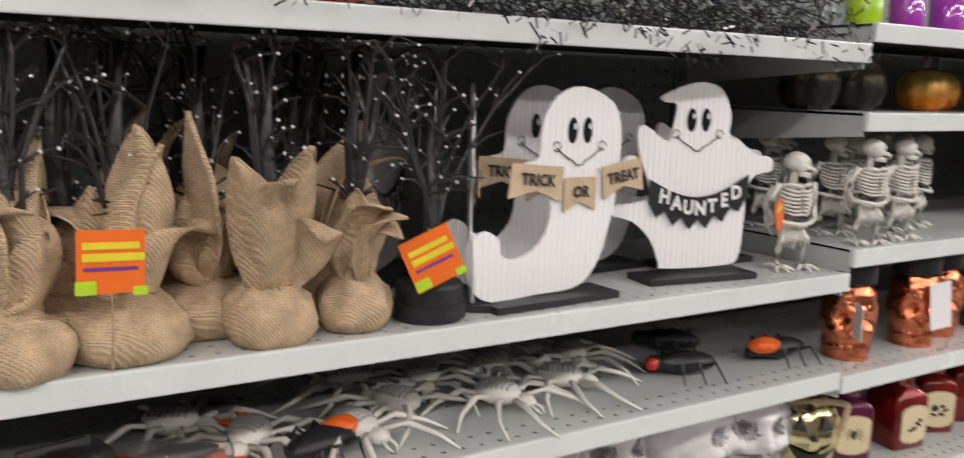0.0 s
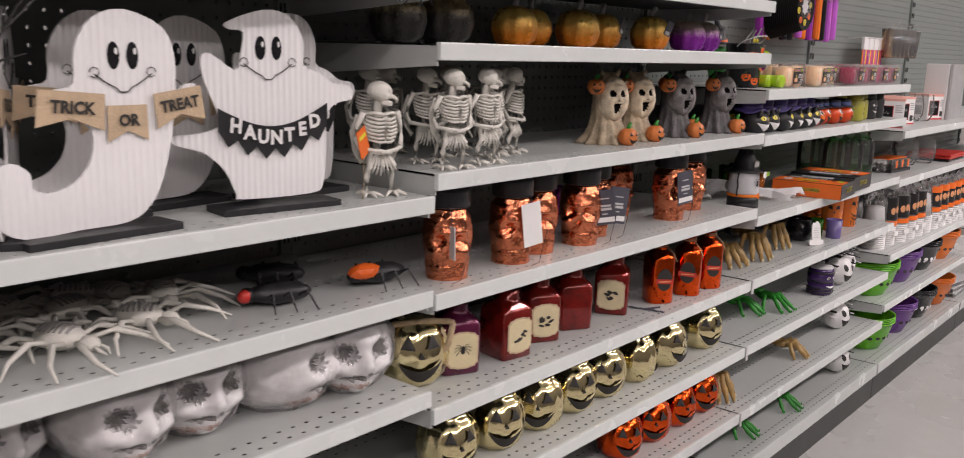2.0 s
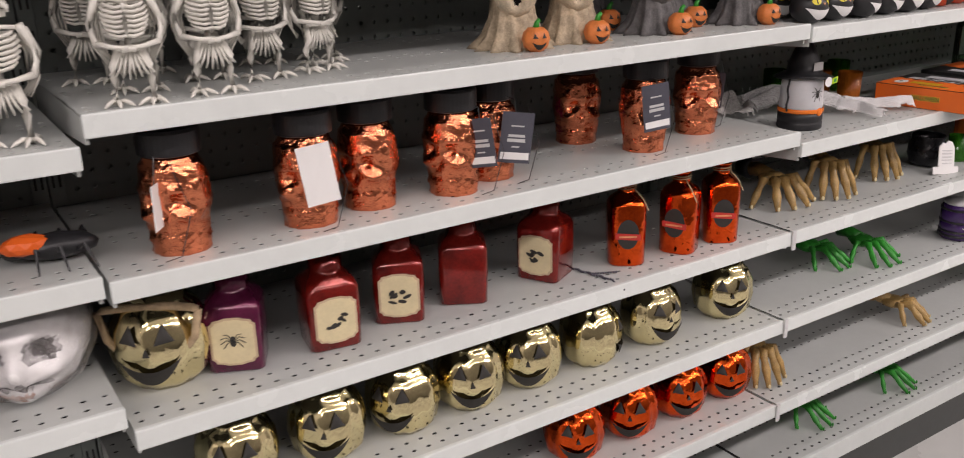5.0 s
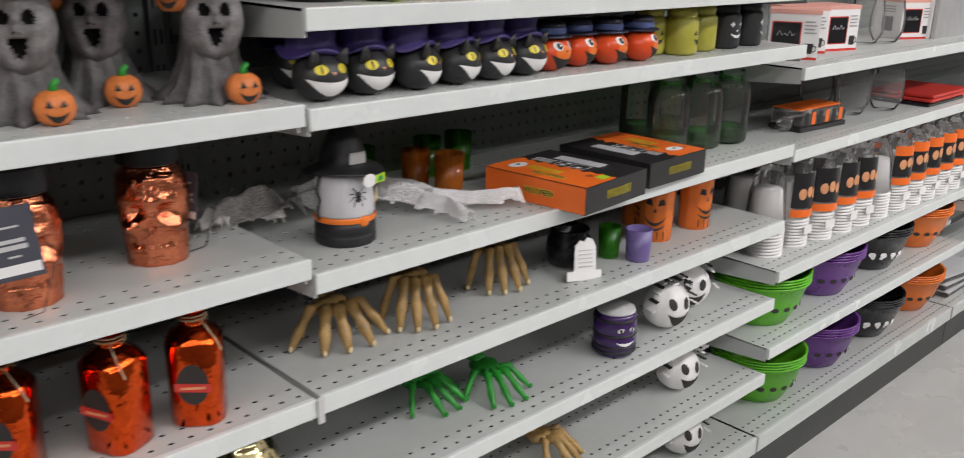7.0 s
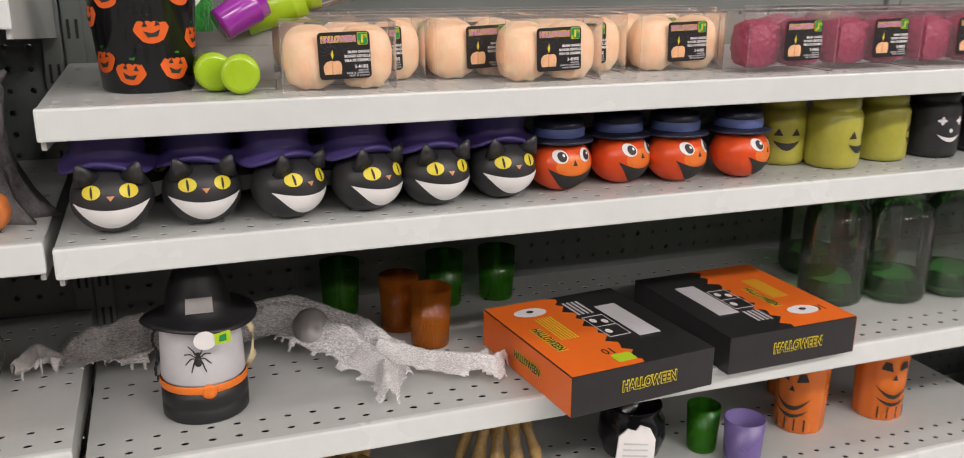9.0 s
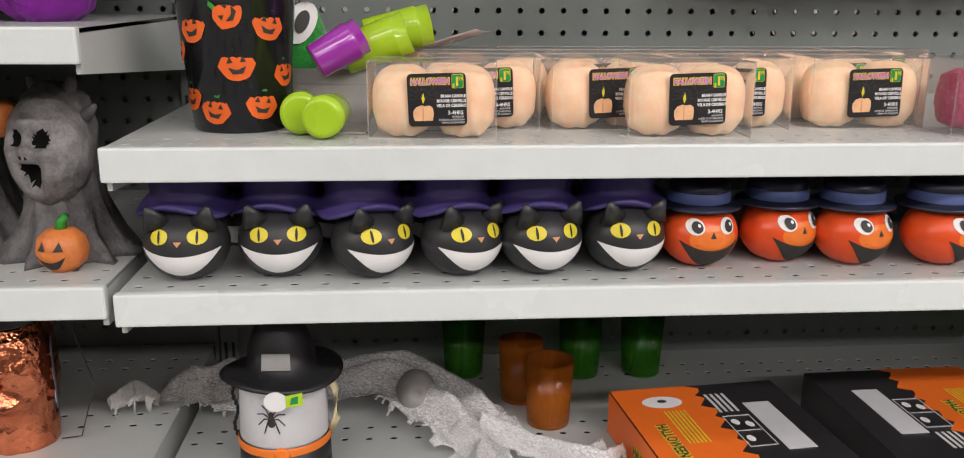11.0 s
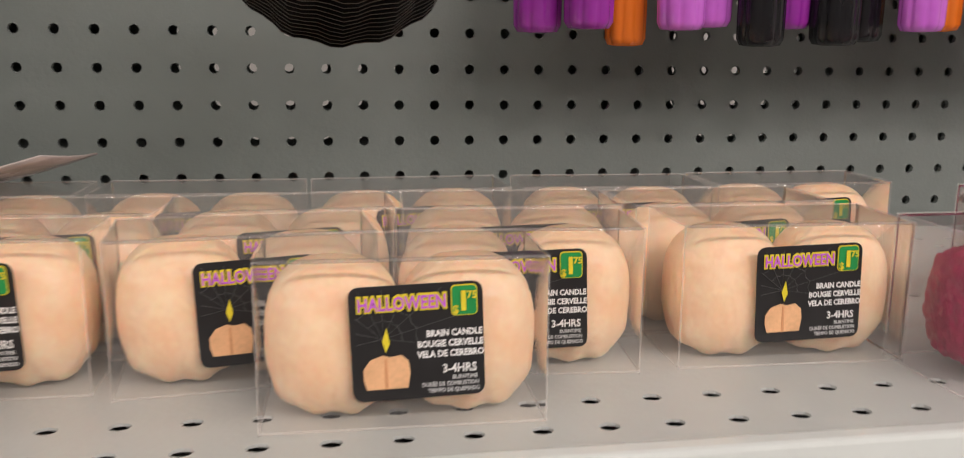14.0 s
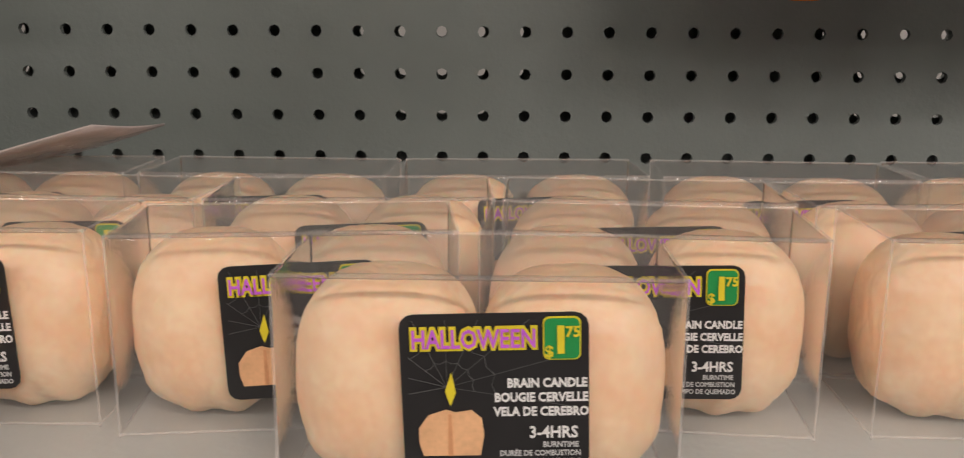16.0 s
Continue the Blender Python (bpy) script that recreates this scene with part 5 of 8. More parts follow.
def potion_jar(at, turn, mat, colour, mark):
    j = thing("potion_jar", at, f"{colour} mercury glass square potion jar" + (" with a cream creature label" if mark else ""), "jar", "potion jars", turn)
    bm = square_body([(0.034, 0, 0.008), (0.0375, 0.003, 0.010), (0.039, 0.05, 0.010), (0.0385, 0.092, 0.011), (0.035, 0.101, 0.014), (0.026, 0.111, 0.02), (0.024, 0.117, 0.0235), (0.0245, 0.133, 0.024), (0.021, 0.135, 0.0208)])
    part("glass", bm, mat, j, smooth=True)
    if mark:
        lab = part("label_rim", scallop_label(bmesh.new(), 0.062, 0.07, 0.048, -0.0405), FELT, j, "cream scalloped label")
        part("label_face", scallop_label(bmesh.new(), 0.056, 0.064, 0.048, -0.0413), CREAM, lab)
        bm = bmesh.new()
        s = flat(-0.0418)
        rr = random.Random(mark)
        if mark == 1:
            decal(bm, oval(0, 0.047, 0.004, 0.006), s)
            decal(bm, oval(0, 0.054, 0.003, 0.003), s)
            for sx in (-1, 1):
                for k in range(4):
                    a = radians(-40 + 28 * k)
                    tube(bm, [(0, -0.0418, 0.049), (sx * 0.009 * math.cos(a), -0.042, 0.049 + 0.009 * math.sin(a) + 0.004), (sx * 0.017 * math.cos(a), -0.0418, 0.049 + 0.015 * math.sin(a))], 0.0006, 4)
        else:
            for k in range(7):
                decal(bm, oval(rr.uniform(-0.012, 0.012), 0.047 + rr.uniform(-0.009, 0.009), rr.uniform(0.003, 0.008), rr.uniform(0.0018, 0.004), 10, rr.uniform(-40, 60)), flat(-0.0418 - 0.0002 * k))
        part("creature_print", bm, INK, lab)
    return j


potion_jar((0.174, 0.11, Z2J), 25, PLUMGLASS, "plum", 1)
potion_jar((0.306, 0.095, Z2J), 8, REDGLASS, "dark red", 2)
potion_jar((0.432, 0.115, Z2J), 26, REDGLASS, "dark red", 3)
potion_jar((0.55, 0.115, Z2J), 30, REDGLASS, "dark red", 0)
potion_jar((0.715, 0.112, Z2J), 62, REDGLASS, "dark red", 4)


def orange_bottle(at, turn):
    b = thing("orange_bottle", at, "orange mercury glass bottle with a twine neck and dark label", "bottle", "orange bottles", turn)
    bm = square_body([(r * 1.16, z, min(r * 1.1, e * 1.75)) for r, z, e in [(0.025, 0, 0.01), (0.028, 0.003, 0.012), (0.029, 0.06, 0.013), (0.029, 0.108, 0.013), (0.026, 0.118, 0.016), (0.014, 0.128, 0.013), (0.0125, 0.132, 0.012), (0.0125, 0.146, 0.012), (0.015, 0.147, 0.0148), (0.015, 0.15, 0.0148)]])
    part("glass", bm, ORANGEMETAL, b, smooth=True)
    bm = bmesh.new()
    decal(bm, oval(0, 0.06, 0.019, 0.027, 18), flat(-0.0343))
    lab = part("label", bm, INK, b, "dark round label with a red band")
    bm = bmesh.new()
    slab(bm, [(-0.022, 0.052), (0.022, 0.049), (0.022, 0.06), (-0.022, 0.063)], 0.0005, pose(0, -0.035, 0))
    part("band", bm, RED, lab)
    bm = bmesh.new()
    box(bm, -0.015, -0.0358, 0.0545, 0.015, -0.0352, 0.0575)
    part("lettering_bar", bm, FLESHPRINT, lab)
    bm = tube(bmesh.new(), [(0.0168 * math.cos(a * 0.7), 0.0168 * math.sin(a * 0.7), 0.133 + a * 0.0005) for a in range(20)], 0.0013, 5)
    tube(bm, [(0.012, -0.014, 0.136), (0.026, -0.022, 0.12), (0.0355, -0.022, 0.1)], 0.0011, 5)
    part("twine", bm, TWINE, b)
    return b


ob1 = orange_bottle((0.868, 0.08, Z2J), 35)
repeat(ob1, [(0.985, 0.065, Z2J, 62), (1.085, 0.062, Z2J, 35)])
ch = thing("beaded_chain", (0.772, 0.03, Z2J), "dark beaded chain draped over the shelf lip", "chain")
bm = bmesh.new()
for k in range(34):
    t = k / 33
    g = bmesh.ops.create_icosphere(bm, subdivisions=1, radius=0.0026)
    bmesh.ops.translate(bm, vec=(-0.012 + 0.03 * t + 0.002 * math.sin(k), 0.09 - 0.123 * t, 0.0026 if t < 0.8 else 0.0026 - (t - 0.8) * 0.06), verts=g["verts"])
for k in range(10):
    g = bmesh.ops.create_icosphere(bm, subdivisions=1, radius=0.0024)
    bmesh.ops.translate(bm, vec=(0.006 + 0.004 * k, 0.03 - 0.002 * k, 0.0026), verts=g["verts"])
part("beads", bm, GREYLABEL, ch)


# ---- boxed brain candles ----
def candle_label(parent, cx, cy, cz, tilt, w=0.047, h=0.042):
    """A black printed card with a heading, a price flash, a candle picture and lines of print."""
    m = pose(cx, cy, cz) @ pose(0, 0, 0, 0, tilt, 0) @ Matrix.Scale(1.01, 4)
    bm = slab(bmesh.new(), rounded(w, h, 0.0035), 0.0004, m)
    card = part("label_card", bm, BLACKCARD, parent, "black printed label card")

    def on(x, z, y=-0.0006):
        return m @ pose(x, y, z, 90, 0, 0)

    words("HALLOWEEN", 0.0068, YELLOW, card, on(-0.005, 0.0145), 0.00085, 0.76)
    words("HALLOWEEN", 0.0068, VIOLET, card, on(-0.005, 0.0145, -0.001), 0.00012, 0.76)
    bm = slab(bmesh.new(), rounded(0.0094, 0.0112, 0.0016, 0.0168, 0.0145), 0.0003, m @ pose(0, -0.0006, 0))
    part("price_flash", bm, YELLOW, card)
    bm = slab(bmesh.new(), rounded(0.0086, 0.0104, 0.0014, 0.0168, 0.0145), 0.0003, m @ pose(0, -0.001, 0))
    part("price_flash", bm, GREENPRINT, card)
    words("1", 0.0095, YELLOW, card, on(0.0165, 0.014, -0.0014), 0.0004)
    words("75", 0.0038, YELLOW, card, on(0.0195, 0.0163, -0.0014), 0.0001)
    words("$", 0.0042, YELLOW, card, on(0.0136, 0.0112, -0.0014), 0.0001)
    bm = bmesh.new()
    pts = [(-0.0185, -0.0165), (-0.004, -0.0165), (-0.003, -0.011), (-0.0035, -0.0065), (-0.006, -0.0042), (-0.010, -0.0048), (-0.0125, -0.004), (-0.017, -0.0055), (-0.0195, -0.009), (-0.0195, -0.013)]
    slab(bm, pts, 0.0003, m @ pose(0, -0.0006, 0))
    part("candle_picture", bm, PEACHPRINT, card)
    bm = slab(bmesh.new(), [(-0.0122, -0.0165), (-0.0110, -0.0165), (-0.0111, -0.0052), (-0.0119, -0.0052)], 0.0003, m @ pose(0, -0.0008, 0))
    part("candle_cleft", bm, FLESHPRINT, card)
    bm = slab(bmesh.new(), [(-0.0113, -0.003), (-0.0098, 0.0005), (-0.0108, 0.006), (-0.0125, 0.001)], 0.0003, m @ pose(0, -0.0008, 0))
    part("flame_picture", bm, YELLOW, card)
    words("BRAIN CANDLE", 0.0033, WHITE, card, on(0.013, 0.0028), 0.00012, 0.86)
    words("BOUGIE CERVELLE", 0.0033, WHITE, card, on(0.0115, -0.001), 0.00012, 0.86)
    words("VELA DE CEREBRO", 0.0033, WHITE, card, on(0.0115, -0.0048), 0.00012, 0.86)
    words("3-4HRS", 0.0044, WHITE, card, on(0.0145, -0.0105), 0.0001, 0.9)
    words("BURNTIME", 0.0021, GREYINK, card, on(0.0163, -0.0138), 0.00005, 0.9)
    words("DURÉE DE COMBUSTION", 0.0021, GREYINK, card, on(0.0111, -0.0161), 0.00005, 0.86)
    words("TIEMPO DE QUEMADO", 0.0021, GREYINK, card, on(0.0123, -0.0184), 0.00005, 0.86)
    hub = Vector((-0.012, -0.00045, 0.002))
    bm = bmesh.new()
    for k in range(9):
        a = radians(-10 + 25 * k)
        d = Vector((math.cos(a), 0, math.sin(a)))
        reach = min(0.034, (0.0325 if d.x > 0 else 0.0095) / max(0.05, abs(d.x)), (0.0175 if d.z > 0 else 0.02) / max(0.05, abs(d.z)))
        tube(bm, [m @ hub, m @ (hub + d * reach)], 0.00011, 3)
        for r in (0.007, 0.0125):
            e = Vector((math.cos(a + radians(25)), 0, math.sin(a + radians(25))))
            if k < 8 and r < reach and d.x > -0.7:
                tube(bm, [m @ (hub + d * r), m @ (hub + (d + e) * r * 0.46), m @ (hub + e * min(r, 0.009 / max(0.05, -e.x) if e.x < 0 else r))], 0.00011, 3)
    tagged(part("web_print", bm, WEBPRINT, card), kind="stuff")
    return card


WEBPRINT = material("faint_web_print", (0.10, 0.10, 0.10), 0.4)
PEACHPRINT = material("pale_peach_print", (0.80, 0.45, 0.24), 0.5, 0, 0.15, 90)
GREENPRINT = material("green_print", (0.01, 0.27, 0.07), 0.4)


def clear_case(w, d, h, parent):
    """Thin walls of a folded clear box, with pale strips along the folds as painted highlights."""
    bm = bmesh.new()
    box(bm, -w / 2, 0, 0, w / 2, d, h, 0.0014)
    bmesh.ops.delete(bm, geom=[f for f in bm.faces if f.normal.z < -0.9], context="FACES")
    ob = part("clear_box", bm, CLEAR, parent)
    ob.visible_shadow = False
    e = bmesh.new()
    for z in (0.001, h):
        loop = [(-w / 2, 0, z), (w / 2, 0, z), (w / 2, d, z), (-w / 2, d, z), (-w / 2, 0, z)]
        for p, q in zip(loop, loop[1:]):
            tube(e, [p, q], 0.00045, 4)
    for x in (-w / 2, w / 2):
        for y in (0, d):
            tube(e, [(x, y, 0), (x, y, h)], 0.0004, 4)
    part("highlight_edge", e, EDGE, ob).visible_shadow = False
    return ob


def brain_mesh(seed):
    """A squarish lump of wax with shallow brain folds and a knobbly outline."""
    bm = bmesh.new()

    def folds(d):
        boxy = (abs(d.x) ** 2.8 + abs(d.y) ** 2.8 + abs(d.z) ** 2.8) ** (-1 / 2.8) - 1
        p = d * 2.6 + Vector((seed, 0, 0))
        q = Vector((noise.noise(p), noise.noise(p + Vector((5, 0, 0))), noise.noise(p + Vector((0, 5, 0)))))
        a = noise.noise(d * 5.5 + q * 1.6 + Vector((0, seed, 0)))
        rim = 0.35 + 0.65 * min(1.0, d.x * d.x + d.z * d.z) ** 2
        lobes = 0.035 * math.sin(11 * math.atan2(d.z, d.x) + seed) * max(0.0, -d.z) * (1 - d.y * d.y)
        return 0.92 * boxy - 0.017 * rim * math.exp(-(a / 0.16) ** 2) + 0.004 * noise.noise(d * 13) + lobes

    rough_ball(bm, (0, 0, 0.0288), (0.0256, 0.0222, 0.0298), 6, folds)
    for v in bm.verts:
        v.co.z = max(v.co.z, 0.0)
    return bm


def brain_pack(at, turn, tilt=-2):
    p = thing("brain_candle_pack", at, "clear box holding two peach wax brain candles, black printed label", "candle", "boxed brain candles", turn)
    clear_case(0.104, 0.0485, 0.0635, p)
    bm = bmesh.new()
    box(bm, -0.0505, -0.0004, 0.0628, 0.0505, 0.0008, 0.0641)
    part("top_fold", bm, CLEAR, p)
    for k, sx in enumerate((-1, 1)):
        b = part("brain_candle", brain_mesh(3 + k * 4), WAX, p, "peach wax brain candle", smooth=True)
        b.matrix_basis = pose(sx * 0.0252, 0.0243, 0.0012, 0, 0, 3 * sx)
    candle_label(p, 0.0045, -0.001, 0.0335, tilt)
    return p


bp = brain_pack((1.478, 0.03, Z3C), 6)
repeat(bp, [(1.6925, 0.030, Z3C, 1), (1.866, 0.073, Z3C, 2), (1.634, 0.076, Z3C, -6), (1.744, 0.0775, Z3C, 5), (1.521, 0.078, Z3C, 0),
            (1.645, 0.132, Z3C, -3), (1.752, 0.131, Z3C, 3), (1.538, 0.132, Z3C, 4), (1.862, 0.128, Z3C, -2),
            (1.60, 0.185, Z3C, 2), (1.71, 0.186, Z3C, -2), (1.82, 0.184, Z3C, 3), (1.93, 0.186, Z3C, 0), (1.49, 0.186, Z3C, 0)])


def berry_pack(at, turn):
    p = thing("raspberry_candle_pack", at, "clear box holding two raspberry red wax candles, black label", "candle", "boxed raspberry candles", turn)
    clear_case(0.115, 0.058, 0.066, p)
    for sx in (-1, 1):
        bm = bmesh.new()
        rough_ball(bm, (sx * 0.028, 0.029, 0.031), (0.0235, 0.022, 0.026), 5, lambda d: 0.55 * (max(abs(d.x), abs(d.y), abs(d.z)) ** -0.8 - 1) + 0.08 * noise.noise(d * 9) + 0.05 * noise.noise(d * 22))
        part("wax_candle", bm, MAGENTA, p, smooth=True)
    candle_label(p, 0.012, -0.001, 0.036, -1)
    return p


mp = berry_pack((1.972, 0.022, Z3C), 0)
repeat(mp, [(2.093, 0.024, Z3C, 0), (2.213, 0.022, Z3C, 0), (2.333, 0.024, Z3C, 0), (2.06, 0.1, Z3C, 0), (2.19, 0.1, Z3C, 0), (2.32, 0.1, Z3C, 0)])


# ---- cat and pumpkin jars ----
def cat_jar(at, turn):
    c = thing("cat_jar", at, "black ceramic grinning cat jar with a purple witch hat", "jar", "black cat jars", turn)
    ctr, rad = (0, 0, 0.031), (0.0355, 0.034, 0.0315)
    bm = bmesh.new()
    rough_ball(bm, ctr, rad, 4, lambda d: -0.03 * (d.z < -0.9))
    for v in bm.verts:
        v.co.z = max(0, v.co.z)
    part("head", bm, MATTBLACK, c, smooth=True)
    for sx in (-1, 1):
        bm = bmesh.new()
        g = bmesh.ops.create_cone(bm, cap_ends=True, segments=10, radius1=0.0125, radius2=0.0022, depth=0.018)
        bmesh.ops.transform(bm, matrix=pose(sx * 0.0215, -0.0215, 0.0585, 20, sx * 20, 0) @ Matrix.Diagonal((1, 0.6, 1, 1)), verts=g["verts"])
        part("ear", bm, MATTBLACK, c, smooth=True)
    s = ell(ctr, rad, 0.0008)
    s2 = ell(ctr, rad, 0.0014)
    for sx in (-1, 1):
        bm = decal(bmesh.new(), oval(sx * 0.0152, 0.0425, 0.0078, 0.0058, 16, -sx * 14), s)
        eye = part("eye", bm, YELLOW, c)
        bm = decal(bmesh.new(), oval(sx * 0.0152, 0.0425, 0.0011, 0.0052, 8), s2, 2)
        part("pupil", bm, INK, eye)
    part("nose", decal(bmesh.new(), [(-0.0035, 0.0395), (0.0035, 0.0395), (0, 0.0352)], s, 2), FLESHPRINT, c)
    part("grin", grin(bmesh.new(), -0.0315, 0.0315, 0.0315, 0.0045, 0.0225, s, 20, 5), WHITE, c)
    bm = lathe(bmesh.new(), [(0.03, 0.055), (0.0425, 0.0565), (0.0435, 0.0585), (0.041, 0.061), (0.033, 0.0635), (0.0315, 0.07), (0.033, 0.084), (0.031, 0.0885), (0.005, 0.089)], 32)
    for v in bm.verts:
        v.co.z += 0.0055 * math.sin(3 * math.atan2(v.co.y, v.co.x) + 0.6) * (v.co.xy.length > 0.035)
        v.co.y += 0.018
        v.co.z += 0.002 + 0.12 * max(0.0, -v.co.y) * (v.co.xy.length > 0.035)
    part("hat", bm, PURPLE, c, "purple witch hat lid", smooth=True)
    return c


MATTBLACK = material("matt_black_glaze", (0.028, 0.028, 0.03), 0.42, 0, 0.2, 20, 0.05, 90)
cj = cat_jar((1.272, 0.047, Z3K), 0)
repeat(cj, [(1.349, 0.051, Z3K, -4), (1.427, 0.044, Z3K, -30), (1.503, 0.046, Z3K, -26), (1.572, 0.046, Z3K, -14), (1.646, 0.051, Z3K, -10)])
repeat(cj, [(1.3, 0.145, Z3K, 5), (1.39, 0.15, Z3K, 0), (1.48, 0.145, Z3K, 5), (1.57, 0.15, Z3K, -5)])


def pumpkin_jar(at, turn):
    c = thing("pumpkin_face_jar", at, "orange ceramic pumpkin face jar with a dark banded hat", "jar", "pumpkin face jars", turn)
    ctr, rad = (0, 0, 0.029), (0.035, 0.033, 0.0295)
    bm = bmesh.new()
    rough_ball(bm, ctr, rad, 4, lambda d: -0.02 * (1 - abs(math.sin(4 * math.atan2(d.y, d.x)))) * (d.y > -0.2))
    for v in bm.verts:
        v.co.z = max(0, v.co.z)
    part("head", bm, PUMPKINGLAZE, c, smooth=True)
    s, s2, s3 = (ell(ctr, rad, k) for k in (0.0006, 0.0012, 0.0018))
    part("face_blush", decal(bmesh.new(), oval(0.002, 0.03, 0.022, 0.012, 18), ell(ctr, rad, 0.0003)), PALEORANGE, c)
    for sx in (-1, 1):
        eye = part("eye", decal(bmesh.new(), oval(sx * 0.0145, 0.041, 0.0075, 0.0068, 16), s), WHITE, c)
        iris = part("iris", decal(bmesh.new(), oval(sx * 0.0145 + 0.0012, 0.041, 0.0046, 0.005, 12), s2, 2), INK, eye)
        bm = decal(bmesh.new(), oval(sx * 0.0145 + 0.0026, 0.0425, 0.0013, 0.0015, 8), s3, 2)
        tagged(part("glint", bm, WHITE, eye))
    part("nose", decal(bmesh.new(), [(-0.0028, 0.0315), (0.0028, 0.0315), (0, 0.0375)], s, 2), INK, c)
    part("mouth", grin(bmesh.new(), -0.027, 0.027, 0.029, 0.0085, 0.025, s2, 18, 5), INK, c)
    bm = lathe(bmesh.new(), [(0.03, 0.052), (0.0375, 0.0535), (0.037, 0.056), (0.0275, 0.057), (0.0265, 0.061)], 32, close=False)
    for v in bm.verts:
        v.co.y += 0.004
    part("hat_brim", bm, NAVY, c, smooth=True)
    bm = lathe(bmesh.new(), [(0.0275, 0.0585), (0.028, 0.0602), (0.0278, 0.0668), (0.027, 0.068)], 32, close=False)
    for v in bm.verts:
        v.co.y += 0.004
    part("hat_band", bm, BLUEBAND, c, smooth=True)
    bm = lathe(bmesh.new(), [(0.0262, 0.06), (0.0268, 0.0745), (0.024, 0.077), (0.004, 0.0772)], 32)
    for v in bm.verts:
        v.co.y += 0.004
    part("hat_crown", bm, NAVY, c, smooth=True)
    return c


PUMPKINGLAZE = material("orange_glaze", (0.78, 0.085, 0.018), 0.32, 0, 0.1, 20, 0.04, 60)
PALEORANGE = material("pale_orange_blush", (0.82, 0.19, 0.03), 0.35, 0, 0.06, 20)
NAVY = material("navy_glaze", (0.022, 0.025, 0.05), 0.35, 0, 0.2, 20)
pj = pumpkin_jar((1.716, 0.062, Z3K), -6)
repeat(pj, [(1.793, 0.072, Z3K, -22), (1.857, 0.059, Z3K, -20), (1.937, 0.054, Z3K, -32)])


def face_jar(at, turn, mat, word, dark):
    j = thing("face_jar", at, f"{word} glass jar with a painted face", "jar", "painted face jars", turn)
    bm = lathe(bmesh.new(), [(0.024, 0), (0.03, 0.002), (0.032, 0.008), (0.032, 0.062), (0.029, 0.068), (0.027, 0.07), (0.028, 0.0735), (0.028, 0.086), (0.025, 0.0865), (0.0245, 0.07), (0.02, 0.006)], 36)
    part("glass", bm, mat, j, smooth=True)
    s = cyl(0.032)
    bm = bmesh.new()
    if dark:
        for sx in (-1, 1):
            decal(bm, oval(sx * 0.012, 0.048, 0.0055, 0.0022), s)
            decal(bm, oval(sx * 0.012, 0.048, 0.0022, 0.0055), cyl(0.032, 0.001))
        decal(bm, [(-0.003, 0.036), (0, 0.033), (0.003, 0.036), (0, 0.039)], s, 2)
        grin(bm, -0.016, 0.016, 0.031, 0.004, 0.009, s, 12, 2)
    else:
        for sx in (-1, 1):
            decal(bm, [(sx * 0.005, 0.037), (sx * 0.016, 0.037), (sx * 0.0105, 0.046)], s, 3)
        grin(bm, -0.016, 0.016, 0.031, 0.003, 0.0115, s, 12, 3)
    part("painted_face", bm, WHITE if dark else INK, j)
    return j


yj = face_jar((2.03, 0.105, Z3K), 20, YELLOWGLASS, "frosted yellow", False)
repeat(yj, [(2.078, 0.066, Z3K, -22), (2.165, 0.082, Z3K, -48)])
bj = face_jar((2.243, 0.078, Z3K), 5, MATTBLACK, "matt black", True)
repeat(bj, [(2.33, 0.08, Z3K, -30), (2.3, 0.15, Z3K, 0)])


# ---- bucket, witch pop, paint cups on the candle shelf ----
bk = thing("pumpkin_bucket", (1.312, 0.112, Z3C), "black tin bucket printed with orange jack-o-lanterns", "bucket")
bm = lathe(bmesh.new(), [(0.039, 0), (0.041, 0.002), (0.0505, 0.113), (0.0525, 0.1145), (0.0505, 0.116), (0.049, 0.113), (0.0395, 0.004)], 44)
part("pail", bm, BLACKGLOSS, bk, smooth=True)


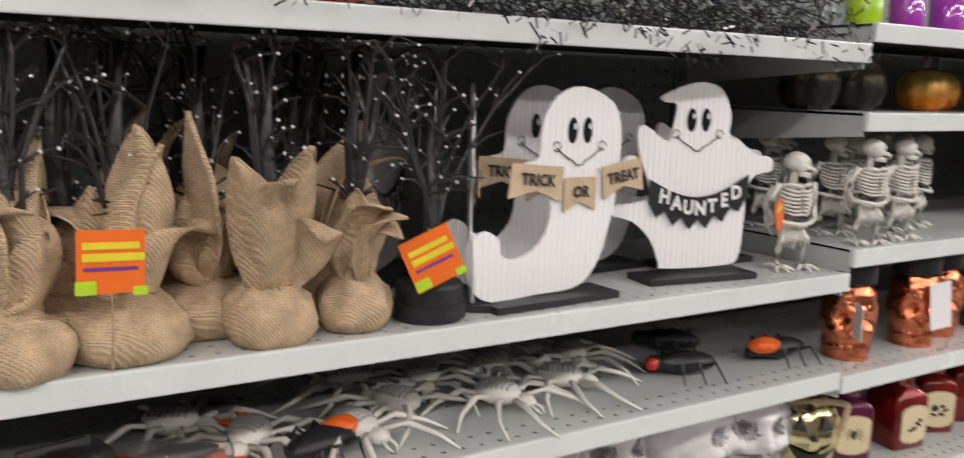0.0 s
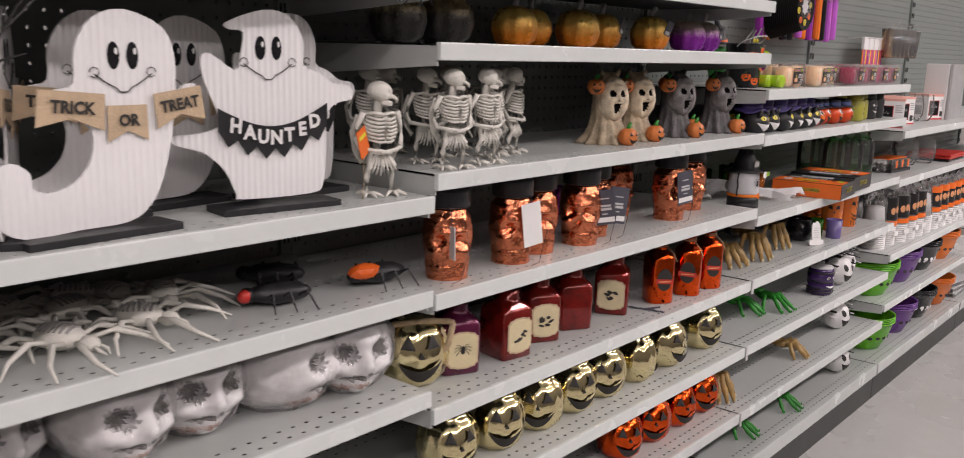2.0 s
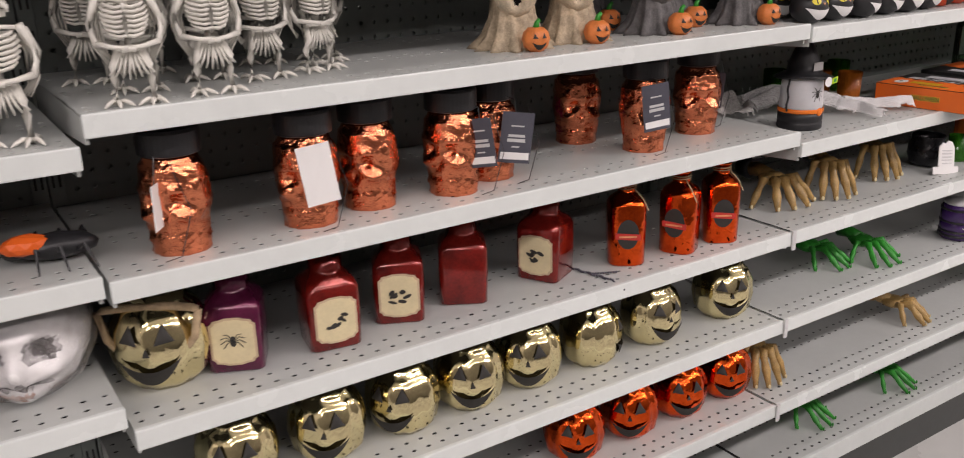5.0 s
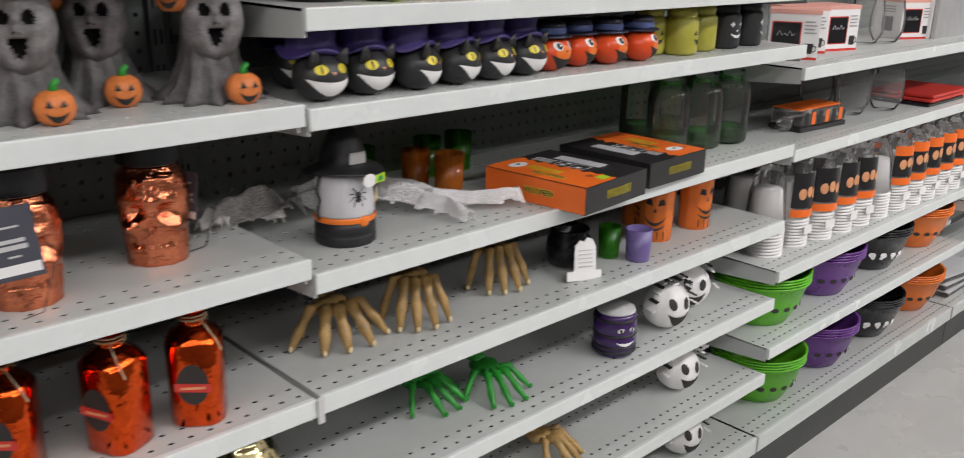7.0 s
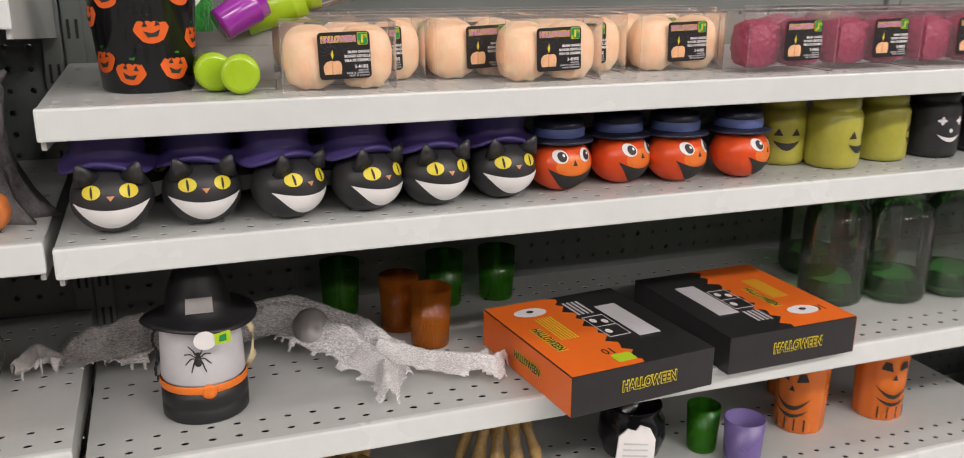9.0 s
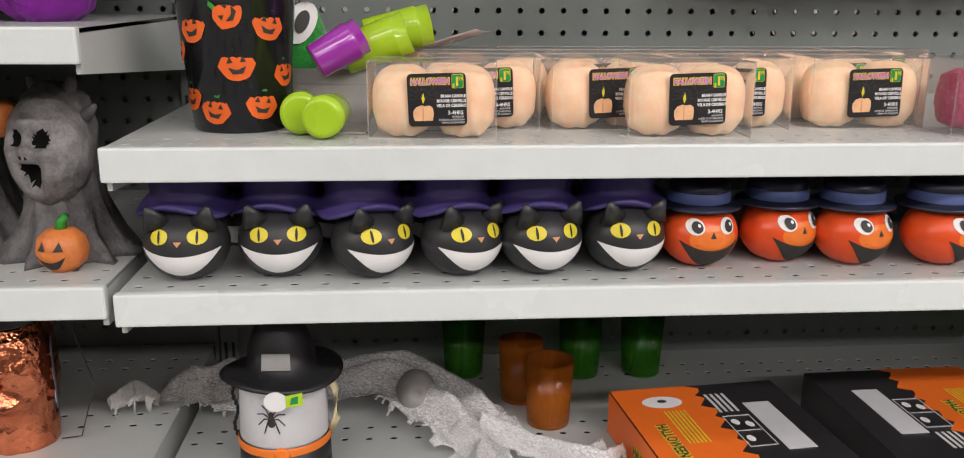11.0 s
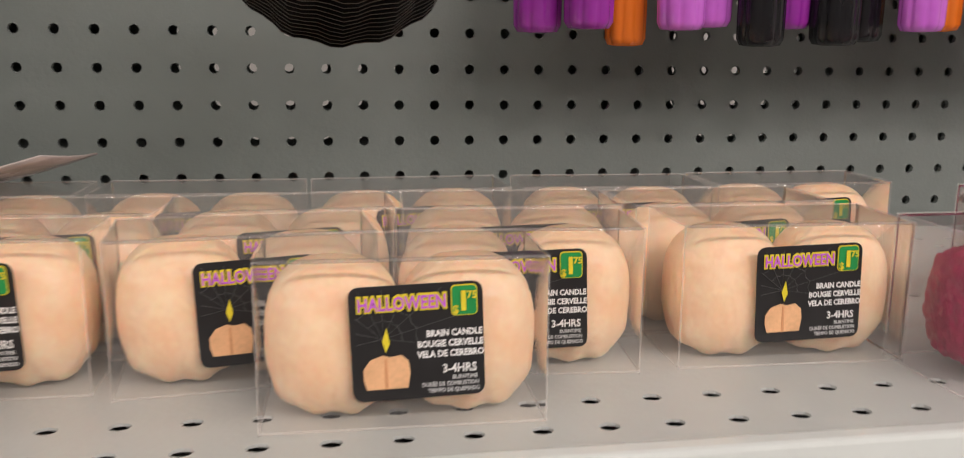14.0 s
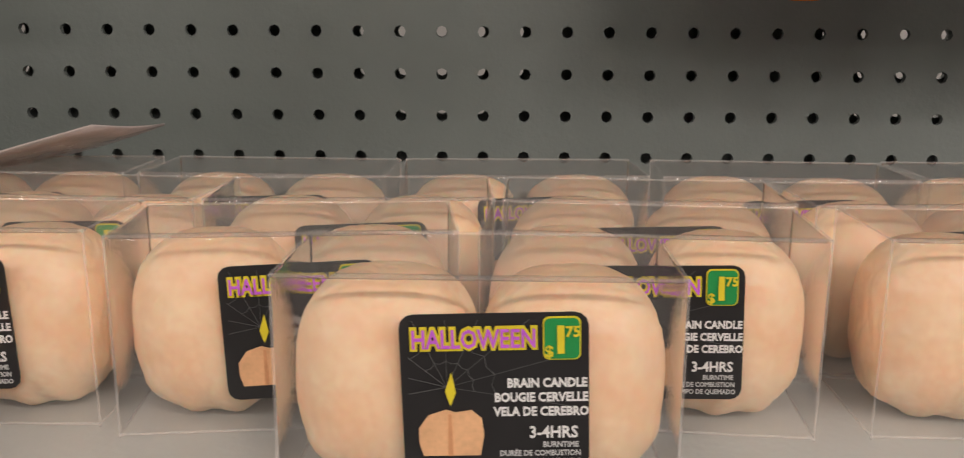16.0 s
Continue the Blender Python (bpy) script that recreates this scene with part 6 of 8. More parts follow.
def print_pumpkin(parent, ang, z, size, tilt):
    r = 0.041 + 0.0095 * z / 0.113
    m = pose(0, 0, 0, 0, 0, ang)
    s = cyl(r, 0.0004)
    c0, s0 = math.cos(radians(tilt)), math.sin(radians(tilt))

    def turnp(pts):
        return [(x * c0 - zz * s0, z + x * s0 + zz * c0) for x, zz in pts]

    bm = decal(bmesh.new(), turnp([(size * (1 + 0.07 * math.cos(6 * a)) * math.cos(a), 0.9 * size * math.sin(a)) for a in [2 * math.pi * i / 20 for i in range(20)]]), s)
    bmesh.ops.transform(bm, matrix=m, verts=bm.verts)
    p = part("pumpkin_print", bm, ORANGE, parent)
    bm = bmesh.new()
    s2 = cyl(r, 0.0009)
    for sx in (-1, 1):
        decal(bm, turnp([(sx * 0.2 * size, 0.15 * size), (sx * 0.55 * size, 0.15 * size), (sx * 0.36 * size, 0.5 * size)]), s2, 2)
    decal(bm, turnp([(-0.5 * size, -0.1 * size), (-0.2 * size, -0.25 * size), (0.2 * size, -0.25 * size), (0.5 * size, -0.1 * size), (0.3 * size, -0.5 * size), (-0.3 * size, -0.5 * size)]), s2, 2)
    bmesh.ops.transform(bm, matrix=m, verts=bm.verts)
    part("print_face", bm, INK, p)
    bm = decal(bmesh.new(), turnp([(-0.15 * size, 0.85 * size), (0.2 * size, 0.85 * size), (0.3 * size, 1.3 * size), (0.0, 1.25 * size)]), s2, 2)
    bmesh.ops.transform(bm, matrix=m, verts=bm.verts)
    part("stem_print", bm, GREEN, p)


for ang, z, sz, tl in ((-55, 0.03, 0.013, 8), (-20, 0.02, 0.013, -10), (-38, 0.088, 0.014, 10), (8, 0.058, 0.0145, 5), (2, 0.1, 0.013, 70), (34, 0.024, 0.0135, -8), (42, 0.09, 0.014, -12), (66, 0.05, 0.013, 10), (-72, 0.07, 0.013, 0)):
    print_pumpkin(bk, ang, z, sz, tl)
bm = tube(bmesh.new(), [(-0.052, 0, 0.108), (-0.056, -0.02, 0.122), (-0.03, -0.046, 0.135), (0.03, -0.046, 0.137), (0.056, -0.02, 0.122), (0.052, 0, 0.108)], 0.0014, 6)
part("wire_handle", bm, GREYINK, bk)
bm = bmesh.new()
for k, (a, b) in enumerate(((-0.03, 0.02), (0.0, 0.014), (0.028, 0.02))):
    tube(bm, [(a, 0.0, 0.07), (a + 0.004, -0.012, 0.128), (a + b, -0.02, 0.146 + 0.006 * k)], 0.0016, 6)
part("tongs", bm, GREYCARD, bk)
for k in range(2):
    bm = bmesh.new()
    ball(bm, (-0.014 + 0.017 * k, -0.03, 0.124), (0.0062, 0.003, 0.0058), 12)
    part("yellow_knob", bm, YELLOW, bk, smooth=True)

wt = thing("witch_ornament", (1.348, 0.205, Z3C), "green fuzzy witch ornament with a black and orange hat", "decoration", turn=10)
bm = bmesh.new()
rough_ball(bm, (0, 0, 0.062), (0.034, 0.026, 0.062), 4, lambda d: 0.05 * noise.noise(d * 12) - 0.25 * max(0, d.z) ** 2)
for v in bm.verts:
    v.co.z = max(0, v.co.z)
part("body", bm, GREENFUZZ, wt, smooth=True)
bm = decal(bmesh.new(), oval(0.014, 0.088, 0.013, 0.02, 16, -15), ell((0, 0, 0.062), (0.034, 0.028, 0.06), 0.001))
eye = part("eye", bm, WHITE, wt)
part("pupil", decal(bmesh.new(), oval(0.016, 0.089, 0.006, 0.011, 12, -15), ell((0, 0, 0.062), (0.034, 0.028, 0.06), 0.0022)), INK, eye)
bm = lathe(bmesh.new(), [(0.034, 0.113), (0.035, 0.115), (0.022, 0.12), (0.018, 0.138), (0.009, 0.165), (0.007, 0.176), (0.002, 0.178)], 20)
for v in bm.verts:
    v.co.x -= 1.1 * max(0, v.co.z - 0.13) ** 1.3
part("hat", bm, BLACK, wt, smooth=True)
bm = lathe(bmesh.new(), [(0.0228, 0.119), (0.0225, 0.121), (0.0205, 0.1265), (0.02, 0.127)], 20, close=False)
part("hat_band", bm, ORANGE, wt, smooth=True)

cc = thing("paint_cup_set", (1.392, 0.1, Z3C), "lime and purple plastic cups tied on a printed card", "toy", turn=8)
bm = bmesh.new()
box(bm, -0.04, -0.032, 0, 0.036, 0.03, 0.0022, 0.0008)
part("card_base", bm, GREYCARD, cc)


def cup_mesh(r, h, m):
    return lathe(bmesh.new(), [(r * 0.86, 0), (r * 0.88, 0.001), (r, h * 0.8), (r, h * 0.82), (r * 0.94, h * 0.83), (r * 0.96, h), (r * 0.7, h)], 24, m)


for nm, mt, m in (("lime_cup", LIMECUP, pose(0.006, -0.02, 0.0185, 90, 0, 0)), ("lime_cup", LIMECUP, pose(-0.026, 0.0, 0.0185, 90, 0, 12)), ("purple_cup", GRAPE, pose(-0.012, -0.006, 0.058, 0, 62, 25)), ("lime_cup", LIMECUP, pose(0.008, 0.02, 0.062, 0, 70, 8)), ("lime_cup", LIMECUP, pose(0.022, 0.05, 0.076, 0, 78, 14))):
    bm = cup_mesh(0.0195 if m.translation.z > 0.06 else 0.0175, 0.06 if m.translation.z > 0.06 else 0.046, m)
    part(nm, bm, mt, cc, smooth=True)
bm = decal(bmesh.new(), oval(0.006, 0.0185, 0.0115, 0.0115), flat(-0.0208))
part("cup_foot", bm, WHITE, cc)
FLAP = material("scuffed_clear_card", (0.60, 0.52, 0.50), 0.25, 0, 0.12, 40, 0.2, 60, alpha=0.72)
bm = bmesh.new()
top = []
for i in range(9):
    t = i / 8
    for j in range(5):
        v = j / 4
        top.append(bm.verts.new((0.0 + 0.119 * t + 0.012 * t * v, 0.075 + (0.085 - 0.045 * t) * v + 0.04 * t, 0.044 + 0.037 * t ** 1.2 + 0.003 * math.sin(3 * t + 2 * v))))
for i in range(8):
    for j in range(4):
        bm.faces.new((top[i * 5 + j], top[i * 5 + j + 1], top[i * 5 + j + 6], top[i * 5 + j + 5]))
fl = part("plastic_flap", bm, FLAP, cc, "scuffed clear plastic flap", smooth=True)
so = fl.modifiers.new("thickness", "SOLIDIFY")
so.thickness = 0.001
bm = bmesh.new()
box(bm, -0.04, 0.022, 0.036, 0.034, 0.025, 0.05, 0.0008)
box(bm, -0.04, 0.022, 0, 0.034, 0.025, 0.036)
part("card_back", bm, GREYCARD, cc)

# ---- goods hung on the pegboard ----
pl = thing("paper_plate_pack", (1.675, 0.105, 1.4145), "stack of black ruffled paper plates with pumpkin prints on a peg", "plates")
PLATE = material("black_coated_paper", (0.015, 0.014, 0.015), 0.75, 0, 0.2, 10, spec=0.15)
for k in range(17):
    bm = bmesh.new()
    n = 64
    prof = [(0.03, 0.0), (0.051, 0.001), (0.0635, -0.005), (0.0639, -0.0046), (0.051, 0.0018)]
    rings = []
    for r, d in prof:
        rings.append([bm.verts.new((r * (1 + (0.018 * math.sin(16 * 2 * math.pi * i / n + k * 0.15) if r > 0.06 else 0)) * math.cos(2 * math.pi * i / n), 0.0062 * k + d, -0.0017 * k + r * (1 + (0.018 * math.sin(16 * 2 * math.pi * i / n + k * 0.15) if r > 0.06 else 0)) * math.sin(2 * math.pi * i / n))) for i in range(n)])
    for p, q in zip(rings, rings[1:]):
        for i in range(n):
            f = bm.faces.new((p[i], p[(i + 1) % n], q[(i + 1) % n], q[i]))
            f.material_index = int(p is rings[2])
    bm.faces.new(rings[0])
    part("paper_plate", bm, [PLATE, KICK], pl)
bm = bmesh.new()
ball(bm, (0, -0.002, 0.004), (0.034, 0.012, 0.034), 24)
part("clear_dome", bm, CLEARGLASS, pl, smooth=True)
bm = decal(bmesh.new(), [(0.022 * (1 + 0.15 * math.cos(8 * a)) * math.cos(a), 0.004 + 0.022 * (1 + 0.15 * math.cos(8 * a)) * math.sin(a)) for a in [2 * math.pi * i / 32 for i in range(32)]], flat(-0.0022))
part("silver_cup", bm, FROST, pl)
for k in range(8):
    a = radians(k * 45 + 12)
    bm = decal(bmesh.new(), oval(0.043 * math.cos(a), 0.043 * math.sin(a), 0.011, 0.0095, 14), flat(-0.0012))
    pr = part("pumpkin_print", bm, ORANGE if k % 2 else YELLOW, pl)
    bm = bmesh.new()
    for sx in (-1, 1):
        decal(bm, oval(0.043 * math.cos(a) + sx * 0.004, 0.043 * math.sin(a) + 0.0025, 0.0018, 0.002, 8), flat(-0.002), 2)
    grin(bm, 0.043 * math.cos(a) - 0.005, 0.043 * math.cos(a) + 0.005, 0.043 * math.sin(a) - 0.001, 0.002, 0.005, flat(-0.002), 6, 2)
    part("print_face", bm, INK, pr)
bm = tube(bmesh.new(), [(0, 0.268, 0.03), (0, -0.03, 0.03), (0, -0.04, 0.037)], 0.0025, 8)
part("peg_hook", bm, GREYINK, pl)

rnd = random.Random(21)
CUTLERY = [GRAPE, VIOLET, BLACKGLOSS, ORANGEPLASTIC]
SEQ = [0, 0, 3, 1, 1, 2, 0, 2, 2, 1, 3, 3, 2, 0, 1, 3, 1, 2, 0, 1, 3, 1]


def cutlery_tube(x, y, z, mat, colour, h, r):
    c = thing("cutlery_tube", (x, y, z), f"glossy {colour} plastic cutlery bundle hung on a peg hook", "cutlery", "hanging cutlery bundles", rnd.uniform(-25, 25))
    bm = lathe(bmesh.new(), [(r * 0.4, 0), (r * 0.86, 0.001), (r, 0.005), (r * 1.02, 0.02), (r * 0.97, h * 0.5), (r * 0.9, h - 0.03), (r * 0.6, h)], 72, None, 9, 0.09, 0.85)
    part("tube", bm, mat, c, smooth=True)
    bm = lathe(bmesh.new(), [(r * 1.0, h * 0.62), (r * 1.03, h * 0.63), (r * 1.03, h * 0.66), (r * 1.0, h * 0.67)], 24, squash=0.85)
    part("band", bm, CLEAR, c, smooth=True)
    bm = tube(bmesh.new(), [(0, 0.106 - (y - 0.267), h + 0.006), (0, 0.0, h + 0.006), (0, -0.012, h + 0.01)], 0.0018, 6)
    tube(bm, [(0, 0, h - 0.004), (0, 0, h + 0.006)], 0.0015, 6)
    part("peg_hook", bm, GREYINK, c)
    return c


names = ["dark purple", "bright violet", "black", "orange"]
for i, k in enumerate(SEQ):
    x = 1.80 + i * 0.0275 + rnd.uniform(-0.002, 0.002)
    if x > 2.40:
        break
    cutlery_tube(x, (0.272 if i % 2 else 0.294) + rnd.uniform(-0.006, 0.006), 1.329 + rnd.uniform(-0.004, 0.008), CUTLERY[k], names[k], 0.22, 0.0135 if k == 3 else 0.0155)
sl = thing("hanging_pack", (1.32, 0.29, 1.372), "dark boxed pack hung on the pegboard", "packaging")
bm = bmesh.new()
box(bm, -0.085, -0.03, 0, 0.085, 0.03, 0.16, 0.002)
part("box", bm, BLACKCARD, sl)
bm = tube(bmesh.new(), [(0, 0.083, 0.17), (0, -0.03, 0.17), (0, -0.036, 0.176)], 0.0022, 7)
tube(bm, [(0, 0, 0.16), (0, 0, 0.172)], 0.003, 7)
part("peg_hook", bm, GREYINK, sl)


# ---- lantern, boxes, gauze, cups and glass jars ----
ln = thing("witch_lantern", (1.337, 0.095, Z3L), "black and frosted plastic spider lantern with a witch hat lid", "lantern", turn=2)
bm = lathe(bmesh.new(), [(0.041, 0), (0.043, 0.002), (0.043, 0.014), (0.0415, 0.016), (0.043, 0.018), (0.0425, 0.036)], 40)
part("base", bm, BLACK, ln, smooth=True)
bm = lathe(bmesh.new(), [(0.0435, 0.034), (0.044, 0.036), (0.0438, 0.041), (0.043, 0.042)], 40, close=False)
ball(bm, (0.004, -0.0425, 0.036), (0.008, 0.003, 0.008), 12)
part("drip_band", bm, ORANGEPLASTIC, ln, smooth=True)
bm = lathe(bmesh.new(), [(0.0405, 0.04), (0.042, 0.044), (0.0395, 0.096), (0.035, 0.103)], 40)
part("frosted_shade", bm, FROST, ln, smooth=True)
bm = bmesh.new()
s = cyl(0.0412)
decal(bm, oval(-0.004, 0.069, 0.0038, 0.0055), s)
decal(bm, oval(-0.004, 0.0765, 0.0026, 0.0026), s)
for sx in (-1, 1):
    for k in range(4):
        a = radians(-58 + 36 * k)
        x1, z1 = -0.004 + sx * 0.007 * math.cos(a), 0.072 + 0.008 * math.sin(a) + 0.003
        x2, z2 = -0.004 + sx * 0.013 * math.cos(a), 0.072 + 0.017 * math.sin(a)
        tube(bm, [(-0.004, s(-0.004, 0), 0.072), (x1, s(x1, 0), z1), (x2, s(x2, 0), z2)], 0.0006, 4)
part("spider_print", bm, INK, ln)
bm = lathe(bmesh.new(), [(0.03, 0.101), (0.052, 0.101), (0.057, 0.103), (0.05, 0.106), (0.033, 0.109), (0.03, 0.13), (0.019, 0.158), (0.006, 0.176), (0.001, 0.178)], 40)
for v in bm.verts:
    v.co.z += 0.003 * math.sin(2 * math.atan2(v.co.y, v.co.x)) * (v.co.xy.length > 0.04)
part("hat_lid", bm, BLACK, ln, smooth=True)
bm = bmesh.new()
slab(bm, [(-0.012, 0.116), (0.014, 0.116), (0.014, 0.132), (-0.011, 0.132)], 0.001, pose(0, -0.0338, 0))
part("hat_buckle", bm, GREYCARD, ln)
bm = bmesh.new()
decal(bm, oval(0.004, 0.097, 0.0105, 0.0095, 18), flat(-0.058))
st = part("round_sticker", bm, WHITE, ln)
bm = slab(bmesh.new(), [(0.013, 0.092), (0.028, 0.094), (0.028, 0.106), (0.013, 0.103)], 0.0004, pose(0, -0.059, 0))
part("price_sticker", bm, LIMEPRINT, st)
bm = slab(bmesh.new(), [(0.017, 0.095), (0.024, 0.096), (0.024, 0.103), (0.018, 0.101)], 0.0004, pose(0, -0.0595, 0))
part("price_print", bm, GREENPRINT, st)
bm = tube(bmesh.new(), [(0.043, 0, 0.04), (0.05, -0.006, 0.055), (0.05, -0.006, 0.085), (0.042, 0, 0.099)], 0.0035, 8)
part("handle", bm, CREAM, ln, smooth=True)
bm = bmesh.new()
for k in range(12):
    g = bmesh.ops.create_uvsphere(bm, u_segments=6, v_segments=4, radius=0.003)
    bmesh.ops.transform(bm, matrix=pose(-0.0445 - 0.002 * math.sin(k), -0.004, 0.04 + 0.0052 * k) @ Matrix.Diagonal((0.6, 1, 1.1, 1)), verts=g["verts"])
part("chain", bm, BLACK, ln)


def treat_box(at, turn, flip):
    b = thing("treat_box", at, "orange and black cardboard party box with a clear window", "box", "party boxes", turn)
    w, d, h = 0.18, 0.205, 0.045
    bm = bmesh.new()
    box(bm, 0, 0, 0, w, d, h, 0.0012)
    part("carton", bm, BLACKCARD, b)
    o0, o1 = (0.088, w - 0.0005) if flip else (0.0005, 0.088)

    def top(x, y, z=h + 0.0006):
        return pose(x, y, z)

    bm = bmesh.new()
    n = 26
    edge = o0 if flip else o1
    row = []
    for i in range(n + 1):
        y = 0.001 + (d - 0.002) * i / n
        j = 0.006 * math.sin(i * 2.1) + 0.003 * math.sin(i * 5.3)
        row.append(((o1 if flip else o0), edge + j, y))
    vs = [(bm.verts.new((a, y, h + 0.0005)), bm.verts.new((c, y, h + 0.0005))) for a, c, y in row]
    for p, q in zip(vs, vs[1:]):
        bm.faces.new((p[0], p[1], q[1], q[0]))
    tp = part("orange_print", bm, ORANGECARD, b)
    sx = w + 0.0006 if flip else -0.0006
    bm = bmesh.new()
    box(bm, min(sx, sx), 0.001, 0.001, sx + 0.0004, d - 0.001, h - 0.001)
    part("orange_side", bm, ORANGECARD, b)
    cxo = (o0 + o1) / 2
    bm = bmesh.new()
    wx = 0.042 if flip else 0.138
    box(bm, wx - 0.014, 0.06, h + 0.0006, wx + 0.014, 0.155, h + 0.0012)
    part("window", bm, FROST, b)
    bm = bmesh.new()
    ix = 0.073 if flip else 0.105
    for a, c, e, f in ((-0.014, 0.07, 0.014, 0.071), (-0.014, 0.13, 0.014, 0.131), (-0.014, 0.07, -0.0132, 0.131), (0.0132, 0.07, 0.014, 0.131), (-0.014, 0.1, 0.014, 0.1008)):
        box(bm, ix + a, c, h + 0.0006, ix + e, f, h + 0.0011)
    part("picture_frame", bm, GREYINK, b)
    for px, py in ((-0.006, 0.085), (0.006, 0.112), (-0.006, 0.118)):
        bm = decal(bmesh.new(), oval(ix + px, py, 0.004, 0.006, 12), lambda x, z: 0)
        for v in bm.verts:
            v.co = (v.co.x, v.co.z, h + 0.0009)
        part("picture_dot", bm, WHITE, b)
    bm = decal(bmesh.new(), oval(cxo, 0.17 if not flip else 0.04, 0.021, 0.013, 20), lambda x, z: 0)
    for v in bm.verts:
        v.co = (v.co.x, v.co.z, h + 0.001)
    ey = part("eyeball_print", bm, WHITE, b)
    bm = decal(bmesh.new(), oval(cxo, 0.171 if not flip else 0.041, 0.005, 0.0035, 12), lambda x, z: 0)
    for v in bm.verts:
        v.co = (v.co.x, v.co.z, h + 0.0016)
    part("pupil_print", bm, INK, ey)
    bm = bmesh.new()
    for k in range(6):
        box(bm, cxo + 0.006 + 0.004 * k - 0.012, 0.085, h + 0.0007, cxo + 0.0075 + 0.004 * k - 0.012, 0.15, h + 0.001)
    tagged(part("small_print", bm, YELLOW, b), kind="stuff")
    bm = bmesh.new()
    for k in range(4):
        box(bm, ix - 0.012 + 0.006 * k, 0.14 if not flip else 0.03, h + 0.0007, ix - 0.009 + 0.006 * k, 0.18 if not flip else 0.06, h + 0.001)
    tagged(part("small_print", bm, GREYINK, b), kind="stuff")
    words("HALLOWEEN", 0.016, YELLOW, b, pose(w * 0.53, -0.0008, h * 0.5, 90, 0, 0), 0.0014, 0.72)
    words("HALLOWEEN", 0.016, INK, b, pose(w * 0.53, -0.0014, h * 0.5, 90, 0, 0), 0.0002, 0.72)
    words("HALLOWEEN", 0.015, YELLOW, b, pose(cxo - 0.02, d * 0.45, h + 0.0008, 0, 0, -90), 0.0014, 0.7)
    words("HALLOWEEN", 0.015, INK, b, pose(cxo - 0.02, d * 0.45, h + 0.0014, 0, 0, -90), 0.0002, 0.7)
    words("10", 0.02, INK, b, pose(cxo + 0.024, 0.04, h + 0.0008, 0, 0, 180), 0.0002, 0.8)
    if not flip:
        words("HALLOWEEN", 0.013, YELLOW, b, pose(-0.0016, d * 0.45, h * 0.5, 90, 0, -90), 0.0012, 0.75)
        words("HALLOWEEN", 0.013, INK, b, pose(-0.0022, d * 0.45, h * 0.5, 90, 0, -90), 0.0002, 0.75)
        bm = slab(bmesh.new(), rounded(0.024, 0.018, 0.003), 0.0003)
        bmesh.ops.transform(bm, matrix=pose(0.075, 0.02, h + 0.001, -90, 0, 0), verts=bm.verts)
        part("price_flash", bm, LIMEPRINT, b)
    return b


treat_box((1.684, -0.055, Z3L), -6, False)
treat_box((1.893, -0.022, Z3L), -2, True)


def gauze_cloth(name, line, widths, lifts, seed, mat, label, folds=3.0, tatter=0.35):
    """Thin cloth lying along a line of (x, y) points: lengthwise folds, given width and height at each point, tattered rims."""
    pts = [Vector(p) for p in line]
    n = len(pts) - 1
    rows, cols = 26 * n, 34
    bm = bmesh.new()
    grid = {}
    for i in range(rows + 1):
        t = i / rows * n
        k = min(int(t), n - 1)
        f = t - k
        e = f * f * (3 - 2 * f)
        c = pts[k].lerp(pts[k + 1], f)
        d = (pts[k + 1] - pts[k]).normalized()
        if f > 0.5 and k + 1 < n:
            d = d.lerp((pts[k + 2] - pts[k + 1]).normalized(), f - 0.5).normalized()
        if f < 0.5 and k > 0:
            d = d.lerp((pts[k] - pts[k - 1]).normalized(), 0.5 - f).normalized()
        side = Vector((d.y, -d.x))
        w = widths[k] + (widths[k + 1] - widths[k]) * e
        lift = lifts[k] + (lifts[k + 1] - lifts[k]) * e
        for j in range(cols + 1):
            u = 2 * j / cols - 1
            rag = 1 - tatter * (0.5 + 0.5 * noise.noise(Vector((t * 2.3 + seed, 3 * (u > 0), seed))) + 0.5 * noise.noise(Vector((t * 8 + seed, 7 * (u > 0), seed))))
            end = min(t, n - t) + 0.22 * noise.noise(Vector((u * 4, seed, t * 0.5)))
            if abs(u) > rag or end < 0.05:
                continue
            q = c + side * (u * w * 0.5 + 0.004 * noise.noise(Vector((t * 2, u * 2, seed + 4))))
            wave = 0.5 + 0.5 * math.sin(folds * math.pi * u + 1.3 * math.sin(t * 1.7 + seed) + seed)
            z = 0.0015 + lift * (1 - u * u) ** 0.8 * (0.6 + 0.4 * wave) + 0.009 * wave * (1 - abs(u) ** 3) + 0.004 * (0.5 + 0.5 * noise.noise(Vector((t * 5, u * 5, seed))))
            grid[i, j] = bm.verts.new((q.x, q.y, z))
    for i in range(rows):
        for j in range(cols):
            quad = [grid.get(c) for c in ((i, j), (i + 1, j), (i + 1, j + 1), (i, j + 1))]
            if all(quad):
                bm.faces.new(quad)
    bmesh.ops.delete(bm, geom=[v for v in bm.verts if not v.link_faces], context="VERTS")
    ob = part(name, bm, mat, smooth=True)
    ob.matrix_world = pose(0, 0, Z3L)
    so = ob.modifiers.new("thickness", "SOLIDIFY")
    so.thickness = 0.0008
    return tagged(ob, label, "decoration")


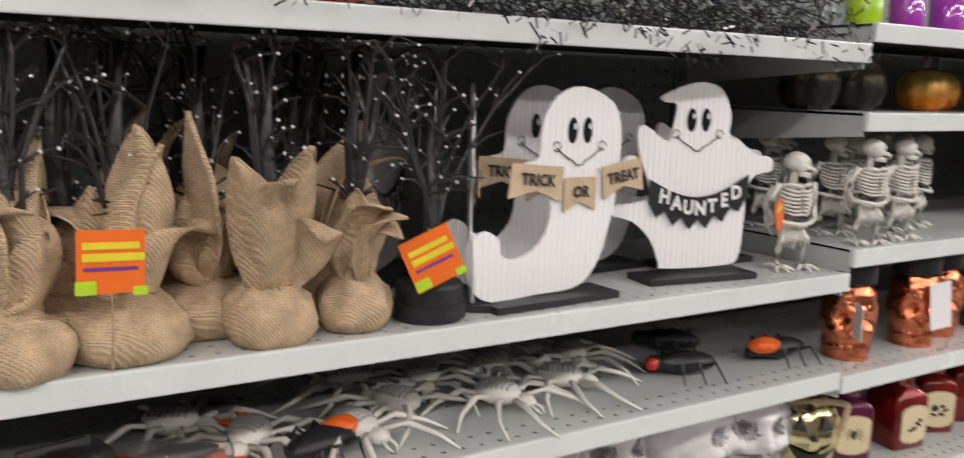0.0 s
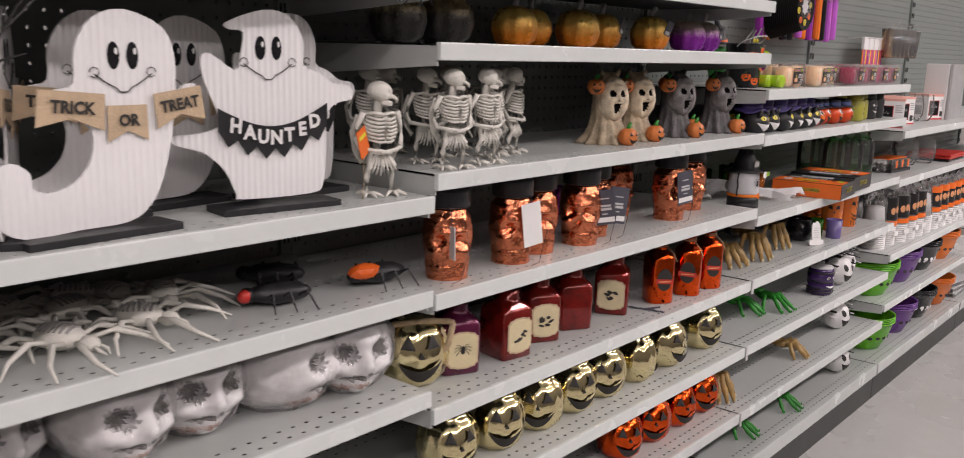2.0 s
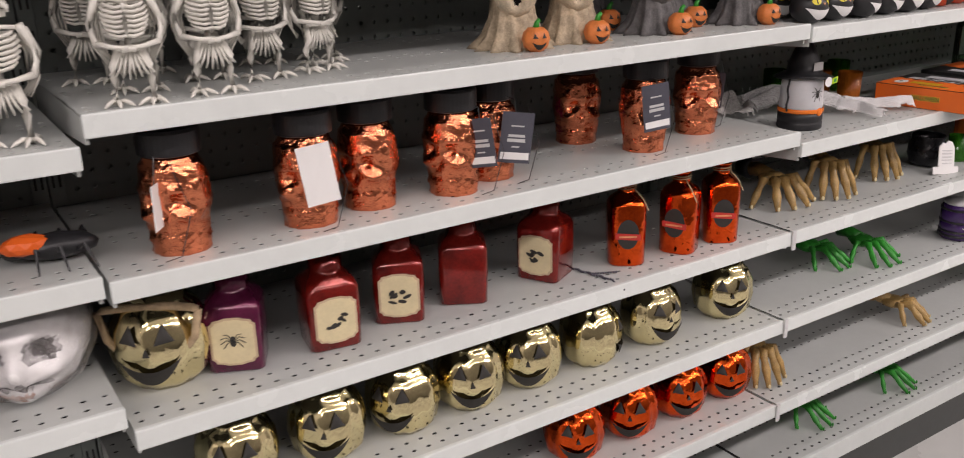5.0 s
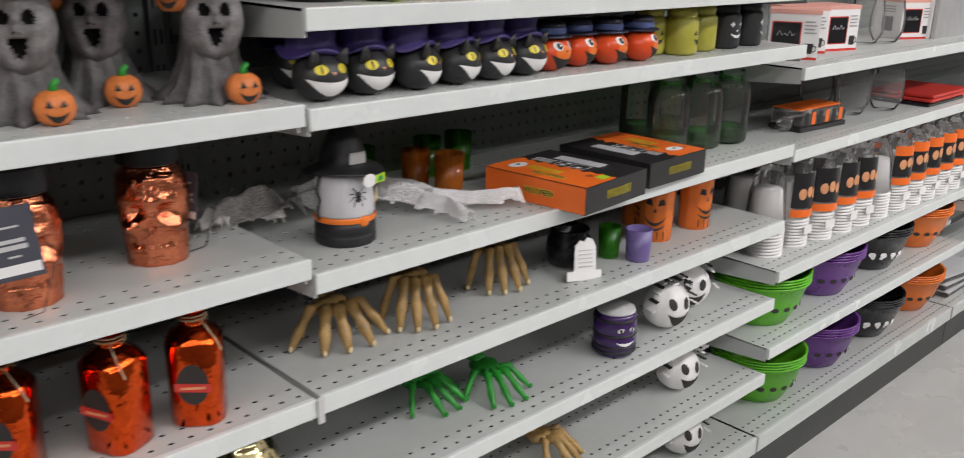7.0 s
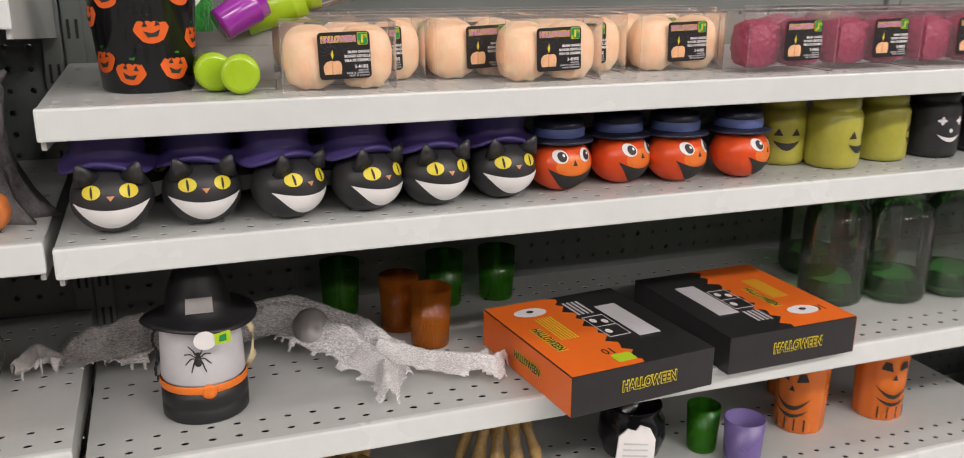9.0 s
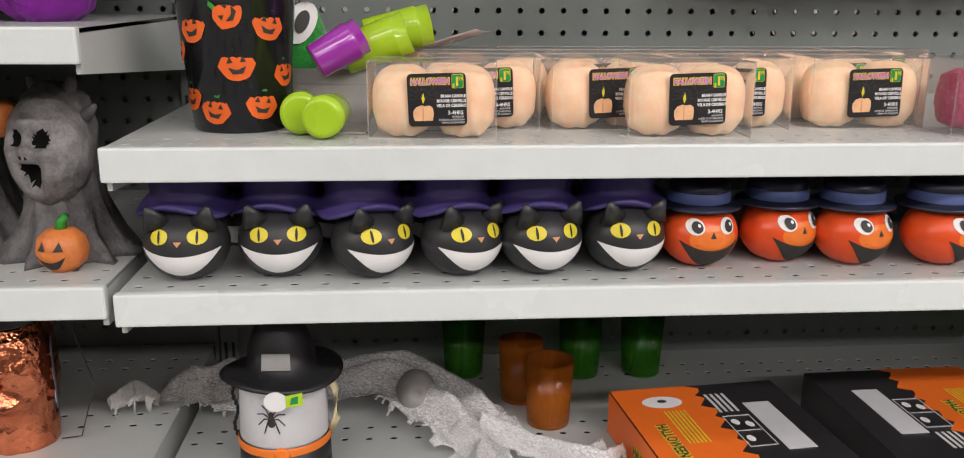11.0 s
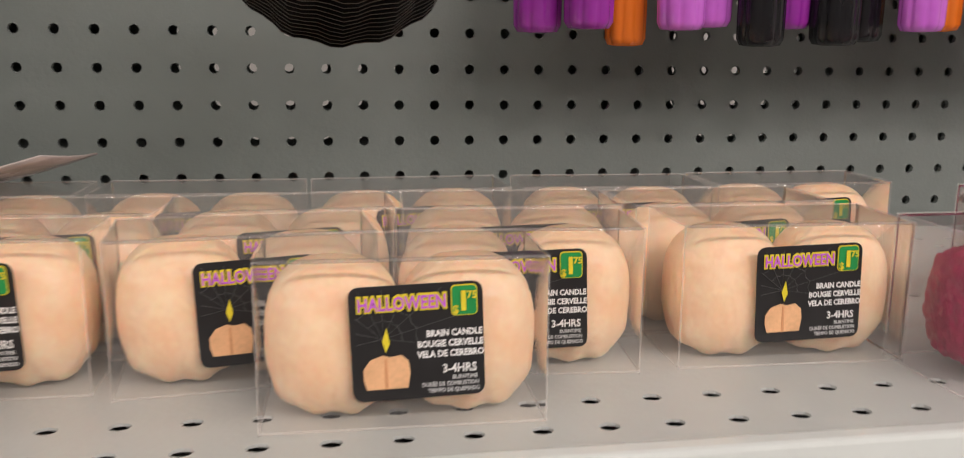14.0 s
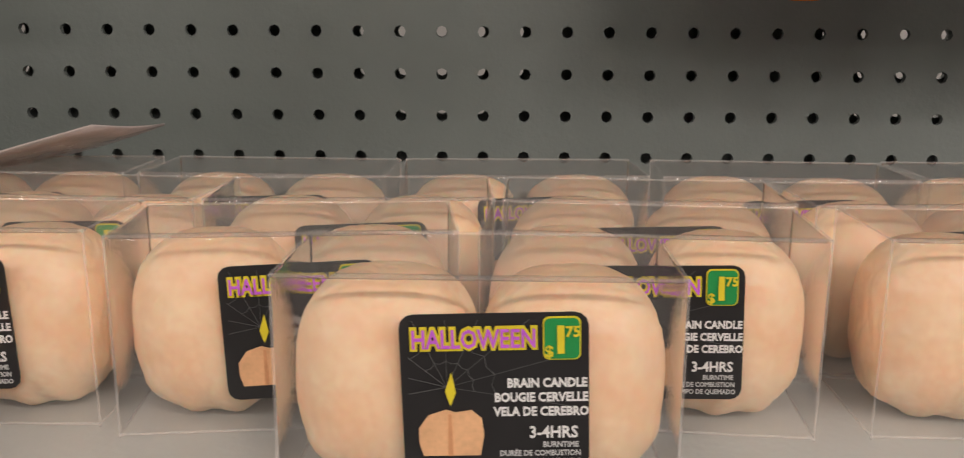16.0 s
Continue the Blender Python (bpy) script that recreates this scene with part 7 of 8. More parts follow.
gauze_cloth("gauze_drape", [(1.175, 0.19), (1.225, 0.225), (1.275, 0.22), (1.33, 0.25)], [0.06, 0.13, 0.14, 0.1], [0.008, 0.04, 0.05, 0.03], 2.3, GREYGAUZE, "pale grey ragged gauze draped on the shelf", 2.5, 0.5)
gauze_cloth("gauze_drape", [(1.36, 0.27), (1.44, 0.235), (1.50, 0.17), (1.545, 0.115)], [0.12, 0.12, 0.13, 0.1], [0.02, 0.045, 0.032, 0.012], 5.1, GAUZE, "white ragged gauze cloth trailing on the shelf", 3.0)
gauze_cloth("gauze_drape", [(1.50, 0.14), (1.525, 0.085), (1.515, 0.02)], [0.09, 0.065, 0.035], [0.02, 0.016, 0.008], 8.7, GAUZE, "white tattered gauze end lying on the shelf", 2.0, 0.5)
gauze_cloth("gauze_drape", [(1.525, 0.15), (1.575, 0.095), (1.635, 0.055), (1.655, 0.085)], [0.07, 0.05, 0.055, 0.04], [0.022, 0.016, 0.022, 0.014], 12.4, GAUZE, "white tattered gauze end lying on the shelf", 2.0, 0.5)
scrap = gauze_cloth("gauze_drape", [(1.15, 0.16), (1.175, 0.175), (1.2, 0.17)], [0.03, 0.05, 0.03], [0.012, 0.022, 0.01], 4.2, GREYGAUZE, "scrap of pale gauze lying on the shelf", 2.0, 0.5)
scrap.matrix_world = pose(0, 0, Z2C)
bm = bmesh.new()
rough_ball(bm, (0, 0, 0.032), (0.02, 0.024, 0.022), 4, lambda d: -0.35 * sum(math.exp(-(((d.x - sx * 0.36) / 0.22) ** 2 + ((d.z - 0.1) / 0.2) ** 2)) for sx in (-1, 1)) * (d.y < 0) + 0.05 * noise.noise(d * 6))
for v in bm.verts:
    v.co.z = max(v.co.z, 0.0)
rp = part("reaper_head", bm, GREYCARD, smooth=True)
rp.matrix_world = pose(1.452, 0.185, Z3L + 0.004, 0, 20, 20)
tagged(rp, "grey plastic skull head wrapped in gauze", "decoration")


def tumbler(at, r, h, mat, label, group, ribs=0):
    t = thing("tumbler", at, label, "cup", group)
    bm = lathe(bmesh.new(), [(r * 0.86, 0), (r * 0.88, 0.002), (r, h), (r * 0.95, h), (r * 0.83, 0.004)], 30, None, ribs, 0.06 if ribs else 0)
    part("cup", bm, mat, t, smooth=True)
    return t


AMBER = film("amber_plastic", (0.98, 0.55, 0.2), 0.28, 0.1, 1.4, 0.1, (0.85, 0.24, 0.03))
GREENCUP = film("green_clear_plastic", (0.4, 0.88, 0.25), 0.22, 0.1, 1.4, 0.1, (0.09, 0.5, 0.03))
tumbler((1.58, 0.235, Z3L), 0.025, 0.07, AMBER, "orange see-through plastic tumbler", "small tumblers")
tumbler((1.603, 0.175, Z3L), 0.026, 0.072, AMBER, "orange see-through plastic tumbler", "small tumblers")
tumbler((1.66, 0.3, Z3L), 0.026, 0.07, GREENCUP, "green see-through plastic tumbler", "small tumblers")
tumbler((1.735, 0.3, Z3L), 0.026, 0.07, GREENCUP, "green see-through plastic tumbler", "small tumblers")
tumbler((1.52, 0.31, Z3L), 0.026, 0.07, GREENCUP, "green see-through plastic tumbler", "small tumblers")


def glass_jar(at):
    j = thing("glass_jar", at, "tall green tinted glass jar with rounded shoulders", "jar", "green glass jars")
    bm = lathe(bmesh.new(), [(0.03, 0.001), (0.041, 0.004), (0.0435, 0.014), (0.0435, 0.105), (0.041, 0.124), (0.033, 0.135), (0.028, 0.14), (0.0285, 0.152), (0.03, 0.154)], 40, close=False)
    part("glass", bm, GREENGLASS, j, smooth=True).visible_shadow = False
    bm = lathe(bmesh.new(), [(0.001, 0.0005), (0.036, 0.0005), (0.0415, 0.006), (0.0425, 0.014), (0.0425, 0.034), (0.0405, 0.036), (0.036, 0.012), (0.001, 0.009)], 40, close=False)
    part("thick_base", bm, GREENGLASSDEEP, j, smooth=True)
    return j


GREENGLASSDEEP = film("deep_green_glass", (0.42, 0.80, 0.40), 0.06, 0.06, 1.45, 0.1, (0.08, 0.35, 0.06))
gjr = glass_jar((2.168, 0.14, Z3L))
repeat(gjr, [(2.26, 0.122, Z3L, 0), (2.352, 0.115, Z3L, 0), (2.22, 0.25, Z3L, 0), (2.32, 0.24, Z3L, 0)])


AMBERFILM = film("pale_amber_plastic", (0.95, 0.75, 0.5), 0.12)


# ---- hands ----
def rubber_hand(at, turn, mat, word, palm, reach, spread, girth, cuff=True):
    """A bony hand on its fingertips: palm height, how far the fingers reach, how wide they spread, and their girth."""
    h = thing("rubber_hand", at, f"{word} rubber monster hand resting on its fingertips", "decoration", "rubber hands", turn)
    bm = bmesh.new()
    rough_ball(bm, (0, 0.012, palm), (0.026, 0.03, 0.014), 3, lambda d: 0.12 * noise.noise(d * 4) + 0.1 * max(0, d.z) * math.cos(9 * d.x))
    tube(bm, [(0, 0.02, palm + 0.002), (0, 0.05, palm + 0.008), (0, 0.08, palm + 0.006)], [0.016, 0.0135, 0.017], 12)
    part("palm", bm, mat, h, smooth=True)
    fingers = ((-0.019, -1.05, 0.35, 0.85), (-0.012, -0.5, 0.9, 1.0), (-0.002, -0.02, 1.0, 1.0), (0.009, 0.5, 0.92, 0.96), (0.018, 1.0, 0.5, 0.85))
    for k, (x0, sx, out, fat) in enumerate(fingers):
        bm = bmesh.new()
        a = Vector((x0, -0.006 + 0.006 * (k in (0, 4)), palm))
        e = Vector((x0 + sx * spread, -reach * out, 0.0035))
        knuckle = a.lerp(e, 0.36)
        knuckle.z = palm + 0.006
        joint = a.lerp(e, 0.72)
        joint.z = palm * 0.56
        r = girth * fat
        tube(bm, [a, a.lerp(knuckle, 0.6), knuckle, knuckle.lerp(joint, 0.5), joint, joint.lerp(e, 0.5), e],
             [r * 1.05, r * 0.9, r * 1.18, r * 0.8, r * 1.05, r * 0.74, r * 0.55], 10)
        f = part("finger", bm, mat, h, smooth=True)
        bm = bmesh.new()
        ball(bm, e + Vector((0, -0.003, 0.004)), (0.0034, 0.002, 0.005), 8)
        part("nail", bm, CREAM if mat is TAN else GREEN, f, smooth=True)
    if cuff:
        bm = lathe(bmesh.new(), [(0.019, 0), (0.024, 0.004), (0.025, 0.03), (0.021, 0.036), (0.004, 0.037)], 20, pose(0, 0.112, palm + 0.006, 90, 0, 0))
        part("cuff", bm, BLACK, h, smooth=True)
        bm = slab(bmesh.new(), rounded(0.03, 0.016, 0.002), 0.0005, pose(0, 0.068, palm + 0.031, -40, 0, 0))
        lab = part("cuff_label", bm, GREYLABEL, h)
        bm = slab(bmesh.new(), rounded(0.023, 0.004, 0.001), 0.0004, pose(0, 0.0673, palm + 0.0318, -40, 0, 0))
        part("label_print", bm, GREYINK, lab)
    return h


rubber_hand((1.345, 0.145, Z3H), 12, TAN, "mustard gold", 0.05, 0.068, 0.056, 0.0095)
rh = rubber_hand((1.482, 0.122, Z3H), 30, TAN, "mustard gold", 0.066, 0.062, 0.036, 0.009)
repeat(rh, [(1.685, 0.148, Z3H, 22), (1.285, 0.11, Z2O, 20)])
rubber_hand((1.80, 0.11, Z3W), -25, TAN, "mustard gold", 0.04, 0.075, 0.035, 0.0085)
gh = rubber_hand((1.655, 0.125, Z3P), 12, GREEN, "glossy green", 0.036, 0.085, 0.045, 0.0068, False)
repeat(gh, [(1.535, 0.175, Z3P, -18), (1.77, 0.115, ZB, -20), (1.47, 0.13, ZB, -15)])


# ---- small goods lower down ----
cd = thing("black_cauldron", (1.86, 0.125, Z3H), "round glossy black plastic cauldron", "cauldron")
bm = lathe(bmesh.new(), [(0.02, 0), (0.036, 0.006), (0.044, 0.03), (0.042, 0.052), (0.035, 0.064), (0.038, 0.072), (0.036, 0.074), (0.032, 0.064), (0.02, 0.01)], 32)
part("pot", bm, BLACKGLOSS, cd, smooth=True)
tm = thing("tombstone_tag", (1.82, 0.05, Z3H), "white tombstone shaped card standing on the shelf", "price tag", turn=12)
bm = slab(bmesh.new(), [(-0.03, 0), (0.03, 0), (0.03, 0.014), (0.02, 0.014), (0.02, 0.05), (0.014, 0.061), (0.004, 0.064), (0.0, 0.058), (-0.008, 0.06), (-0.016, 0.052), (-0.018, 0.014), (-0.03, 0.014)], 0.002, pose(0, 0, 0, -12, 6, 0))
part("card", bm, WHITE, tm)
tm.scale = (1.3, 1.3, 1.2)
bm = bmesh.new()
for k in range(5):
    box(bm, -0.011, -0.0012, 0.02 + 0.006 * k, 0.013, -0.0006, 0.0216 + 0.006 * k, 0, pose(0, 0, 0, -12, 6, 0))
tagged(part("small_print", bm, GREYINK, tm), kind="stuff")
tumbler((1.955, 0.105, Z3H), 0.022, 0.062, GREENCUP, "green printed paper cup", "small printed cups", 0)
tumbler((1.985, 0.058, Z3H), 0.026, 0.062, material("lilac_plastic", (0.16, 0.12, 0.30), 0.3), "lilac plastic cup with a clear wrap", "small printed cups")


def pumpkin_tumbler(at, turn):
    t = thing("pumpkin_tumbler", at, "tall orange ribbed tumbler with a carved pumpkin face", "cup", "pumpkin tumblers", turn)
    bm = lathe(bmesh.new(), [(0.031, 0), (0.033, 0.002), (0.036, 0.108), (0.037, 0.111), (0.034, 0.111), (0.03, 0.006)], 40, None, 10, 0.05)
    part("cup", bm, ORANGEPLASTIC, t, smooth=True)
    s = cyl(0.0355, 0.0006)
    bm = bmesh.new()
    for sx in (-1, 1):
        decal(bm, [(sx * 0.005, 0.077), (sx * 0.02, 0.08), (sx * 0.016, 0.092), (sx * 0.008, 0.09)], s, 3)
    decal(bm, [(-0.004, 0.064), (0.004, 0.064), (0, 0.073)], s, 2)
    grin(bm, -0.024, 0.024, 0.056, 0.014, 0.02, s, 14, 2)
    grin(bm, -0.022, 0.022, 0.038, 0.008, 0.013, s, 14, 2)
    for k in (-0.018, -0.006, 0.007, 0.019):
        decal(bm, [(k - 0.001, 0.006), (k + 0.001, 0.006), (k + 0.001, 0.024), (k - 0.001, 0.024)], s, 2)
    part("face_print", bm, INK, t)
    return t


pt = pumpkin_tumbler((2.118, 0.115, Z3H), 60)
repeat(pt, [(2.25, 0.11, Z3H, 12), (2.17, 0.2, Z3H, 30)])

pc = thing("purple_monster_jar", (1.945, 0.07, Z3P), "purple ribbed ceramic monster jar with a pale lid", "jar", turn=20)
bm = lathe(bmesh.new(), [(0.034, 0), (0.039, 0.004), (0.041, 0.014), (0.0385, 0.02), (0.042, 0.026), (0.042, 0.04), (0.039, 0.045), (0.0425, 0.05), (0.042, 0.07), (0.039, 0.075), (0.041, 0.08), (0.038, 0.088)], 40)
part("body", bm, material("dark_purple_glaze", (0.05, 0.02, 0.11), 0.22, 0, 0.2, 20, coat=0.4), pc, smooth=True)
bm = lathe(bmesh.new(), [(0.037, 0.088), (0.038, 0.09), (0.037, 0.094), (0.003, 0.095)], 32)
part("lid", bm, GREYINK, pc, smooth=True)
for z in (0.012, 0.0225, 0.0465, 0.0765):
    bm = lathe(bmesh.new(), [(0.0405, z - 0.003), (0.0432, z - 0.002), (0.0432, z + 0.002), (0.0405, z + 0.003)], 40)
    part("dark_band", bm, BLACK, pc, smooth=True)
s = cyl(0.0425, 0.001)
for sx in (-1, 1):
    e = part("eye", decal(bmesh.new(), oval(sx * 0.012, 0.061, 0.0065, 0.0042, 14, -sx * 22), s), WHITE, pc)
    part("pupil", decal(bmesh.new(), oval(sx * 0.012, 0.061, 0.003, 0.0035), cyl(0.0425, 0.0018)), INK, e)
bm = grin(bmesh.new(), -0.02, 0.02, 0.036, 0.002, 0.008, s, 10, 2)
part("teeth", bm, WHITE, pc)


def white_jack(at, turn):
    w = thing("white_ghost_jar", at, "white ceramic smiling ghost pumpkin with a checked bow", "jar", "white ghost jars", turn)
    ctr, rad = (0, 0, 0.05), (0.05, 0.048, 0.05)
    bm = bmesh.new()
    rough_ball(bm, ctr, rad, 4, lambda d: -0.05 * (1 - abs(math.sin(4 * math.atan2(d.y, d.x)))) ** 2)
    for v in bm.verts:
        v.co.z = max(v.co.z, 0)
    part("body", bm, WHITE, w, smooth=True)
    s = ell(ctr, rad, 0.001)
    bm = bmesh.new()
    decal(bm, oval(-0.016, 0.066, 0.0085, 0.012, 14, 10), s)
    decal(bm, oval(0.018, 0.064, 0.0085, 0.012, 14, -10), s)
    grin(bm, -0.026, 0.026, 0.046, 0.008, 0.032, s, 14, 4)
    part("face", bm, INK, w)
    bm = lathe(bmesh.new(), [(0.012, 0.096), (0.012, 0.104), (0.006, 0.11)], 12)
    part("stem", bm, BLACK, w)
    bm = bmesh.new()
    for sx in (-1, 1):
        for k in range(9):
            t = k / 8
            g = bmesh.ops.create_cube(bm, size=1)
            bmesh.ops.transform(bm, matrix=pose(sx * (0.004 + 0.052 * t), -0.016 - 0.006 * t, 0.104 + 0.02 * math.sin(math.pi * t) - 0.05 * t * t, 0, sx * 30 * (t - 0.3), 0) @ Matrix.Diagonal((0.0078, 0.024, 0.003, 1)), verts=g["verts"])
            for f in {f for v in g["verts"] for f in v.link_faces}:
                f.material_index = k % 2
    part("checked_ribbon", bm, [WHITE, BLACK], w)
    return w


wj = white_jack((2.12, 0.075, Z3P), 16)
repeat(wj, [(2.25, 0.11, Z3P, 36), (2.225, 0.1, Z3W, 14), (2.25, 0.09, ZB, 16)])


# ---- bowls, cups, mugs and glasses of the next bay ----
def bowl_stack(at, mat, word, mark):
    b = thing("bowl_stack", at, f"stack of {word} plastic serving bowls", "bowls", "stacked bowls")
    for k in range(4):
        bm = lathe(bmesh.new(), [(0.058, 0), (0.062, 0.002), (0.085, 0.05), (0.098, 0.098), (0.103, 0.1), (0.103, 0.1035), (0.097, 0.102), (0.083, 0.052), (0.058, 0.005), (0.002, 0.004)], 44, pose(0, 0, 0.0065 * k))
        part("bowl", bm, mat, b, smooth=True)
    r = lambda z: 0.062 + (z - 0.002) * 0.46
    for k in range(9):
        a = -150 + k * 18
        z = 0.048 if mark is INK else 0.05
        bm = decal(bmesh.new(), oval(0, z, 0.0085, 0.0055 if mark is INK else 0.0075, 10), cyl(0.0855, 0.001), 2)
        if mark is not INK:
            decal(bm, oval(0.003 * (-1) ** k, z - 0.009, 0.005, 0.004, 8), cyl(0.082, 0.001), 2)
        bmesh.ops.transform(bm, matrix=pose(0, 0, 0, 0, 0, a + 60), verts=bm.verts)
        part("bat_print" if mark is INK else "skull_print", bm, mark, b)
    return b


for bx, mt, wd, mk in ((2.575, LIME, "lime green", INK), (2.875, PURPLEPLASTIC, "purple", INK), (3.18, BLACKGLOSS, "black", WHITE), (3.49, ORANGEPLASTIC, "orange", INK)):
    g = bowl_stack((bx + 0.03, 0.13, Z4B), mt, wd, mk)
    g.scale = (1.2, 1.2, 1.12)
    copy_thing(g, pose(bx + 0.075, 0.135, ZB, 0, 0, 20))


BAG = film("crinkled_clear_bag", (0.97, 0.97, 0.97), 0.06, 0.1, 1.35, 0.6)


def cup_pack(at, turn, style):
    p = thing("party_cup_pack", at, "clear bag of stacked party cups with a printed header" if style else "clear bag of plain white paper cups", "paper cups", "bagged party cups", turn)
    for k in range(9):
        bm = lathe(bmesh.new(), [(0.0375, 0.0068 * k), (0.0385, 0.0068 * k + 0.001), (0.0385, 0.0068 * k + 0.004), (0.035, 0.0068 * k + 0.005), (0.034, 0.0068 * k + 0.0068)], 24, close=False)
        part("cup_rim", bm, WHITE, p, smooth=True)
    bm = lathe(bmesh.new(), [(0.035, 0.06), (0.026, 0.135), (0.024, 0.137), (0.002, 0.137)], 24)
    part("cup_wall", bm, WHITE, p, smooth=True)
    bm = lathe(bmesh.new(), [(0.0405, 0.0), (0.042, 0.06), (0.036, 0.13), (0.033, 0.15), (0.028, 0.165), (0.016, 0.18), (0.022, 0.195), (0.034, 0.207), (0.03, 0.222)], 26, close=False, squash=0.85)
    for v in bm.verts:
        q = noise.noise(v.co * 55) + 0.6 * noise.noise(v.co * 130)
        v.co.x *= 1 + 0.09 * q * (0.4 + v.co.z / 0.2)
        v.co.y *= 1 + 0.09 * q * (0.4 + v.co.z / 0.2)
        v.co.z += 0.006 * noise.noise(v.co * 90) * (v.co.z > 0.17)
    part("clear_bag", bm, BAG, p)
    if style:
        for z0, z1, mt in ((0.066, 0.082, ORANGECARD), (0.086, 0.135, BLACKCARD), (0.135, 0.158, BLACKCARD if style == 1 else ORANGECARD)):
            bm = bmesh.new()
            n = 12
            lo, hi = [], []
            for i in range(n + 1):
                a = radians(-145 + 105 * i / n)
                r = 0.041 - 0.04 * (z0 - 0.06)
                r2 = 0.041 - 0.04 * (z1 - 0.06)
                lo.append(bm.verts.new((r * math.cos(a), r * math.sin(a), z0)))
                hi.append(bm.verts.new((r2 * math.cos(a), r2 * math.sin(a), z1)))
            for i in range(n):
                bm.faces.new((lo[i], lo[i + 1], hi[i + 1], hi[i]))
            part("header_print", bm, mt, p)
        for k in range(3):
            bm = decal(bmesh.new(), oval(-0.016 + 0.016 * k, 0.115 + 0.004 * (k % 2), 0.0075, 0.012, 12), cyl(0.0385, 0.001), 2)
            part("pumpkin_print", bm, FLESHPRINT, p)
        bm = slab(bmesh.new(), rounded(0.024, 0.018, 0.002, 0.002, 0.04), 0.0005, pose(0, -0.044, 0))
        part("paper_slip", bm, WHITE, p)
    return p


c0 = cup_pack((2.54, 0.1, Z4C), 10, 0)
c1 = cup_pack((2.66, 0.1, Z4C), 8, 1)
c2 = cup_pack((3.17, 0.07, Z4C), 12, 2)
for pk in (c0, c1, c2):
    pk.scale = (1.25, 1.25, 1.18)
repeat(c1, [(2.76, 0.085, Z4C, 20), (2.86, 0.08, Z4C, 5), (2.955, 0.075, Z4C, 15), (2.7, 0.19, Z4C, 0), (2.9, 0.18, Z4C, 0)])
repeat(c0, [(3.06, 0.072, Z4C, 0), (2.6, 0.2, Z4C, 0)])
repeat(c2, [(3.265, 0.065, Z4C, 10), (3.36, 0.062, Z4C, 4), (3.455, 0.06, Z4C, 4), (3.55, 0.06, Z4C, 4), (3.2, 0.17, Z4C, 0), (3.4, 0.17, Z4C, 0)])


def mug_box(at, turn):
    m = thing("mug_box", at, "white printed mug box with a dark window front", "box", "mug boxes", turn)
    bm = bmesh.new()
    box(bm, -0.055, 0, 0, 0.055, 0.1, 0.108, 0.0014)
    part("carton", bm, WHITE, m)
    bm = bmesh.new()
    box(bm, -0.056, -0.001, 0.1, 0.056, 0.101, 0.1095)
    part("lid_flap", bm, PINKCARD, m)
    bm = slab(bmesh.new(), rounded(0.064, 0.066, 0.002, -0.016, 0.05), 0.0005, pose(0, -0.0008, 0))
    part("window_border", bm, RED, m)
    bm = slab(bmesh.new(), rounded(0.059, 0.061, 0.002, -0.016, 0.05), 0.0006, pose(0, -0.0014, 0))
    win = part("window", bm, BLACKGLOSS, m)
    bm = slab(bmesh.new(), [(0.026, 0.014), (0.043, 0.014), (0.044, 0.036), (0.025, 0.036)], 0.0005, pose(0, -0.0012, 0))
    tube(bm, [(0.044, -0.001, 0.032), (0.05, -0.001, 0.029), (0.05, -0.001, 0.021), (0.044, -0.001, 0.018)], 0.0011, 5)
    part("mug_picture", bm, INK, m)
    bm = bmesh.new()
    for k in range(4):
        box(bm, 0.022, -0.0014, 0.058 + 0.008 * k, 0.048 - 0.004 * (k % 2), -0.0009, 0.061 + 0.008 * k)
    tagged(part("front_print", bm, GREYCARD, m), kind="stuff")
    bm = tube(bmesh.new(), [(-0.036 + 0.0055 * k, -0.0026, 0.052 + (0.011 if k in (1, 5) else 0.005 if k % 2 else 0)) for k in range(8)], 0.0008, 5)
    part("script_print", bm, GREYINK, win)
    for sx in (-1, 1):
        bm = bmesh.new()
        x = sx * 0.0556
        box(bm, min(x, x + sx * 0.0004), 0.03, 0.02, max(x, x + sx * 0.0004), 0.07, 0.06)
        part("side_picture", bm, GREYLABEL, m)
        bm = bmesh.new()
        for k in range(3):
            box(bm, min(x, x + sx * 0.0005), 0.025, 0.072 + 0.007 * k, max(x, x + sx * 0.0005), 0.075, 0.0755 + 0.007 * k)
        tagged(part("small_print", bm, GREYCARD, m), kind="stuff")
    bm = bmesh.new()
    box(bm, -0.054, -0.0014, 0.0, 0.054, -0.0008, 0.006)
    part("base_band", bm, RED, m)
    return m


PINKCARD = material("salmon_card", (0.72, 0.36, 0.30), 0.5, 0, 0.06, 12)
mb = mug_box((2.57, 0.1, Z4M), 62)
repeat(mb, [(2.83, 0.11, Z4M, 16), (3.3, 0.12, Z4M, 22), (2.7, 0.14, Z4M, 40)])

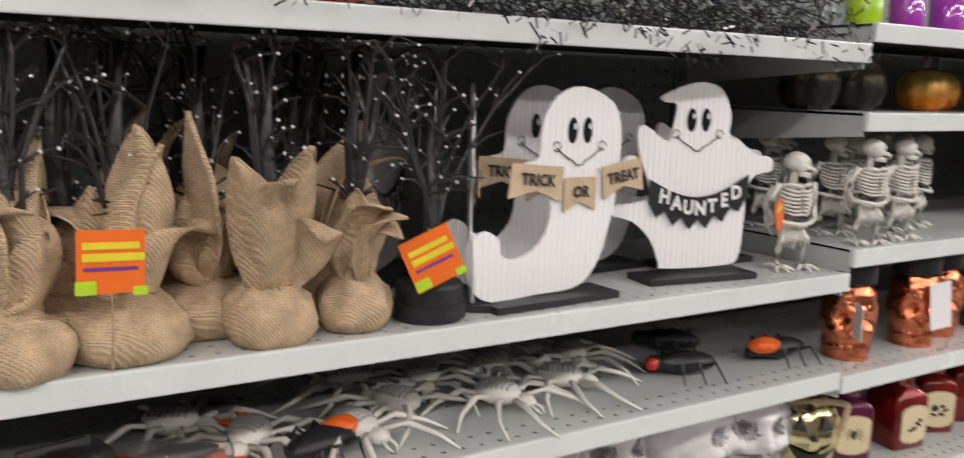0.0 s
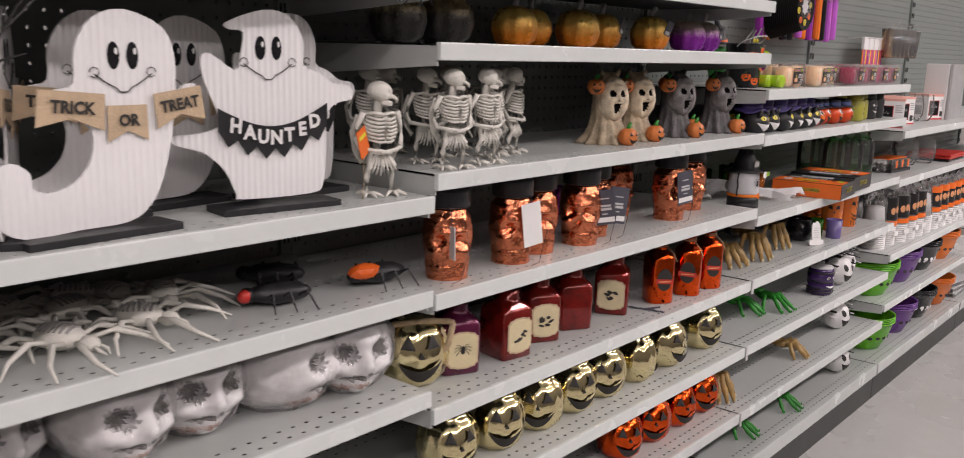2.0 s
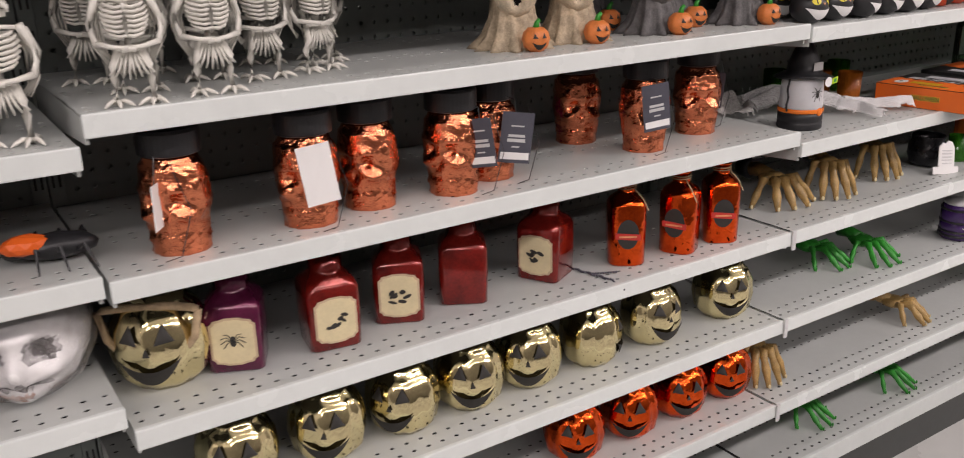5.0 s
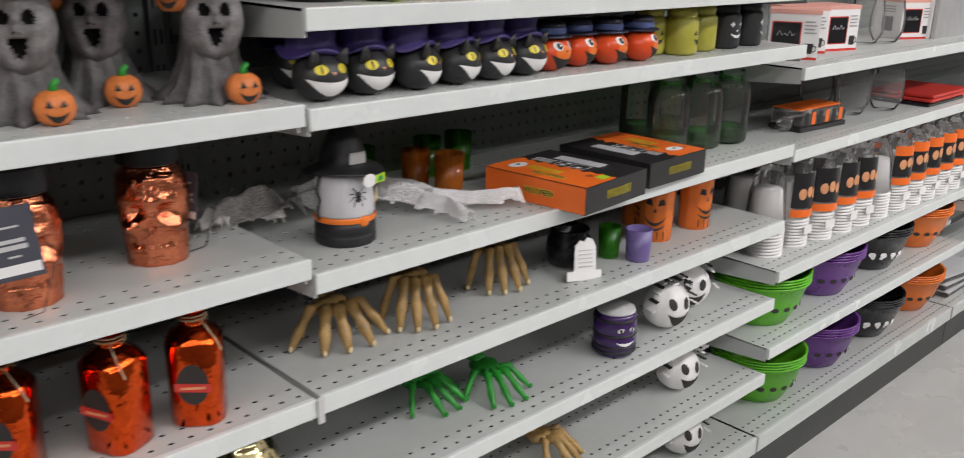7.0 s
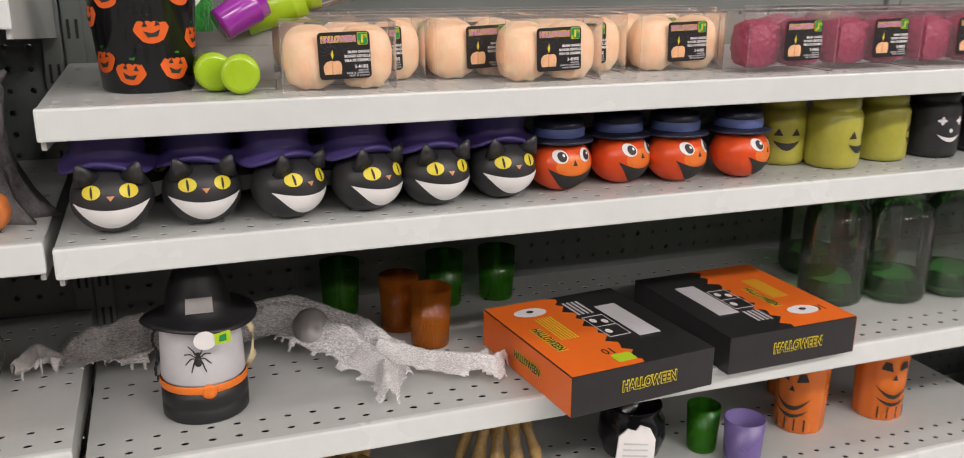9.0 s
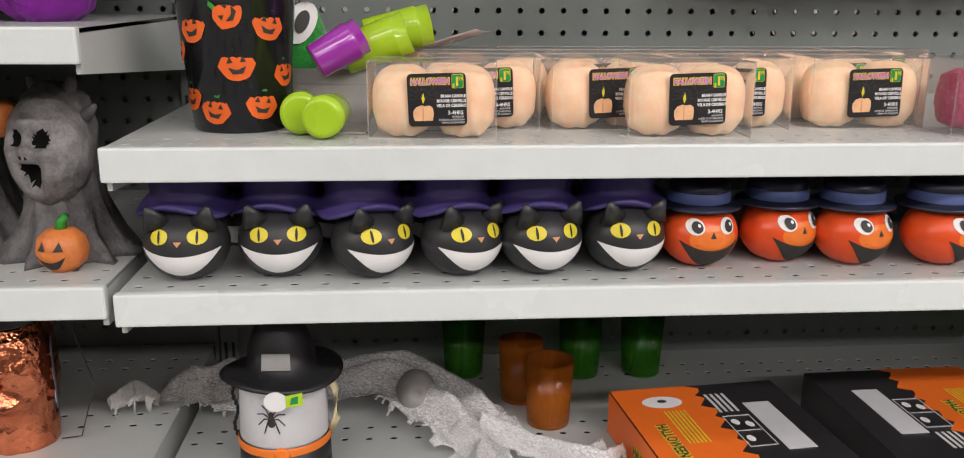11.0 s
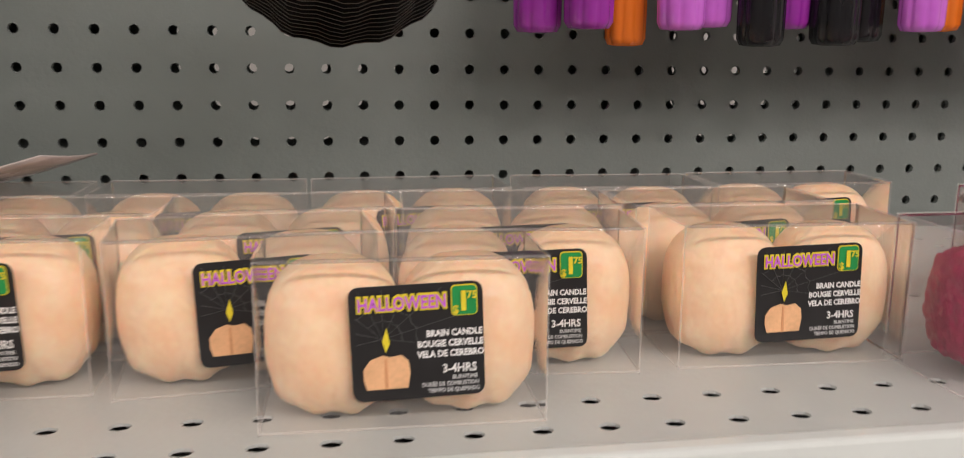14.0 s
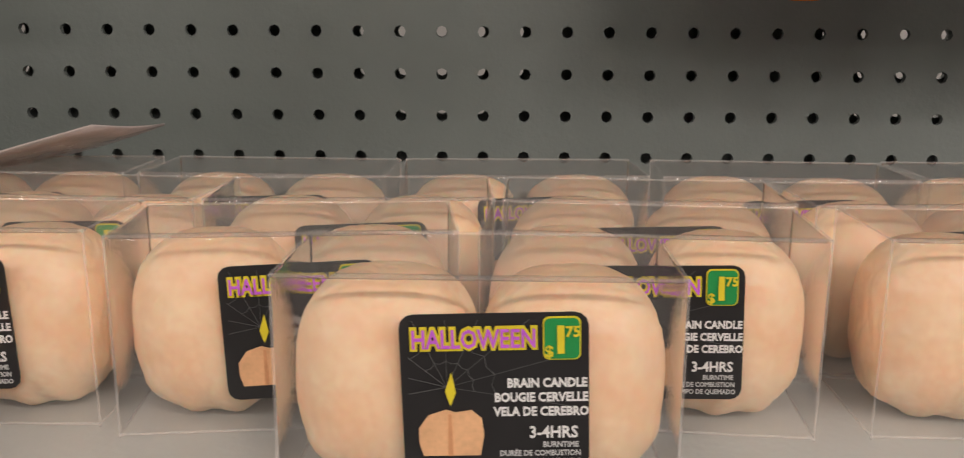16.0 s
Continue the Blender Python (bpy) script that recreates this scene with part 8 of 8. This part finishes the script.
sp2 = thing("snack_bag", (2.73, 0.12, Z4S), "orange and black printed clear snack tray in a twisted bag", "packaging", turn=4)
bm = bmesh.new()
box(bm, -0.1, -0.045, 0, 0.1, 0.045, 0.012, 0.003)
part("tray", bm, BLACKCARD, sp2)
bm = bmesh.new()
box(bm, -0.095, -0.042, 0.012, 0.095, 0.042, 0.05, 0.006)
part("clear_bag", bm, CLEAR, sp2)
bm = bmesh.new()
box(bm, -0.092, -0.03, 0.05, 0.092, 0.042, 0.053, 0.001)
part("orange_card", bm, ORANGECARD, sp2)
for k in range(6):
    bm = bmesh.new()
    box(bm, -0.085 + 0.03 * k, -0.0435, 0.016, -0.069 + 0.03 * k, -0.0425, 0.046)
    part("print_panel", bm, ORANGECARD if k % 2 else BLACKCARD, sp2)
for sx in (-1, 1):
    bm = bmesh.new()
    rough_ball(bm, (sx * 0.118, -0.01, 0.02), (0.022, 0.02, 0.018), 2, lambda d: 0.25 * noise.noise(d * 4))
    part("bag_end", bm, CLEAR, sp2)


def stem_glass(at):
    g = thing("wine_glass", at, "clear stemless wine glass", "glass", "clear glasses")
    bm = lathe(bmesh.new(), [(0.02, 0.001), (0.03, 0.004), (0.043, 0.03), (0.045, 0.06), (0.038, 0.11), (0.0375, 0.1115)], 32, close=False)
    part("bowl", bm, CLEARGLASS, g, smooth=True)
    return g


sg = stem_glass((2.98, 0.13, Z4S))
repeat(sg, [(3.06, 0.16, Z4S, 0), (3.12, 0.1, Z4S, 0), (3.0, 0.24, Z4S, 0), (3.05, 0.15, Z4M, 0), (3.13, 0.13, Z4M, 0)])
rt = thing("red_tray_pack", (3.38, 0.12, Z4S), "red and black foil serving trays lying flat", "tray")
for k in range(3):
    bm = bmesh.new()
    box(bm, -0.13 + 0.012 * k, -0.09, 0.011 * k, 0.13 + 0.012 * k, 0.09, 0.009 + 0.011 * k, 0.003)
    part("tray", bm, [BLACKGLOSS, RED, RED][k], rt)
wp = thing("pleated_lantern", (3.45, 0.13, Z4M), "white pleated paper decoration", "decoration")
bm = bmesh.new()
n = 60
lo = [bm.verts.new((-0.11 + 0.22 * i / n, -0.05 + (0.012 if i % 2 else 0), 0)) for i in range(n + 1)]
hi = [bm.verts.new((-0.11 + 0.22 * i / n, -0.05 + (0.012 if i % 2 else 0), 0.24)) for i in range(n + 1)]
for i in range(n):
    bm.faces.new((lo[i], lo[i + 1], hi[i + 1], hi[i]))
part("pleats", bm, GREYINK, wp)
bm = bmesh.new()
box(bm, -0.112, -0.036, 0, 0.112, 0.06, 0.24, 0.003)
part("backing", bm, WHITE, wp)
STRAW = [ORANGEPLASTIC, GRAPE, RED, PURPLEPLASTIC, YELLOW, ORANGECARD, RED, VIOLET]
for k in range(4):
    b = thing("straw_pack", (2.84 + 0.062 * k, 0.3, 1.14), "striped paper straws hung in a flat pack", "straws", "hung straw packs")
    for j in range(7):
        bm = tube(bmesh.new(), [(-0.024 + 0.008 * j, 0.0, 0.0), (-0.024 + 0.008 * j, 0.0, 0.2)], 0.0034, 7)
        part("straw", bm, STRAW[(j + k) % 8], b, smooth=True)
    bm = bmesh.new()
    box(bm, -0.028, -0.005, 0.17, 0.028, 0.006, 0.22)
    part("header", bm, WHITE, b)
    bm = tube(bmesh.new(), [(0, 0.073, 0.215), (0, -0.02, 0.215), (0, -0.026, 0.222)], 0.002, 6)
    part("peg_hook", bm, GREYINK, b)
for k in range(3):
    b = thing("amber_cup_pack", (3.08 + 0.12 * k, 0.27, 1.28), "hanging bag of pale amber plastic cups", "cups", "hung cup bags")
    for j in range(2):
        bm = lathe(bmesh.new(), [(0.026, 0), (0.028, 0.002), (0.036, 0.12), (0.034, 0.12), (0.025, 0.004)], 24, pose(-0.03 + 0.06 * j, 0, 0))
        part("cup", bm, AMBERFILM, b, smooth=True)
    bm = tube(bmesh.new(), [(0, 0.103, 0.14), (0, -0.02, 0.14), (0, -0.026, 0.147)], 0.002, 6)
    tube(bm, [(-0.03, 0, 0.115), (0, 0, 0.142), (0.03, 0, 0.115)], 0.001, 5)
    part("peg_hook", bm, GREYINK, b)
for k in range(3):
    b = thing("clear_tray", (3.86, 0.14, ZB + 0.024 * k), "clear plastic lidded serving tray on the bottom shelf", "tray", "clear trays", 4 * k)
    bm = bmesh.new()
    box(bm, -0.13, -0.1, 0, 0.13, 0.1, 0.02, 0.006)
    part("tray", bm, CLEAR, b)
    bm = bmesh.new()
    box(bm, -0.135, -0.105, 0.019, 0.135, 0.105, 0.0228, 0.001)
    part("rim", bm, FROST, b)

# ---- tinsel and goods on the top shelves ----
tn = thing("black_tinsel_heap", (-0.42, 0.12, S1[0]), "heap of shiny black tinsel garland spilling over the shelf edge", "garland")
rnd = random.Random(9)
vs, fs = [], []
for k in range(6000):
    x = rnd.uniform(-0.62, 0.40)
    droop = max(0.0, math.sin(x * 23) * 0.5 + 0.5) * (x > -0.2)
    y = rnd.uniform(-0.145, 0.15)
    z = rnd.uniform(0.0, 0.08)
    if y < -0.122:
        z = rnd.uniform(-0.045 * droop - 0.004, 0.05)
        y = rnd.uniform(-0.15, -0.1285)
    d = Vector((rnd.uniform(-1, 1), rnd.uniform(-1, 1), rnd.uniform(-1, 1))).normalized() * rnd.uniform(0.005, 0.011)
    w = d.cross(Vector((rnd.uniform(-1, 1), rnd.uniform(-1, 1), 0.3))).normalized() * 0.0011
    c = Vector((x, y, max(z, 0.012) if y > -0.1285 else z))
    if y <= -0.1285:
        d.y = -abs(d.y) * 0.5
    n = len(vs)
    vs += [c - d - w, c - d + w, c + d + w, c + d - w]
    fs.append((n, n + 1, n + 2, n + 3))
ob = raw_part("tinsel", vs, fs, BLACKGLOSS, tn)
tagged(ob, kind="stuff")
ot = thing("orange_garland", (-0.87, 0.05, S1[0]), "folded orange foil garland lying at the shelf edge", "garland")
bm = bmesh.new()
rough_ball(bm, (0, 0, 0.02), (0.12, 0.04, 0.02), 3, lambda d: 0.3 * noise.noise(d * 5))
for v in bm.verts:
    v.co.z = max(0.0, v.co.z)
part("foil", bm, ORANGE, ot)
for k in range(5):
    tumbler((0.1 + 0.11 * k, 0.09, S2[0]), 0.03, 0.09, (LIMECUP, GRAPE, GRAPE, ORANGEPLASTIC, GRAPE)[k], ("lime", "purple", "purple", "orange", "purple")[k] + " plastic party tumbler on the top shelf", "top shelf tumblers")


# ---- shelf clips ----
for cx, cz in ((BAY, Z2J), (BAY, Z2G), (BAY, Z2O), (3 * BAY, ZB), (2 * BAY, ZB)):
    c = thing("shelf_clip", (cx, -0.0045, cz - 0.034), "small grey plastic clip over the shelf joint", "clip", "shelf clips")
    bm = bmesh.new()
    box(bm, -0.005, -0.004, 0, 0.005, 0.0, 0.038, 0.001)
    part("clip_body", bm, GREYINK, c)
